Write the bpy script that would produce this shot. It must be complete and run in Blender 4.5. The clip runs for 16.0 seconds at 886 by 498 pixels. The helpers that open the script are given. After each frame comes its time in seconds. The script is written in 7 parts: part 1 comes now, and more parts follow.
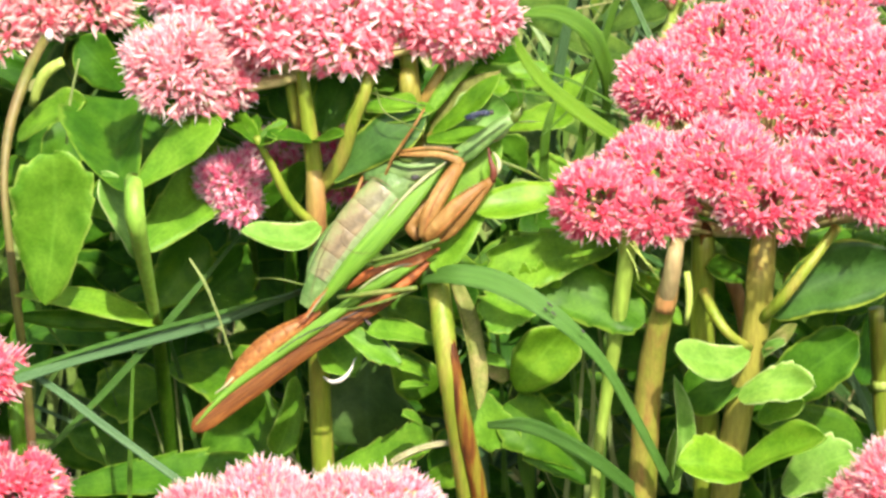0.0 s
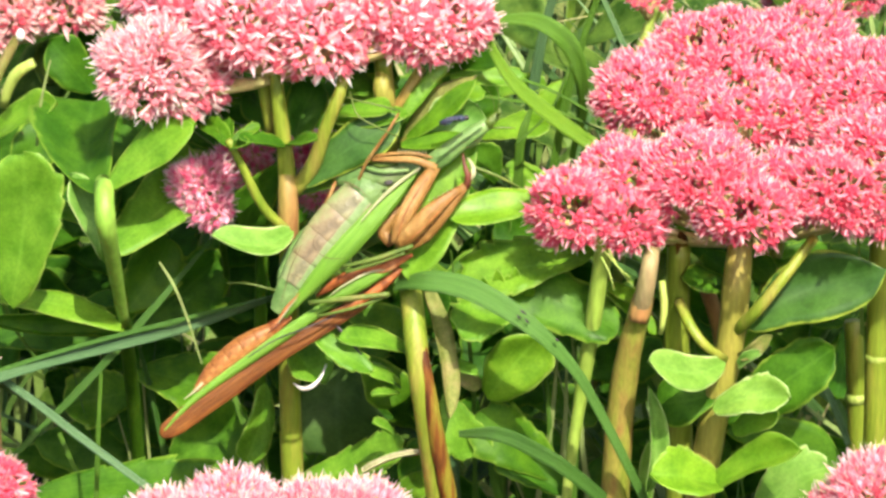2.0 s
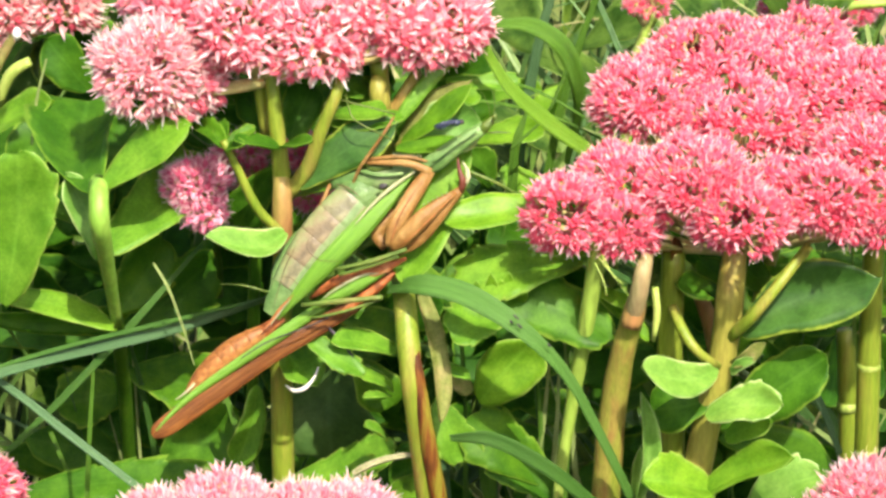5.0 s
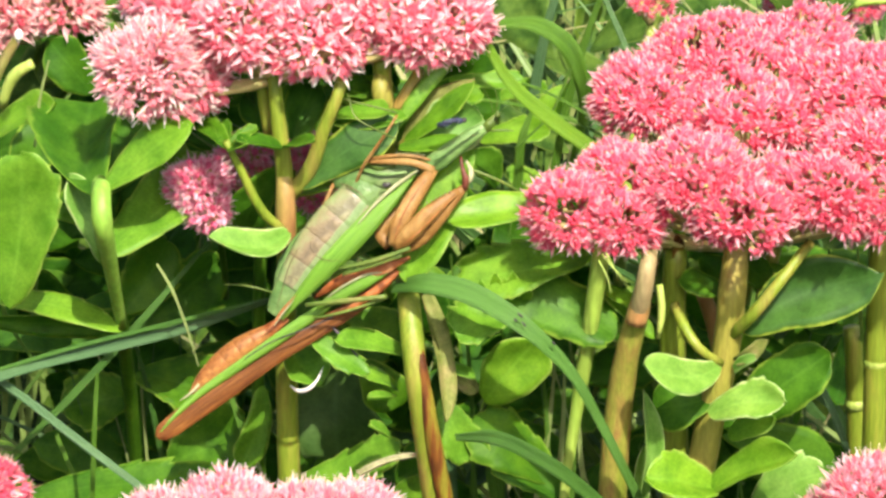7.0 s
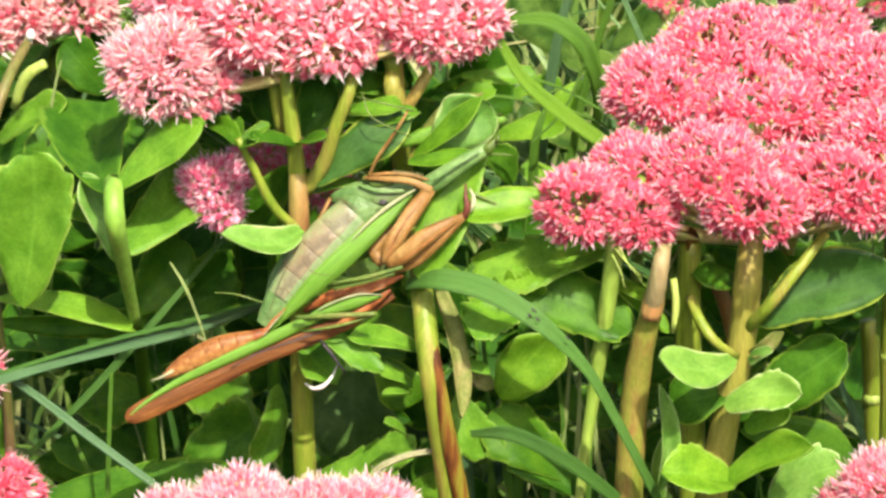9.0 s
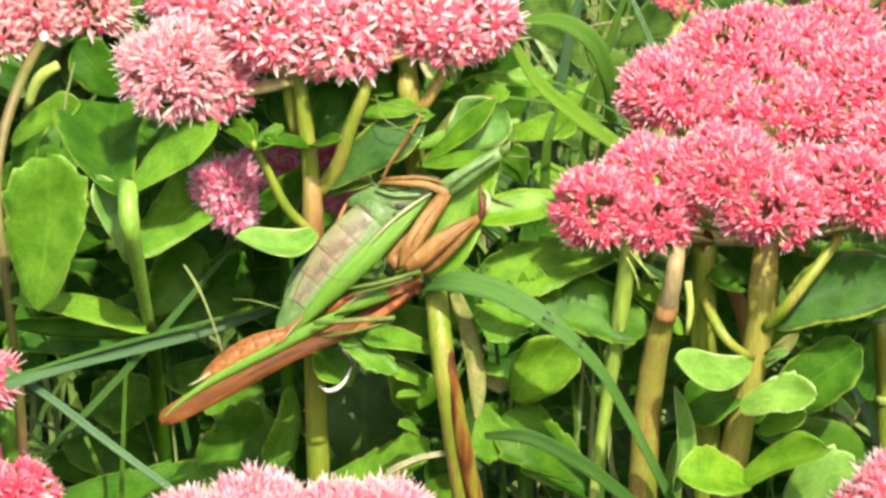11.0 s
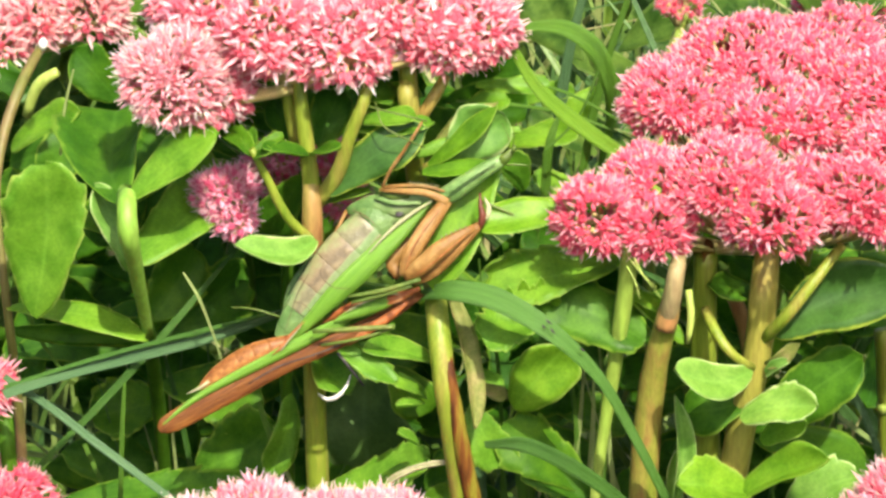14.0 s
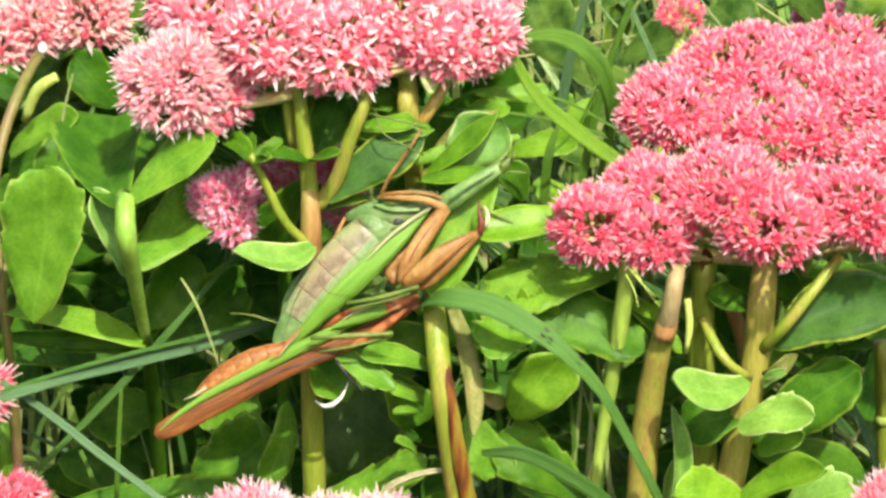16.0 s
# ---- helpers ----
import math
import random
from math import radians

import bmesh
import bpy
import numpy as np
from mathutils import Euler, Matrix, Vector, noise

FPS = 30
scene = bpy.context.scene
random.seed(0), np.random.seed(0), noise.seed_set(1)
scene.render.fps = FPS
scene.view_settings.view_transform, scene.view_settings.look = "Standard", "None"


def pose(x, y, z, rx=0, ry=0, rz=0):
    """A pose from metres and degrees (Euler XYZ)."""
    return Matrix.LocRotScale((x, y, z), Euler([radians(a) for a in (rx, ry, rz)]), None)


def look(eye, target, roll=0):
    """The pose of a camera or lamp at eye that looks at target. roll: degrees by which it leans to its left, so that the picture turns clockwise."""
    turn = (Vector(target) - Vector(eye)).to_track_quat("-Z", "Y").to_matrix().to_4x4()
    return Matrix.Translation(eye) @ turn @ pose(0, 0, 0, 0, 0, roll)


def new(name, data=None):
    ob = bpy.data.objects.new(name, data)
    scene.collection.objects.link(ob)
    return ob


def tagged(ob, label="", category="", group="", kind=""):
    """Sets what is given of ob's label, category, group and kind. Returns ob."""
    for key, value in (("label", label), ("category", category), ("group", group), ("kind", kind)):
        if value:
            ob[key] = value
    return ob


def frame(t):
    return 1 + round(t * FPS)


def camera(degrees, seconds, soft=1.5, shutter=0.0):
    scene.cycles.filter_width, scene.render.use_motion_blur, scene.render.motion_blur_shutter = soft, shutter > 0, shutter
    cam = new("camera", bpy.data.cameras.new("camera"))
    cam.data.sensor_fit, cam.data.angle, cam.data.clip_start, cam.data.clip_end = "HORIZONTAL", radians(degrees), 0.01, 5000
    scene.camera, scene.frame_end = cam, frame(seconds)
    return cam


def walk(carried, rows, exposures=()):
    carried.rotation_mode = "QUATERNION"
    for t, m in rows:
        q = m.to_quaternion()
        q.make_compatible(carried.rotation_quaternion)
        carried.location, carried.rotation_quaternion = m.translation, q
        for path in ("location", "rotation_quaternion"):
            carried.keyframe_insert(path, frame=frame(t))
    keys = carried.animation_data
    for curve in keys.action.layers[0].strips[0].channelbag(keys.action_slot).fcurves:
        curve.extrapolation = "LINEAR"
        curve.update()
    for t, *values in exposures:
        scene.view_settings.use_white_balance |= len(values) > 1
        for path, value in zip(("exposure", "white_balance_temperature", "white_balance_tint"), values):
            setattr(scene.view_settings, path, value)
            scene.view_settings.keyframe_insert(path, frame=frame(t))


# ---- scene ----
cam = camera(15.19, 16.0, soft=2.9)
PATH = [
    (0, pose(-0.0040, -0.7106, 0.2667, 69.261, 0.936, -0.142)),
    (0.5, pose(-0.0051, -0.7044, 0.2632, 69.395, 0.848, -0.323)),
    (1, pose(-0.0097, -0.7052, 0.2624, 69.502, 0.494, -0.731)),
    (1.5, pose(-0.0052, -0.7059, 0.2606, 69.665, 0.420, -0.468)),
    (2, pose(-0.0048, -0.7054, 0.2598, 69.729, 0.173, -0.413)),
    (2.5, pose(-0.0063, -0.7060, 0.2601, 69.746, -0.072, -0.455)),
    (3, pose(-0.0092, -0.7050, 0.2628, 69.559, -0.419, -0.584)),
    (3.5, pose(-0.0087, -0.7057, 0.2616, 69.673, -0.601, -0.481)),
    (4, pose(-0.0081, -0.7059, 0.2609, 69.730, -0.667, -0.416)),
    (6.5, pose(-0.0008, -0.7045, 0.2581, 69.889, -0.176, -0.017)),
    (7, pose(0.0000, -0.7048, 0.2565, 70.000, -0.000, 0.000)),
    (7.5, pose(0.0044, -0.7037, 0.2546, 70.096, 0.278, 0.286)),
    (8, pose(0.0076, -0.7038, 0.2520, 70.278, 0.433, 0.543)),
    (8.5, pose(0.0091, -0.7041, 0.2545, 70.086, 0.660, 0.646)),
    (9, pose(0.0051, -0.7048, 0.2530, 70.187, 0.671, 0.425)),
    (11.5, pose(-0.0004, -0.7033, 0.2569, 69.912, 0.645, 0.239)),
    (12, pose(0.0002, -0.7029, 0.2563, 69.962, 0.679, 0.279)),
    (12.5, pose(-0.0014, -0.7018, 0.2588, 69.779, 0.680, 0.160)),
    (13, pose(0.0010, -0.7018, 0.2574, 69.908, 0.689, 0.343)),
    (13.5, pose(0.0020, -0.7008, 0.2588, 69.811, 0.606, 0.441)),
    (14, pose(0.0013, -0.7000, 0.2588, 69.820, 0.605, 0.391)),
    (14.5, pose(0.0017, -0.7005, 0.2561, 70.064, 0.527, 0.451)),
    (15, pose(0.0030, -0.6999, 0.2552, 70.150, 0.413, 0.586)),
    (15.5, pose(0.0007, -0.7002, 0.2556, 70.168, 0.259, 0.456)),
    (16, pose(0.0009, -0.7001, 0.2544, 70.273, 0.194, 0.484)),
]
walk(cam, PATH, exposures=[(0, 1.13), (3, 1.08), (6.5, 1.03), (9, 0.98), (16, 0.98)])

# ---- light ----
SUN_DIR = Vector((0.2, -0.58, 0.79)).normalized()
world = bpy.data.worlds.new("sky")
scene.world = world
world.use_nodes = True
_wn = world.node_tree.nodes
sky = _wn.new("ShaderNodeTexSky")
sky.sky_type = 'NISHITA'
sky.sun_disc = False
sky.sun_elevation = math.asin(SUN_DIR.z)
sky.sun_rotation = math.atan2(SUN_DIR.x, SUN_DIR.y)
sky.dust_density, sky.ozone_density = 5.0, 0.3
world.node_tree.links.new(sky.outputs[0], _wn["Background"].inputs[0])
_wn["Background"].inputs[1].default_value = 0.15
sun = new("sun", bpy.data.lights.new("sun", 'SUN'))
sun.data.energy = 5.0
sun.data.angle = radians(0.6)
sun.data.color = (1.0, 0.93, 0.78)
sun.matrix_world = look(SUN_DIR * 5, (0, 0, 0))
scene.view_settings.exposure = 1.13


# ---- materials ----
def nodes_of(name):
    m = bpy.data.materials.new(name)
    m.use_nodes = True
    return m, m.node_tree.nodes, m.node_tree.links


def ramp(nodes, stops):
    r = nodes.new("ShaderNodeValToRGB")
    while len(r.color_ramp.elements) < len(stops):
        r.color_ramp.elements.new(0.5)
    for e, (p, c) in zip(r.color_ramp.elements, stops):
        e.position, e.color = p, (*c, 1)
    return r


def mixer(nodes, links, fac, a, b, mode='MIX'):
    """Colour mix; fac, a and b are sockets or plain values."""
    m = nodes.new("ShaderNodeMix")
    m.data_type, m.blend_type = 'RGBA', mode
    for sock, v in ((m.inputs[0], fac), (m.inputs[6], a), (m.inputs[7], b)):
        if isinstance(v, bpy.types.NodeSocket):
            links.new(v, sock)
        elif isinstance(v, (int, float)):
            sock.default_value = v
        else:
            sock.default_value = (*v, 1)
    return m.outputs[2]


def noise_tex(nodes, links, scale, detail=4, coord="Object", stretch=None):
    tc = nodes.new("ShaderNodeTexCoord")
    n = nodes.new("ShaderNodeTexNoise")
    n.inputs["Scale"].default_value, n.inputs["Detail"].default_value = scale, detail
    out = tc.outputs[coord]
    if stretch:
        mp = nodes.new("ShaderNodeMapping")
        mp.inputs["Scale"].default_value = stretch
        links.new(out, mp.inputs[0])
        out = mp.outputs[0]
    links.new(out, n.inputs["Vector"])
    return n.outputs["Fac"]


def surface(nodes, links, colour, rough=0.5, through_light=0.0, through_tint=None, bump=None, bump_d=0.0004, spec=0.5, coat=0.0):
    """Principled shader, with light shining through thin tissue where asked."""
    p = nodes["Principled BSDF"]
    links.new(colour, p.inputs["Base Color"])
    p.inputs["Roughness"].default_value = rough
    p.inputs["Specular IOR Level"].default_value = spec
    p.inputs["Coat Weight"].default_value = coat
    p.inputs["Coat Roughness"].default_value = 0.3
    if bump is not None:
        b = nodes.new("ShaderNodeBump")
        b.inputs["Distance"].default_value = bump_d
        b.inputs["Strength"].default_value = 0.6
        links.new(bump, b.inputs["Height"])
        links.new(b.outputs[0], p.inputs["Normal"])
    if through_light:
        tr = nodes.new("ShaderNodeBsdfTranslucent")
        t = mixer(nodes, links, 1.0, colour, through_tint or (1, 1, 1), 'MULTIPLY')
        links.new(t, tr.inputs[0])
        mx = nodes.new("ShaderNodeMixShader")
        mx.inputs[0].default_value = through_light
        links.new(p.outputs[0], mx.inputs[1])
        links.new(tr.outputs[0], mx.inputs[2])
        links.new(mx.outputs[0], nodes["Material Output"].inputs[0])


def leaf_material(name, dark, light, margin, rough=0.42, through_light=0.3, per_island=False, margin_at=0.86, spec=0.16):
    """Fleshy leaf: blotches, a pale midrib, fine side veins and a pale rim."""
    m, n, l = nodes_of(name)
    big = noise_tex(n, l, 160, 3)
    fine = noise_tex(n, l, 1400, 3)
    if per_island:
        rnd = n.new("ShaderNodeNewGeometry").outputs["Random Per Island"]
    else:
        rnd = n.new("ShaderNodeObjectInfo").outputs["Random"]
    mid = tuple((a + b) / 2 for a, b in zip(dark, light))
    r1 = ramp(n, [(0.36, dark), (0.5, mid), (0.64, light)])
    l.new(big, r1.inputs[0])
    tint = ramp(n, [(0.0, (0.78, 0.86, 0.85)), (0.5, (1, 1, 1)), (1.0, (1.22, 1.1, 0.8))])
    l.new(rnd, tint.inputs[0])
    c = mixer(n, l, 1.0, r1.outputs[0], tint.outputs[0], 'MULTIPLY')
    r2 = ramp(n, [(0.3, (0.82, 0.85, 0.8)), (0.7, (1.12, 1.1, 1.08))])
    l.new(fine, r2.inputs[0])
    c = mixer(n, l, 1.0, c, r2.outputs[0], 'MULTIPLY')
    uv = n.new("ShaderNodeUVMap")
    sep = n.new("ShaderNodeSeparateXYZ")
    l.new(uv.outputs[0], sep.inputs[0])
    ab = n.new("ShaderNodeMath")
    ab.operation = 'ABSOLUTE'
    l.new(sep.outputs[0], ab.inputs[0])
    rim = ramp(n, [(margin_at, (0, 0, 0)), (min(0.99, margin_at + 0.1), (1, 1, 1))])
    drift = n.new("ShaderNodeMath")
    drift.operation = 'MULTIPLY_ADD'
    drift.inputs[1].default_value, drift.inputs[2].default_value = 0.3, -0.17
    l.new(noise_tex(n, l, 260, 2), drift.inputs[0])
    ragged = n.new("ShaderNodeMath")
    l.new(ab.outputs[0], ragged.inputs[0])
    l.new(drift.outputs[0], ragged.inputs[1])
    l.new(ragged.outputs[0], rim.inputs[0])
    rib = ramp(n, [(0.03, (1, 1, 1)), (0.08, (0, 0, 0))])
    l.new(ab.outputs[0], rib.inputs[0])
    c = mixer(n, l, rim.outputs[0], c, margin)
    half = n.new("ShaderNodeMath")
    half.operation = 'MULTIPLY'
    half.inputs[1].default_value = 0.13
    l.new(rib.outputs[0], half.inputs[0])
    c = mixer(n, l, half.outputs[0], c, tuple(min(1, v * 1.5 + 0.03) for v in light))
    vein = n.new("ShaderNodeTexWave")
    vein.bands_direction = 'Y'
    vein.inputs["Scale"].default_value, vein.inputs["Distortion"].default_value = 2.2, 3.0
    vein.inputs["Detail"].default_value, vein.inputs["Detail Scale"].default_value = 2.0, 1.5
    skew = n.new("ShaderNodeCombineXYZ")
    down = n.new("ShaderNodeMath")
    down.operation = 'SUBTRACT'
    l.new(sep.outputs[1], down.inputs[0])
    slant = n.new("ShaderNodeMath")
    slant.operation, slant.inputs[1].default_value = 'MULTIPLY', 0.35
    l.new(ab.outputs[0], slant.inputs[0])
    l.new(slant.outputs[0], down.inputs[1])
    l.new(down.outputs[0], skew.inputs[1])
    l.new(ab.outputs[0], skew.inputs[0])
    l.new(skew.outputs[0], vein.inputs[0])
    pale = ramp(n, [(0.55, (0, 0, 0)), (1.0, (0.05, 0.05, 0.05))])
    l.new(vein.outputs["Fac"], pale.inputs[0])
    c = mixer(n, l, pale.outputs[0], c, tuple(min(1, v * 1.4 + 0.02) for v in light))
    hill = mixer(n, l, 0.25, big, fine)
    hill = mixer(n, l, 0.05, hill, vein.outputs["Fac"])
    surface(n, l, c, rough, through_light, (1.1, 1.3, 0.28), hill, 0.0003, spec * 0.7)
    shine = ramp(n, [(0.35, (rough + 0.2,) * 3), (0.65, (rough + 0.04,) * 3)])
    l.new(noise_tex(n, l, 90, 2), shine.inputs[0])
    l.new(shine.outputs[0], n["Principled BSDF"].inputs["Roughness"])
    return m


def plain_material(name, stops, scale, rough=0.5, stretch=None, through_light=0.0, tint=None, bump_d=0.0003, spec=0.25, coord="Object", scale2=None):
    """Two scales of noise run through a colour ramp."""
    m, n, l = nodes_of(name)
    a = noise_tex(n, l, scale, 4, coord, stretch)
    b = noise_tex(n, l, scale2 or scale * 7, 3, coord, stretch)
    r = ramp(n, stops)
    l.new(a, r.inputs[0])
    r2 = ramp(n, [(0.3, (0.8, 0.8, 0.8)), (0.7, (1.15, 1.15, 1.15))])
    l.new(b, r2.inputs[0])
    c = mixer(n, l, 1.0, r.outputs[0], r2.outputs[0], 'MULTIPLY')
    surface(n, l, c, rough, through_light, tint, b, bump_d, spec)
    return m


def petal_material(name, base, mid, tip):
    """Petal: deep colour at the foot to a pale point, varied from floret to floret."""
    m, n, l = nodes_of(name)
    uv = n.new("ShaderNodeUVMap")
    sep = n.new("ShaderNodeSeparateXYZ")
    l.new(uv.outputs[0], sep.inputs[0])
    r = ramp(n, [(0.0, base), (0.5, mid), (1.0, tip)])
    l.new(sep.outputs[1], r.inputs[0])
    rnd = n.new("ShaderNodeObjectInfo").outputs["Random"]
    tint = ramp(n, [(0.0, (0.95, 0.7, 0.76)), (0.5, (1, 0.98, 0.99)), (1.0, (1.05, 1.25, 1.18))])
    l.new(rnd, tint.inputs[0])
    c = mixer(n, l, 1.0, r.outputs[0], tint.outputs[0], 'MULTIPLY')
    surface(n, l, c, 0.6, 0.5, (1, 0.8, 0.86), noise_tex(n, l, 900), 0.0002, 0.3)
    return m


# Lighter and darker leaf copies partly paint in sun and shade.
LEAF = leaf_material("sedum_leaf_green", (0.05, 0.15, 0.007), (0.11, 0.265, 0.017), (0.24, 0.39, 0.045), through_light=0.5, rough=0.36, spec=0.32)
LEAF_LIGHT_LIT = leaf_material("sedum_leaf_light_lit", (0.1, 0.25, 0.014), (0.18, 0.36, 0.03), (0.32, 0.46, 0.08), through_light=0.5, margin_at=0.9, rough=0.34, spec=0.36)
LEAF_DARK_SHADED = leaf_material("sedum_leaf_dark_shaded", (0.036, 0.125, 0.006), (0.078, 0.205, 0.012), (0.17, 0.31, 0.03), rough=0.4, through_light=0.5, spec=0.26)
# Darkest leaf copy: shade between the plants put into the leaf colour.
LEAF_DEEP_SHADED = leaf_material("sedum_leaf_deep_shaded", (0.02, 0.085, 0.0035), (0.048, 0.155, 0.0075), (0.11, 0.23, 0.015), rough=0.45, through_light=0.5, spec=0.2)
LEAF_GREY = leaf_material("sedum_leaf_glaucous", (0.035, 0.085, 0.018), (0.06, 0.125, 0.03), (0.1, 0.18, 0.045), rough=0.45, spec=0.25)
LEAF_RIM = leaf_material("sedum_leaf_yellow_rim", (0.028, 0.085, 0.011), (0.055, 0.135, 0.022), (0.32, 0.42, 0.05), rough=0.28, margin_at=0.88, spec=0.5)
LEAF_WHITE = leaf_material("sedum_leaf_pale_rim", (0.1, 0.23, 0.03), (0.17, 0.32, 0.065), (0.4, 0.5, 0.2), margin_at=0.88, rough=0.34, spec=0.4)
CREASE = plain_material("mantis_fold_brown", [(0.3, (0.05, 0.035, 0.015)), (0.7, (0.1, 0.065, 0.03))], 300, 0.5)
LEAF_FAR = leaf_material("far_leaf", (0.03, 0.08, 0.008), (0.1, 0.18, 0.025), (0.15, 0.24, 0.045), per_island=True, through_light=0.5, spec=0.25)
LEAF_DEAD = plain_material("dry_leaf", [(0.3, (0.09, 0.12, 0.018)), (0.55, (0.17, 0.19, 0.045)), (0.8, (0.3, 0.24, 0.1))], 260, 0.6, through_light=0.2)
GRASS = plain_material("grass_green", [(0.25, (0.04, 0.115, 0.010)), (0.55, (0.085, 0.19, 0.018)), (0.8, (0.14, 0.26, 0.035))], 5, 0.42, (0.6, 5, 1), 0.3, (1.0, 1.2, 0.35), coord="UV", scale2=30)
GRASS_BLUE = plain_material("grass_blue_green", [(0.25, (0.03772, 0.09807, 0.03772)), (0.6, (0.08676, 0.1697, 0.0679)), (0.8, (0.1509, 0.2339, 0.1132))], 5, 0.4, (0.6, 5, 1), 0.25, (1, 1.2, 0.6), coord="UV", scale2=30)
GRASS_BRIGHT = plain_material("grass_bright_green", [(0.25, (0.08, 0.18, 0.01)), (0.55, (0.13, 0.26, 0.016)), (0.8, (0.19, 0.32, 0.035))], 5, 0.42, (0.6, 5, 1), 0.3, (1.0, 1.2, 0.35), coord="UV", scale2=30)
# Darker copy of the grass: shade on dim blades put into the colour.
GRASS_DEEP_SHADED = plain_material("grass_deep_shaded", [(0.25, (0.027, 0.08775, 0.0135)), (0.6, (0.054, 0.135, 0.0189)), (0.8, (0.0945, 0.189, 0.03375))], 5, 0.42, (0.6, 5, 1), 0.25, (1, 1.2, 0.4), coord="UV", scale2=30)
GRASS_BROAD = plain_material("grass_broad_green", [(0.25, (0.055, 0.14, 0.022)), (0.6, (0.085, 0.2, 0.034)), (0.8, (0.13, 0.25, 0.06))], 5, 0.42, (0.6, 5, 1), 0.3, (1, 1.2, 0.4), coord="UV", scale2=30)
GRASS_PALE = plain_material("grass_pale", [(0.25, (0.202, 0.286, 0.0756)), (0.6, (0.302, 0.378, 0.126)), (0.8, (0.42, 0.42, 0.202))], 7, 0.45, (1, 2.5, 1), 0.25, (0.924, 1.01, 0.42), coord="UV", scale2=26)
STEM = plain_material("stem_green", [(0.3, (0.1, 0.16, 0.012)), (0.48, (0.155, 0.2, 0.02)), (0.62, (0.2, 0.2, 0.034)), (0.78, (0.21, 0.15, 0.04))], 260, 0.42, (1, 1, 0.14), scale2=1500)
STEM_RED = plain_material("stem_orange_flushed", [(0.3, (0.16, 0.17, 0.03)), (0.5, (0.25, 0.16, 0.05)), (0.72, (0.29, 0.125, 0.05))], 120, 0.45, (1, 1, 0.3))
STEM_BROWN = plain_material("stem_brown", [(0.4, (0.16, 0.19, 0.024)), (0.54, (0.21, 0.185, 0.036)), (0.65, (0.2, 0.12, 0.034)), (0.8, (0.09, 0.04, 0.016))], 260, 0.55, (1, 1, 0.3), spec=0.15)
STEM_DARK = plain_material("stem_dark_brown", [(0.36, (0.16, 0.14, 0.016)), (0.46, (0.13, 0.05, 0.01)), (0.58, (0.06, 0.02, 0.007)), (0.74, (0.02, 0.009, 0.006))], 330, 0.6, (1, 1, 0.14), spec=0.12)
# Green stem colour darkened to stand for shade low at the left.
STEM_SHADED = plain_material("stem_shaded_green", [(0.3, (0.02125, 0.07225, 0.0034)), (0.55, (0.0425, 0.102, 0.00595)), (0.75, (0.068, 0.1275, 0.0102))], 200, 0.5, (1, 1, 0.2), spec=0.1)
STEM_PINK = plain_material("stem_pinkish", [(0.3, (0.08, 0.105, 0.016)), (0.5, (0.12, 0.105, 0.032)), (0.66, (0.16, 0.085, 0.045))], 90, 0.5, (1, 1, 0.2))
STEM_LIME = plain_material("stem_lime", [(0.3, (0.09, 0.2, 0.02)), (0.55, (0.15, 0.28, 0.035)), (0.8, (0.22, 0.33, 0.06))], 120, 0.45, (1, 1, 0.2))
STEM_AMBER = plain_material("stem_amber", [(0.3, (0.19, 0.2, 0.03)), (0.52, (0.235, 0.205, 0.04)), (0.7, (0.26, 0.155, 0.045))], 110, 0.45, (1, 1, 0.25), scale2=1200)
STEM_TAN = plain_material("stem_tan", [(0.3, (0.16, 0.16, 0.05)), (0.55, (0.24, 0.19, 0.09)), (0.8, (0.28, 0.18, 0.09))], 200, 0.5, (1, 1, 0.2))
STEM_PALE = plain_material("stem_pale", [(0.3, (0.17, 0.27, 0.035)), (0.55, (0.25, 0.34, 0.06)), (0.8, (0.32, 0.33, 0.1))], 120, 0.45, (1, 1, 0.2))
PETAL_PALE = petal_material("petal_pale", (0.87, 0.31, 0.39), (0.89, 0.55, 0.6), (0.91, 0.86, 0.84))
PETAL_BLUSH = petal_material("petal_blush", (0.82, 0.26, 0.36), (0.84, 0.45, 0.53), (0.86, 0.74, 0.75))
PETAL_LOBE = petal_material("petal_whitish_pink", (0.88, 0.44, 0.5), (0.9, 0.66, 0.69), (0.91, 0.88, 0.87))
PETAL_MAUVE = petal_material("petal_mauve", (0.84, 0.32, 0.46), (0.87, 0.5, 0.61), (0.9, 0.78, 0.82))
PETAL_PINK = petal_material("petal_pink", (0.83, 0.17, 0.27), (0.86, 0.32, 0.41), (0.89, 0.72, 0.74))
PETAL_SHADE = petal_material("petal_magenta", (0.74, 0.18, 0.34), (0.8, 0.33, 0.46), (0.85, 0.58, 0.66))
PETAL_WHITE = petal_material("petal_whitish", (0.86, 0.45, 0.47), (0.88, 0.64, 0.62), (0.9, 0.84, 0.78))
CARPEL = plain_material("carpel_coral", [(0.3, (0.86, 0.09, 0.18)), (0.7, (0.88, 0.16, 0.25))], 400, 0.5, through_light=0.45)
CARPEL_LOBE = plain_material("carpel_light_salmon", [(0.3, (0.88, 0.3, 0.38)), (0.7, (0.9, 0.42, 0.46))], 400, 0.5, through_light=0.5)
CARPEL_MAUVE = plain_material("carpel_rose", [(0.3, (0.82, 0.16, 0.32)), (0.7, (0.85, 0.25, 0.4))], 400, 0.5, through_light=0.5)
CARPEL_PALE = plain_material("carpel_salmon", [(0.3, (0.87, 0.17, 0.26)), (0.7, (0.88, 0.28, 0.36))], 400, 0.5, through_light=0.5)
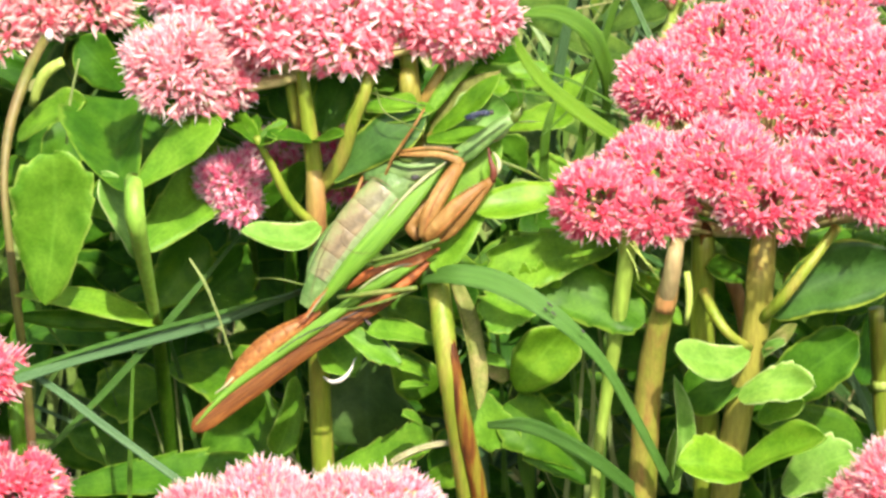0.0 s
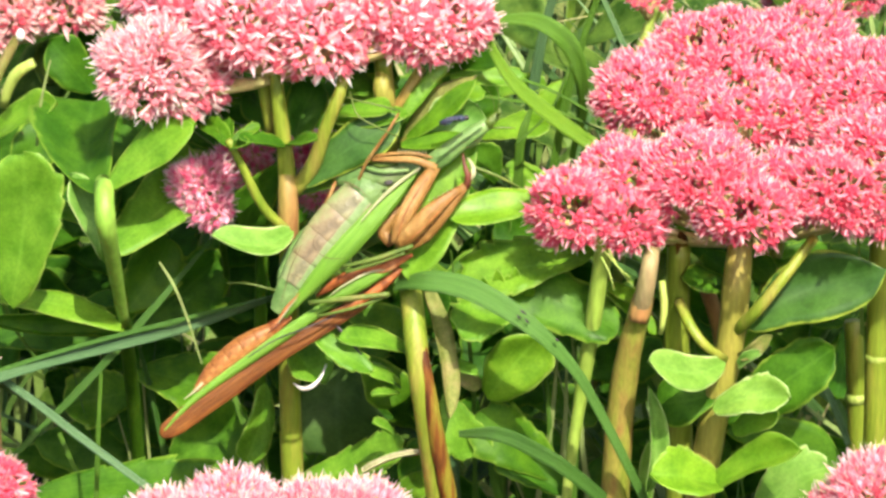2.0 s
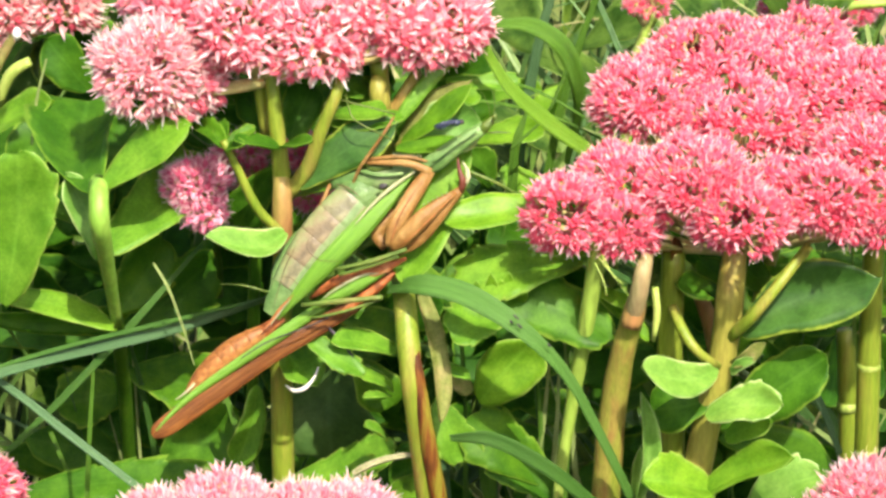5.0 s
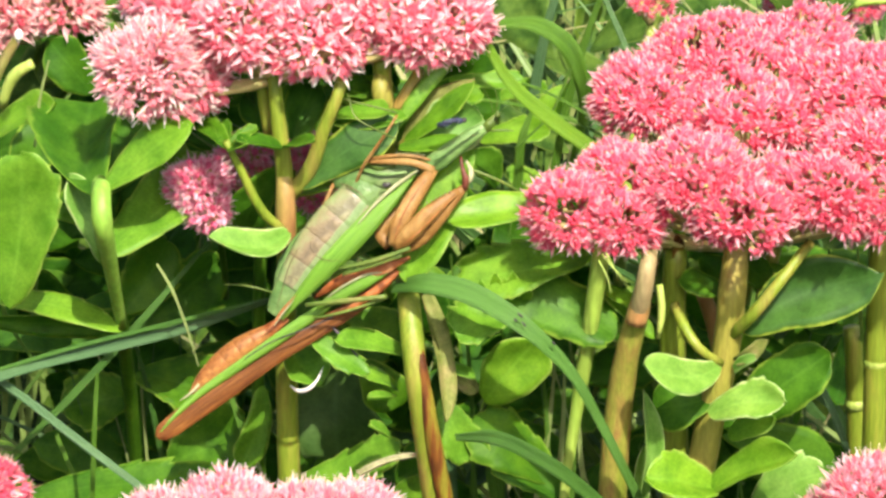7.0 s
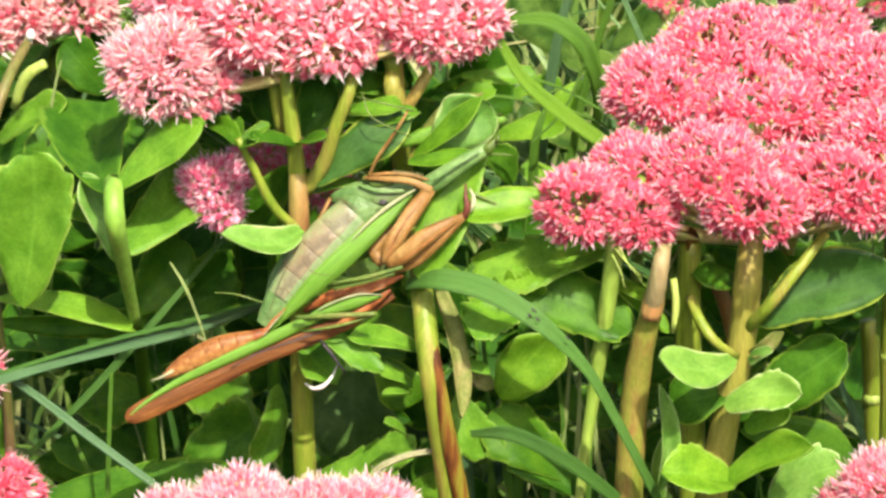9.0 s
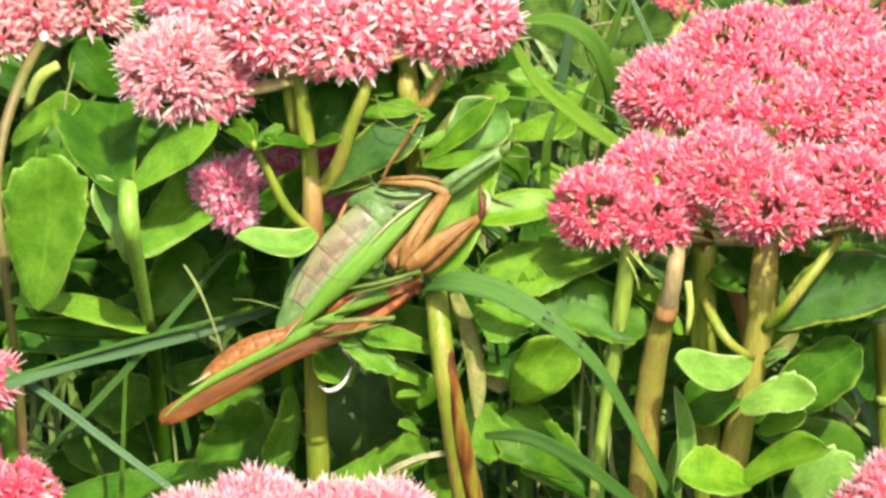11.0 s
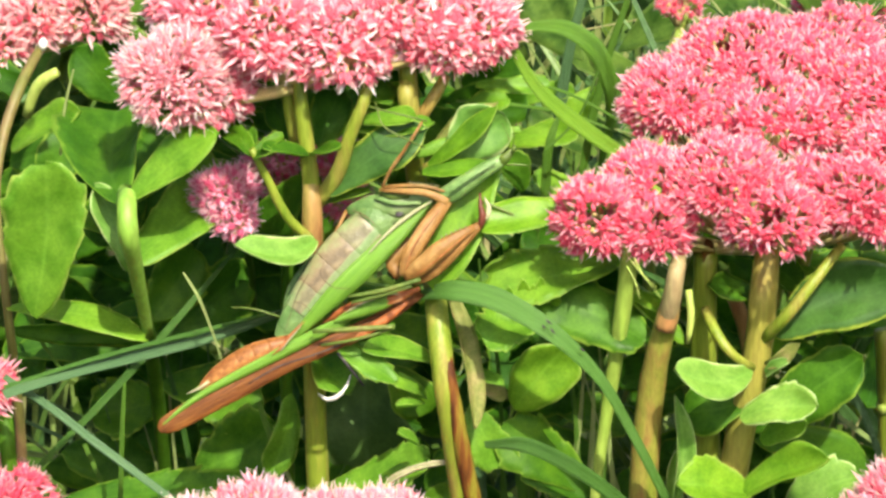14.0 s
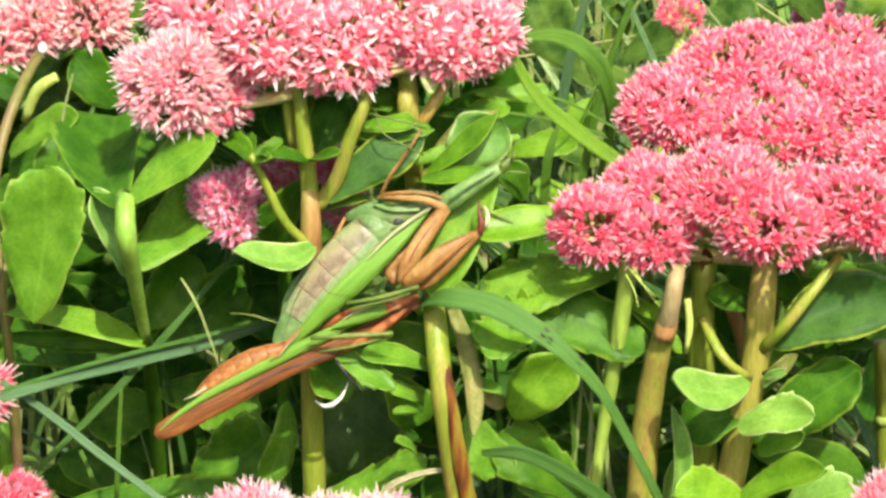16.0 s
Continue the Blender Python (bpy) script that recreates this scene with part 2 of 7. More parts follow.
STAMEN = plain_material("stamen_cream", [(0.3, (0.92, 0.68, 0.52)), (0.7, (0.94, 0.84, 0.7))], 400, 0.6, through_light=0.4)
PEDICEL = plain_material("pedicel_green", [(0.3, (0.42, 0.44, 0.14)), (0.7, (0.66, 0.5, 0.24))], 300, 0.5, through_light=0.3)
# Soil coloured near black so the gaps between plants read as shaded.
SOIL = plain_material("shade_dark_soil", [(0.3, (0.004, 0.009, 0.0015)), (0.6, (0.009, 0.018, 0.003)), (0.8, (0.02, 0.032, 0.006))], 25, 0.95, bump_d=0.004, spec=0.05)


def belly_material(name, middle, side):
    """Belly ring: mottled brown along its middle, sage green towards its flanks."""
    m, n, l = nodes_of(name)
    uv = n.new("ShaderNodeUVMap")
    sep = n.new("ShaderNodeSeparateXYZ")
    l.new(uv.outputs[0], sep.inputs[0])
    wrap = n.new("ShaderNodeMath")
    wrap.operation, wrap.inputs[1].default_value = 'SUBTRACT', 0.54
    l.new(sep.outputs[0], wrap.inputs[0])
    ab = n.new("ShaderNodeMath")
    ab.operation = 'ABSOLUTE'
    l.new(wrap.outputs[0], ab.inputs[0])
    big = noise_tex(n, l, 260, 4)
    fine = noise_tex(n, l, 1100, 4)
    mix = n.new("ShaderNodeMath")
    mix.operation, mix.inputs[1].default_value = 'MULTIPLY_ADD', 0.42
    l.new(big, mix.inputs[0])
    l.new(ab.outputs[0], mix.inputs[2])
    r = ramp(n, [(0.5, side), (0.57, tuple((a + b) * 0.6 for a, b in zip(side, middle))), (0.63, middle), (0.69, tuple(v * 0.6 for v in middle)), (0.76, tuple(v * 1.1 for v in middle))])
    l.new(mix.outputs[0], r.inputs[0])
    r2 = ramp(n, [(0.3, (0.86, 0.86, 0.84)), (0.7, (1.12, 1.12, 1.1))])
    l.new(fine, r2.inputs[0])
    surface(n, l, mixer(n, l, 1.0, r.outputs[0], r2.outputs[0], 'MULTIPLY'), 0.36, 0.1, (1, 1, 0.6), fine, 0.00025, 0.5)
    return m


BELLY = belly_material("mantis_belly", (0.18, 0.135, 0.075), (0.15, 0.21, 0.085))
BELLY_PALE = belly_material("mantis_belly_pale", (0.17, 0.155, 0.08), (0.13, 0.205, 0.075))
BELLY_GREEN = plain_material("mantis_belly_green", [(0.3, (0.05, 0.115, 0.025)), (0.55, (0.1, 0.165, 0.05)), (0.8, (0.19, 0.225, 0.11))], 150, 0.38, scale2=700, bump_d=0.0006)
TEGMEN = plain_material("mantis_wing_green", [(0.3, (0.075, 0.19, 0.012)), (0.55, (0.125, 0.27, 0.022)), (0.78, (0.19, 0.33, 0.055))], 4, 0.4, (0.7, 5, 1), scale2=26, through_light=0.15, coord="UV", bump_d=0.0002, spec=0.4)
WING = plain_material("mantis_wing_brown", [(0.3, (0.05, 0.014, 0.003)), (0.48, (0.105, 0.034, 0.006)), (0.68, (0.17, 0.068, 0.013))], 3, 0.42, (6, 2.0, 1), scale2=20, coord="UV", bump_d=0.0002, spec=0.2)
TAIL = plain_material("mantis_abdomen_orange", [(0.32, (0.11, 0.036, 0.010)), (0.46, (0.22, 0.09, 0.024)), (0.66, (0.34, 0.19, 0.06))], 220, 0.45, scale2=900, spec=0.2)
LEG_TAN = plain_material("mantis_foreleg_tan", [(0.3, (0.11, 0.052, 0.012)), (0.48, (0.185, 0.094, 0.025)), (0.68, (0.26, 0.155, 0.052))], 200, 0.48, scale2=900, spec=0.2)
LEG_RED = plain_material("mantis_leg_red", [(0.34, (0.101, 0.0294, 0.0084)), (0.5, (0.269, 0.084, 0.0252)), (0.66, (0.353, 0.168, 0.0756))], 300, 0.4, scale2=900, spec=0.15)
LEG_GREEN = plain_material("mantis_leg_green", [(0.3, (0.04, 0.075, 0.010)), (0.55, (0.085, 0.125, 0.02)), (0.8, (0.16, 0.14, 0.045))], 160, 0.42, scale2=900)
THORAX = plain_material("mantis_thorax", [(0.3, (0.06, 0.125, 0.03)), (0.55, (0.11, 0.19, 0.055)), (0.8, (0.18, 0.25, 0.1))], 150, 0.42, scale2=900)
DARK = plain_material("mantis_dark_mark", [(0.3, (0.012, 0.012, 0.015)), (0.7, (0.05, 0.04, 0.04))], 300, 0.4)
IVORY = plain_material("mantis_ivory", [(0.3, (0.2, 0.21, 0.10)), (0.7, (0.33, 0.31, 0.19))], 300, 0.45)
IVORY_WHITE = plain_material("white_bud", [(0.3, (0.5, 0.5, 0.44)), (0.7, (0.66, 0.65, 0.6))], 300, 0.5)
FLY_BLUE = plain_material("fly_blue", [(0.3, (0.006, 0.008, 0.014)), (0.7, (0.035, 0.045, 0.08))], 400, 0.3)
CLAW = plain_material("mantis_claw_red", [(0.3, (0.04, 0.01, 0.006)), (0.7, (0.13, 0.035, 0.018))], 200, 0.4)


# ---- building helpers ----
def mesh_of(name, verts, faces, mat, uvs=None, mats=None, face_mat=None, smooth=True):
    me = bpy.data.meshes.new(name)
    me.from_pydata([tuple(v) for v in verts], [], faces)
    for m in (mats or [mat]):
        me.materials.append(m)
    if face_mat is not None:
        me.polygons.foreach_set("material_index", face_mat)
    if uvs is not None:
        lay = me.uv_layers.new(name="UVMap")
        loop_v = np.empty(len(me.loops), dtype=np.int32)
        me.loops.foreach_get("vertex_index", loop_v)
        lay.data.foreach_set("uv", np.asarray(uvs, dtype=np.float32)[loop_v].ravel())
    if smooth:
        me.polygons.foreach_set("use_smooth", [True] * len(me.polygons))
    me.update()
    return me


def place(name, me, m, parent=None, label=""):
    """An object of mesh me at the world pose m, under parent if given."""
    ob = new(name, me)
    if parent is not None:
        ob.parent = parent
        ob.matrix_parent_inverse = full_pose(parent).inverted()
    ob.matrix_basis = m
    if label:
        tagged(ob, label)
    return ob


def full_pose(ob):
    if ob.parent is None:
        return ob.matrix_basis.copy()
    return full_pose(ob.parent) @ ob.matrix_parent_inverse @ ob.matrix_basis


def root(name, at, label, category, group="", kind=""):
    ob = new(name)
    ob.empty_display_size = 0.01
    ob.matrix_basis = Matrix.Translation(at)
    return tagged(ob, label, category, group, kind)


def spline(pts, n):
    """n points along a smooth line through pts."""
    p = [Vector(q) for q in pts]
    if len(p) == 2:
        return [p[0].lerp(p[1], i / (n - 1)) for i in range(n)]
    h = [max(1e-6, (b - a).length) for a, b in zip(p, p[1:])]
    way = [(p[1] - p[0]) / h[0]]
    for i in range(1, len(p) - 1):
        way.append(((p[i] - p[i - 1]) / h[i - 1] * h[i] + (p[i + 1] - p[i]) / h[i] * h[i - 1]) / (h[i] + h[i - 1]))
    way.append((p[-1] - p[-2]) / h[-1])
    out = []
    for i in range(n):
        s = i / (n - 1) * (len(p) - 1)
        k = min(int(s), len(p) - 2)
        t = s - k
        a, b, va, vb = p[k], p[k + 1], way[k] * h[k], way[k + 1] * h[k]
        out.append(a * (2 * t ** 3 - 3 * t * t + 1) + va * (t ** 3 - 2 * t * t + t) + b * (3 * t * t - 2 * t ** 3) + vb * (t ** 3 - t * t))
    return out


def lerp_list(vals, s):
    x = s * (len(vals) - 1)
    k = min(int(x), len(vals) - 2)
    return vals[k] + (vals[k + 1] - vals[k]) * (x - k)


def tube_data(pts, radii, sides=10, n=14, flat=1.0, side_dir=None, wob=0.0, seed=0, rings=0.0, ring_n=6):
    """Closed tube along pts; flat squeezes it along side_dir, rings swells it in segments."""
    rnd = random.Random(seed)
    line = spline(pts, n)
    ref = Vector(side_dir) if side_dir else Vector((0.13, -1, 0.21))
    verts, faces, uvs = [], [], []
    for i, c in enumerate(line):
        s = i / (n - 1)
        d = (line[min(i + 1, n - 1)] - line[max(i - 1, 0)]).normalized()
        a = (ref - d * ref.dot(d)).normalized()
        b = d.cross(a)
        r = lerp_list(radii, s) * (1 + rnd.uniform(-wob, wob))
        if rings:
            r *= 1 + rings * (abs(math.sin(s * math.pi * ring_n)) ** 0.6 - 0.6)
        for k in range(sides):
            th = 2 * math.pi * k / sides
            verts.append(c + a * (math.cos(th) * r * flat) + b * (math.sin(th) * r))
            uvs.append((k / sides, s))
    for i in range(n - 1):
        for k in range(sides):
            q = i * sides
            k2 = (k + 1) % sides
            faces.append((q + k, q + k2, q + sides + k2, q + sides + k))
    faces.append(tuple(reversed(range(sides))))
    faces.append(tuple(range((n - 1) * sides, n * sides)))
    return verts, faces, uvs


def tube(name, parent, pts, radii, mat, label="", **kw):
    """Tube part with its origin at its first point."""
    o = Vector(pts[0])
    v, f, u = tube_data([Vector(p) - o for p in pts], radii, **kw)
    return place(name, mesh_of(name, v, f, mat, u), Matrix.Translation(o), parent, label)


def leaf_data(length, width, teeth=0, cup=0.15, bend=0.15, thick=0.0007, seed=0, n=23, widest=0.58, curl=0.0, across=7, blunt=0.62, wave=1.0, arc=0.0):
    """Obovate fleshy leaf along +x, upper face +z, with teeth pointing to its tip."""
    rnd = random.Random(seed)
    verts, faces, uvs = [], [], []
    k = 1.0 / max(0.05, 1 - widest)
    along = [math.sin(math.pi / 2 * i / (n - 1)) * 0.55 + 0.45 * i / (n - 1) for i in range(n)]
    shape = [(s ** 0.6) * max(0.0, 1 - s ** (k * 2.2)) ** blunt for s in along]
    top = max(shape)
    ph = [rnd.uniform(0, 6.28) for _ in range(6)]
    side_w = [rnd.uniform(0.85, 1.1), rnd.uniform(0.85, 1.1)]
    count = rnd.uniform(5.0, 7.0)
    sway = rnd.uniform(-0.07, 0.07) * wave
    for i in range(n):
        s = along[i]
        h = width / 2 * shape[i] / top + 0.0006 * (1 - s)
        for j in range(across):
            u = 2 * j / (across - 1) - 1
            e = h * side_w[u > 0]
            e *= 1 + 0.05 * wave * math.sin(7 * s + ph[2 + (u > 0)]) + 0.03 * wave * math.sin(17 * s + ph[3 - (u > 0)])
            tooth = 0.0
            if teeth and abs(u) > 0.99 and 0.25 < s < 0.985:
                tooth = (s * count + ph[4 + (u > 0)]) % 1.0
                e *= 1 + 0.17 * teeth * (tooth - 0.42)
            y = u * e + (sway + arc) * length * math.sin(math.pi * s)
            x = s * length + 0.02 * length * math.sin(3 * s + ph[0]) * u + tooth * 0.05 * length * teeth
            z = cup * abs(u) ** 1.7 * e * 1.6 - bend * length * s * s + 0.14 * wave * e * math.sin(5 * s + ph[1] + 2 * u) + curl * width * max(0, abs(u) - 0.6) * s
            z -= 0.05 * e * max(0, 1 - abs(u) * 4)
            verts.append(Vector((x, y, z)))
            uvs.append((u, s))
    m = n * across
    for i in range(m):
        u, s = uvs[i]
        rim = max(0.25, 1 - abs(u) ** 4)
        verts.append(verts[i] - Vector((0, 0, thick * rim)))
        uvs.append((u, s))
    for i in range(n - 1):
        for j in range(across - 1):
            a = i * across + j
            faces.append((a, a + across, a + across + 1, a + 1))
            faces.append((m + a, m + a + 1, m + a + across + 1, m + a + across))
        a, b = i * across, i * across + across - 1
        faces.append((a, m + a, m + a + across, a + across))
        faces.append((b, b + across, m + b + across, m + b))
    a = (n - 1) * across
    for j in range(across - 1):
        faces.append((a + j, m + a + j, m + a + j + 1, a + j + 1))
    return verts, faces, uvs


def leaf_pose(base, tip, face):
    base, tip = Vector(base), Vector(tip)
    x = (tip - base).normalized()
    z = Vector(face)
    z = (z - x * z.dot(x)).normalized()
    y = z.cross(x)
    m = Matrix((x, y, z)).transposed().to_4x4()
    m.translation = base
    return m, (tip - base).length


_count = [0]
UPFACE = (-0.15, -0.62, 0.77)


def leaf(parent, base, tip, width, mat=None, face=UPFACE, label="", name="leaf", **kw):
    _count[0] += 1
    m, length = leaf_pose(base, tip, face)
    v, f, u = leaf_data(length, width, seed=_count[0], **kw)
    return place(name, mesh_of(name, v, f, mat or LEAF, u), m, parent, label)


def blade_data(pts, widths, face, n=22, fold=0.25, thick=0.00025, face_end=None):
    """Grass blade: a long strip with a channel along its middle, twisting from face to face_end."""
    line = spline(pts, n)
    verts, faces, uvs = [], [], []
    faces_at = [Vector(face).lerp(Vector(face_end or face), (i / (n - 1)) ** 2.5) for i in range(n)]
    across = 5
    for i, c in enumerate(line):
        s = i / (n - 1)
        d = (line[min(i + 1, n - 1)] - line[max(i - 1, 0)]).normalized()
        z = (faces_at[i] - d * faces_at[i].dot(d)).normalized()
        y = z.cross(d)
        w = lerp_list(widths, s) / 2
        for j in range(across):
            u = 2 * j / (across - 1) - 1
            verts.append(c + y * (u * w) + z * (abs(u) * w * fold))
            uvs.append((s, u * 0.5 + 0.5))
    m = n * across
    for i in range(m):
        c = line[i // across]
        k = i // across
        d = (line[min(k + 1, n - 1)] - line[max(k - 1, 0)]).normalized()
        z = (faces_at[k] - d * faces_at[k].dot(d)).normalized()
        verts.append(verts[i] - z * thick)
        uvs.append(uvs[i])
    for i in range(n - 1):
        for j in range(across - 1):
            a = i * across + j
            faces.append((a, a + across, a + across + 1, a + 1))
            faces.append((m + a, m + a + 1, m + a + across + 1, m + a + across))
        a, b = i * across, i * across + across - 1
        faces.append((a, m + a, m + a + across, a + across))
        faces.append((b, b + across, m + b + across, m + b))
    return verts, faces, uvs


def grass(pts, widths, mat=None, face=UPFACE, label="long green grass blade among sedum plants", **kw):
    """One blade of grass, a thing of its own."""
    o = Vector(pts[0])
    v, f, u = blade_data([Vector(p) - o for p in pts], widths, face, **kw)
    ob = place("grass_blade", mesh_of("grass_blade", v, f, mat or GRASS, u), Matrix.Translation(o))
    return tagged(ob, label, "grass blade", "grass blades between the plants")


def floret_mesh(seed, petal_mat, carpel_mat, openness, fat=1.0, slim=1.0):
    """Star floret, one unit to a petal: five pointed petals, five plump carpels, stamens and a stalk."""
    rnd = random.Random(seed)
    verts, faces, uvs, fm = [], [], [], []

    def tri(vs, us, fs, k):
        o = len(verts)
        verts.extend(vs)
        uvs.extend(us)
        for q in fs:
            faces.append(tuple(i + o for i in q))
            fm.append(k)

    up_z = Vector((0, 0, 1))
    a0 = rnd.uniform(0, 6.28)
    for k in range(5):
        a = a0 + k * 2 * math.pi / 5 + rnd.uniform(-0.18, 0.18)
        lift = openness + rnd.uniform(-0.3, 0.3)
        out = Vector((math.cos(a), math.sin(a), 0))
        side = Vector((-out.y, out.x, 0))
        d = out * math.cos(lift) + up_z * math.sin(lift)
        up = side.cross(d) * -1
        L, w = rnd.uniform(0.95, 1.35), rnd.uniform(0.1, 0.14) * slim
        b = out * 0.12
        q = b + d * L * 0.28 - up * 0.03
        c = b + d * L * 0.58 - up * 0.045
        tip = b + d * L + up * rnd.uniform(-0.04, 0.12)
        tri([b, q + side * w + up * 0.05, q, q - side * w + up * 0.05, c + side * w * 0.85 + up * 0.05, c, c - side * w * 0.85 + up * 0.05, tip],
            [(.5, 0), (0, .28), (.5, .28), (1, .28), (0, .58), (.5, .58), (1, .58), (.5, 1)],
            [(0, 1, 2), (0, 2, 3), (1, 4, 5, 2), (2, 5, 6, 3), (4, 7, 5), (5, 7, 6)], 0)
        a2 = a + math.pi / 5
        o2 = Vector((math.cos(a2), math.sin(a2), 0))
        s2 = Vector((-o2.y, o2.x, 0))
        h = rnd.uniform(0.62, 0.8)
        low = [o2 * 0.03, o2 * 0.24 * fat + s2 * 0.17 * fat + up_z * 0.14, o2 * 0.4 * fat + up_z * 0.2, o2 * 0.24 * fat - s2 * 0.17 * fat + up_z * 0.14]
        high = [o2 * 0.03 + up_z * h * 0.6, o2 * 0.22 * fat + s2 * 0.15 * fat + up_z * h * 0.6, o2 * 0.35 * fat + up_z * h * 0.62, o2 * 0.22 * fat - s2 * 0.15 * fat + up_z * h * 0.6]
        tri(low + high + [o2 * 0.2 * fat + up_z * h], [(0.5, 0.2)] * 9,
            [(0, 1, 5, 4), (1, 2, 6, 5), (2, 3, 7, 6), (3, 0, 4, 7), (4, 5, 8), (5, 6, 8), (6, 7, 8), (7, 4, 8)], 1)
        if rnd.random() < 0.4:
            tp = o2 * rnd.uniform(0.38, 0.62) + up_z * rnd.uniform(0.72, 1.02)
            tri([o2 * 0.15 + s2 * 0.016, o2 * 0.15 - s2 * 0.016, tp + s2 * 0.02, tp - s2 * 0.02, tp + up_z * 0.08 + s2 * 0.03, tp + up_z * 0.08 - s2 * 0.03],
                [(0, 0)] * 6, [(0, 1, 3, 2), (2, 3, 5, 4)], 2)
    for k in range(4):
        a, b = k * math.pi / 2, (k + 1) * math.pi / 2
        p1, p2 = Vector((math.cos(a), math.sin(a), 0)), Vector((math.cos(b), math.sin(b), 0))
        tri([p1 * 0.17, p2 * 0.17, p2 * 0.06 - up_z * 0.9, p1 * 0.06 - up_z * 0.9], [(0, 0)] * 4, [(0, 1, 2, 3)], 3)
    return mesh_of("floret", verts, faces, None, uvs, [petal_mat, carpel_mat, STAMEN, PEDICEL], fm, smooth=False)


def bud_mesh(seed, petal_mat, carpel_mat):
    """Closed bud between the open florets: a pointed five-sided spindle on a short stalk."""
    rnd = random.Random(seed)
    v = [Vector((0, 0, -0.5))]
    for z, r in ((-0.1, 0.1), (0.1, 0.26), (0.45, 0.25)):
        v += [Vector((math.cos(k * 1.2566) * r, math.sin(k * 1.2566) * r, z)) for k in range(5)]
    v.append(Vector((0, 0, rnd.uniform(0.75, 0.9))))
    f = [(0, 1 + (k + 1) % 5, 1 + k) for k in range(5)]
    for q in (1, 6):
        f += [(q + k, q + (k + 1) % 5, q + 5 + (k + 1) % 5, q + 5 + k) for k in range(5)]
    f += [(11 + k, 11 + (k + 1) % 5, 16) for k in range(5)]
    uv = [(0.5, max(0.0, min(0.3, p.z * 0.5))) for p in v]
    return mesh_of("bud", v, f, None, uv, [petal_mat, carpel_mat, STAMEN, PEDICEL], [3] * 5 + [0] * 15, smooth=True)


FLORETS = {
    "pale": [floret_mesh(i, PETAL_PALE, CARPEL_PALE, 0.6, 1.0, 1.2) for i in range(8)],
    "pink": [floret_mesh(20 + i, PETAL_PINK, CARPEL, 0.65, 1.15, 1.0) for i in range(8)],
    "shade": [floret_mesh(40 + i, PETAL_SHADE, CARPEL, 0.8) for i in range(4)],
    "blush": [floret_mesh(80 + i, PETAL_BLUSH, CARPEL_PALE, 0.9, 0.75, 0.65) for i in range(8)],
    "lobe": [floret_mesh(120 + i, PETAL_LOBE, CARPEL_LOBE, 0.8, 0.7, 0.75) for i in range(8)],
    "mauve": [floret_mesh(140 + i, PETAL_MAUVE, CARPEL_MAUVE, 0.85, 0.8, 0.7) for i in range(6)],
    "white": [floret_mesh(60 + i, PETAL_WHITE, CARPEL_PALE, 0.9, 0.6) for i in range(6)],
}
BUDS = {k: [bud_mesh(i, FLORETS[k][0].materials[0], FLORETS[k][0].materials[1]) for i in range(3)] for k in FLORETS}


def join_data(pieces):
    """Joins (mesh, pose) pieces into one vertex, face, uv and material list."""
    V, F, U, K = [], [], [], []
    for me, m in pieces:
        o = len(V)
        V += [m @ v.co for v in me.vertices]
        lay = me.uv_layers[0].data
        uv = [(0, 0)] * len(me.vertices)
        for p in me.polygons:
            F.append(tuple(o + i for i in p.vertices))
            K.append(p.material_index)
            for li in p.loop_indices:
                uv[me.loops[li].vertex_index] = tuple(lay[li].uv)
        U += uv
    return V, F, U, K


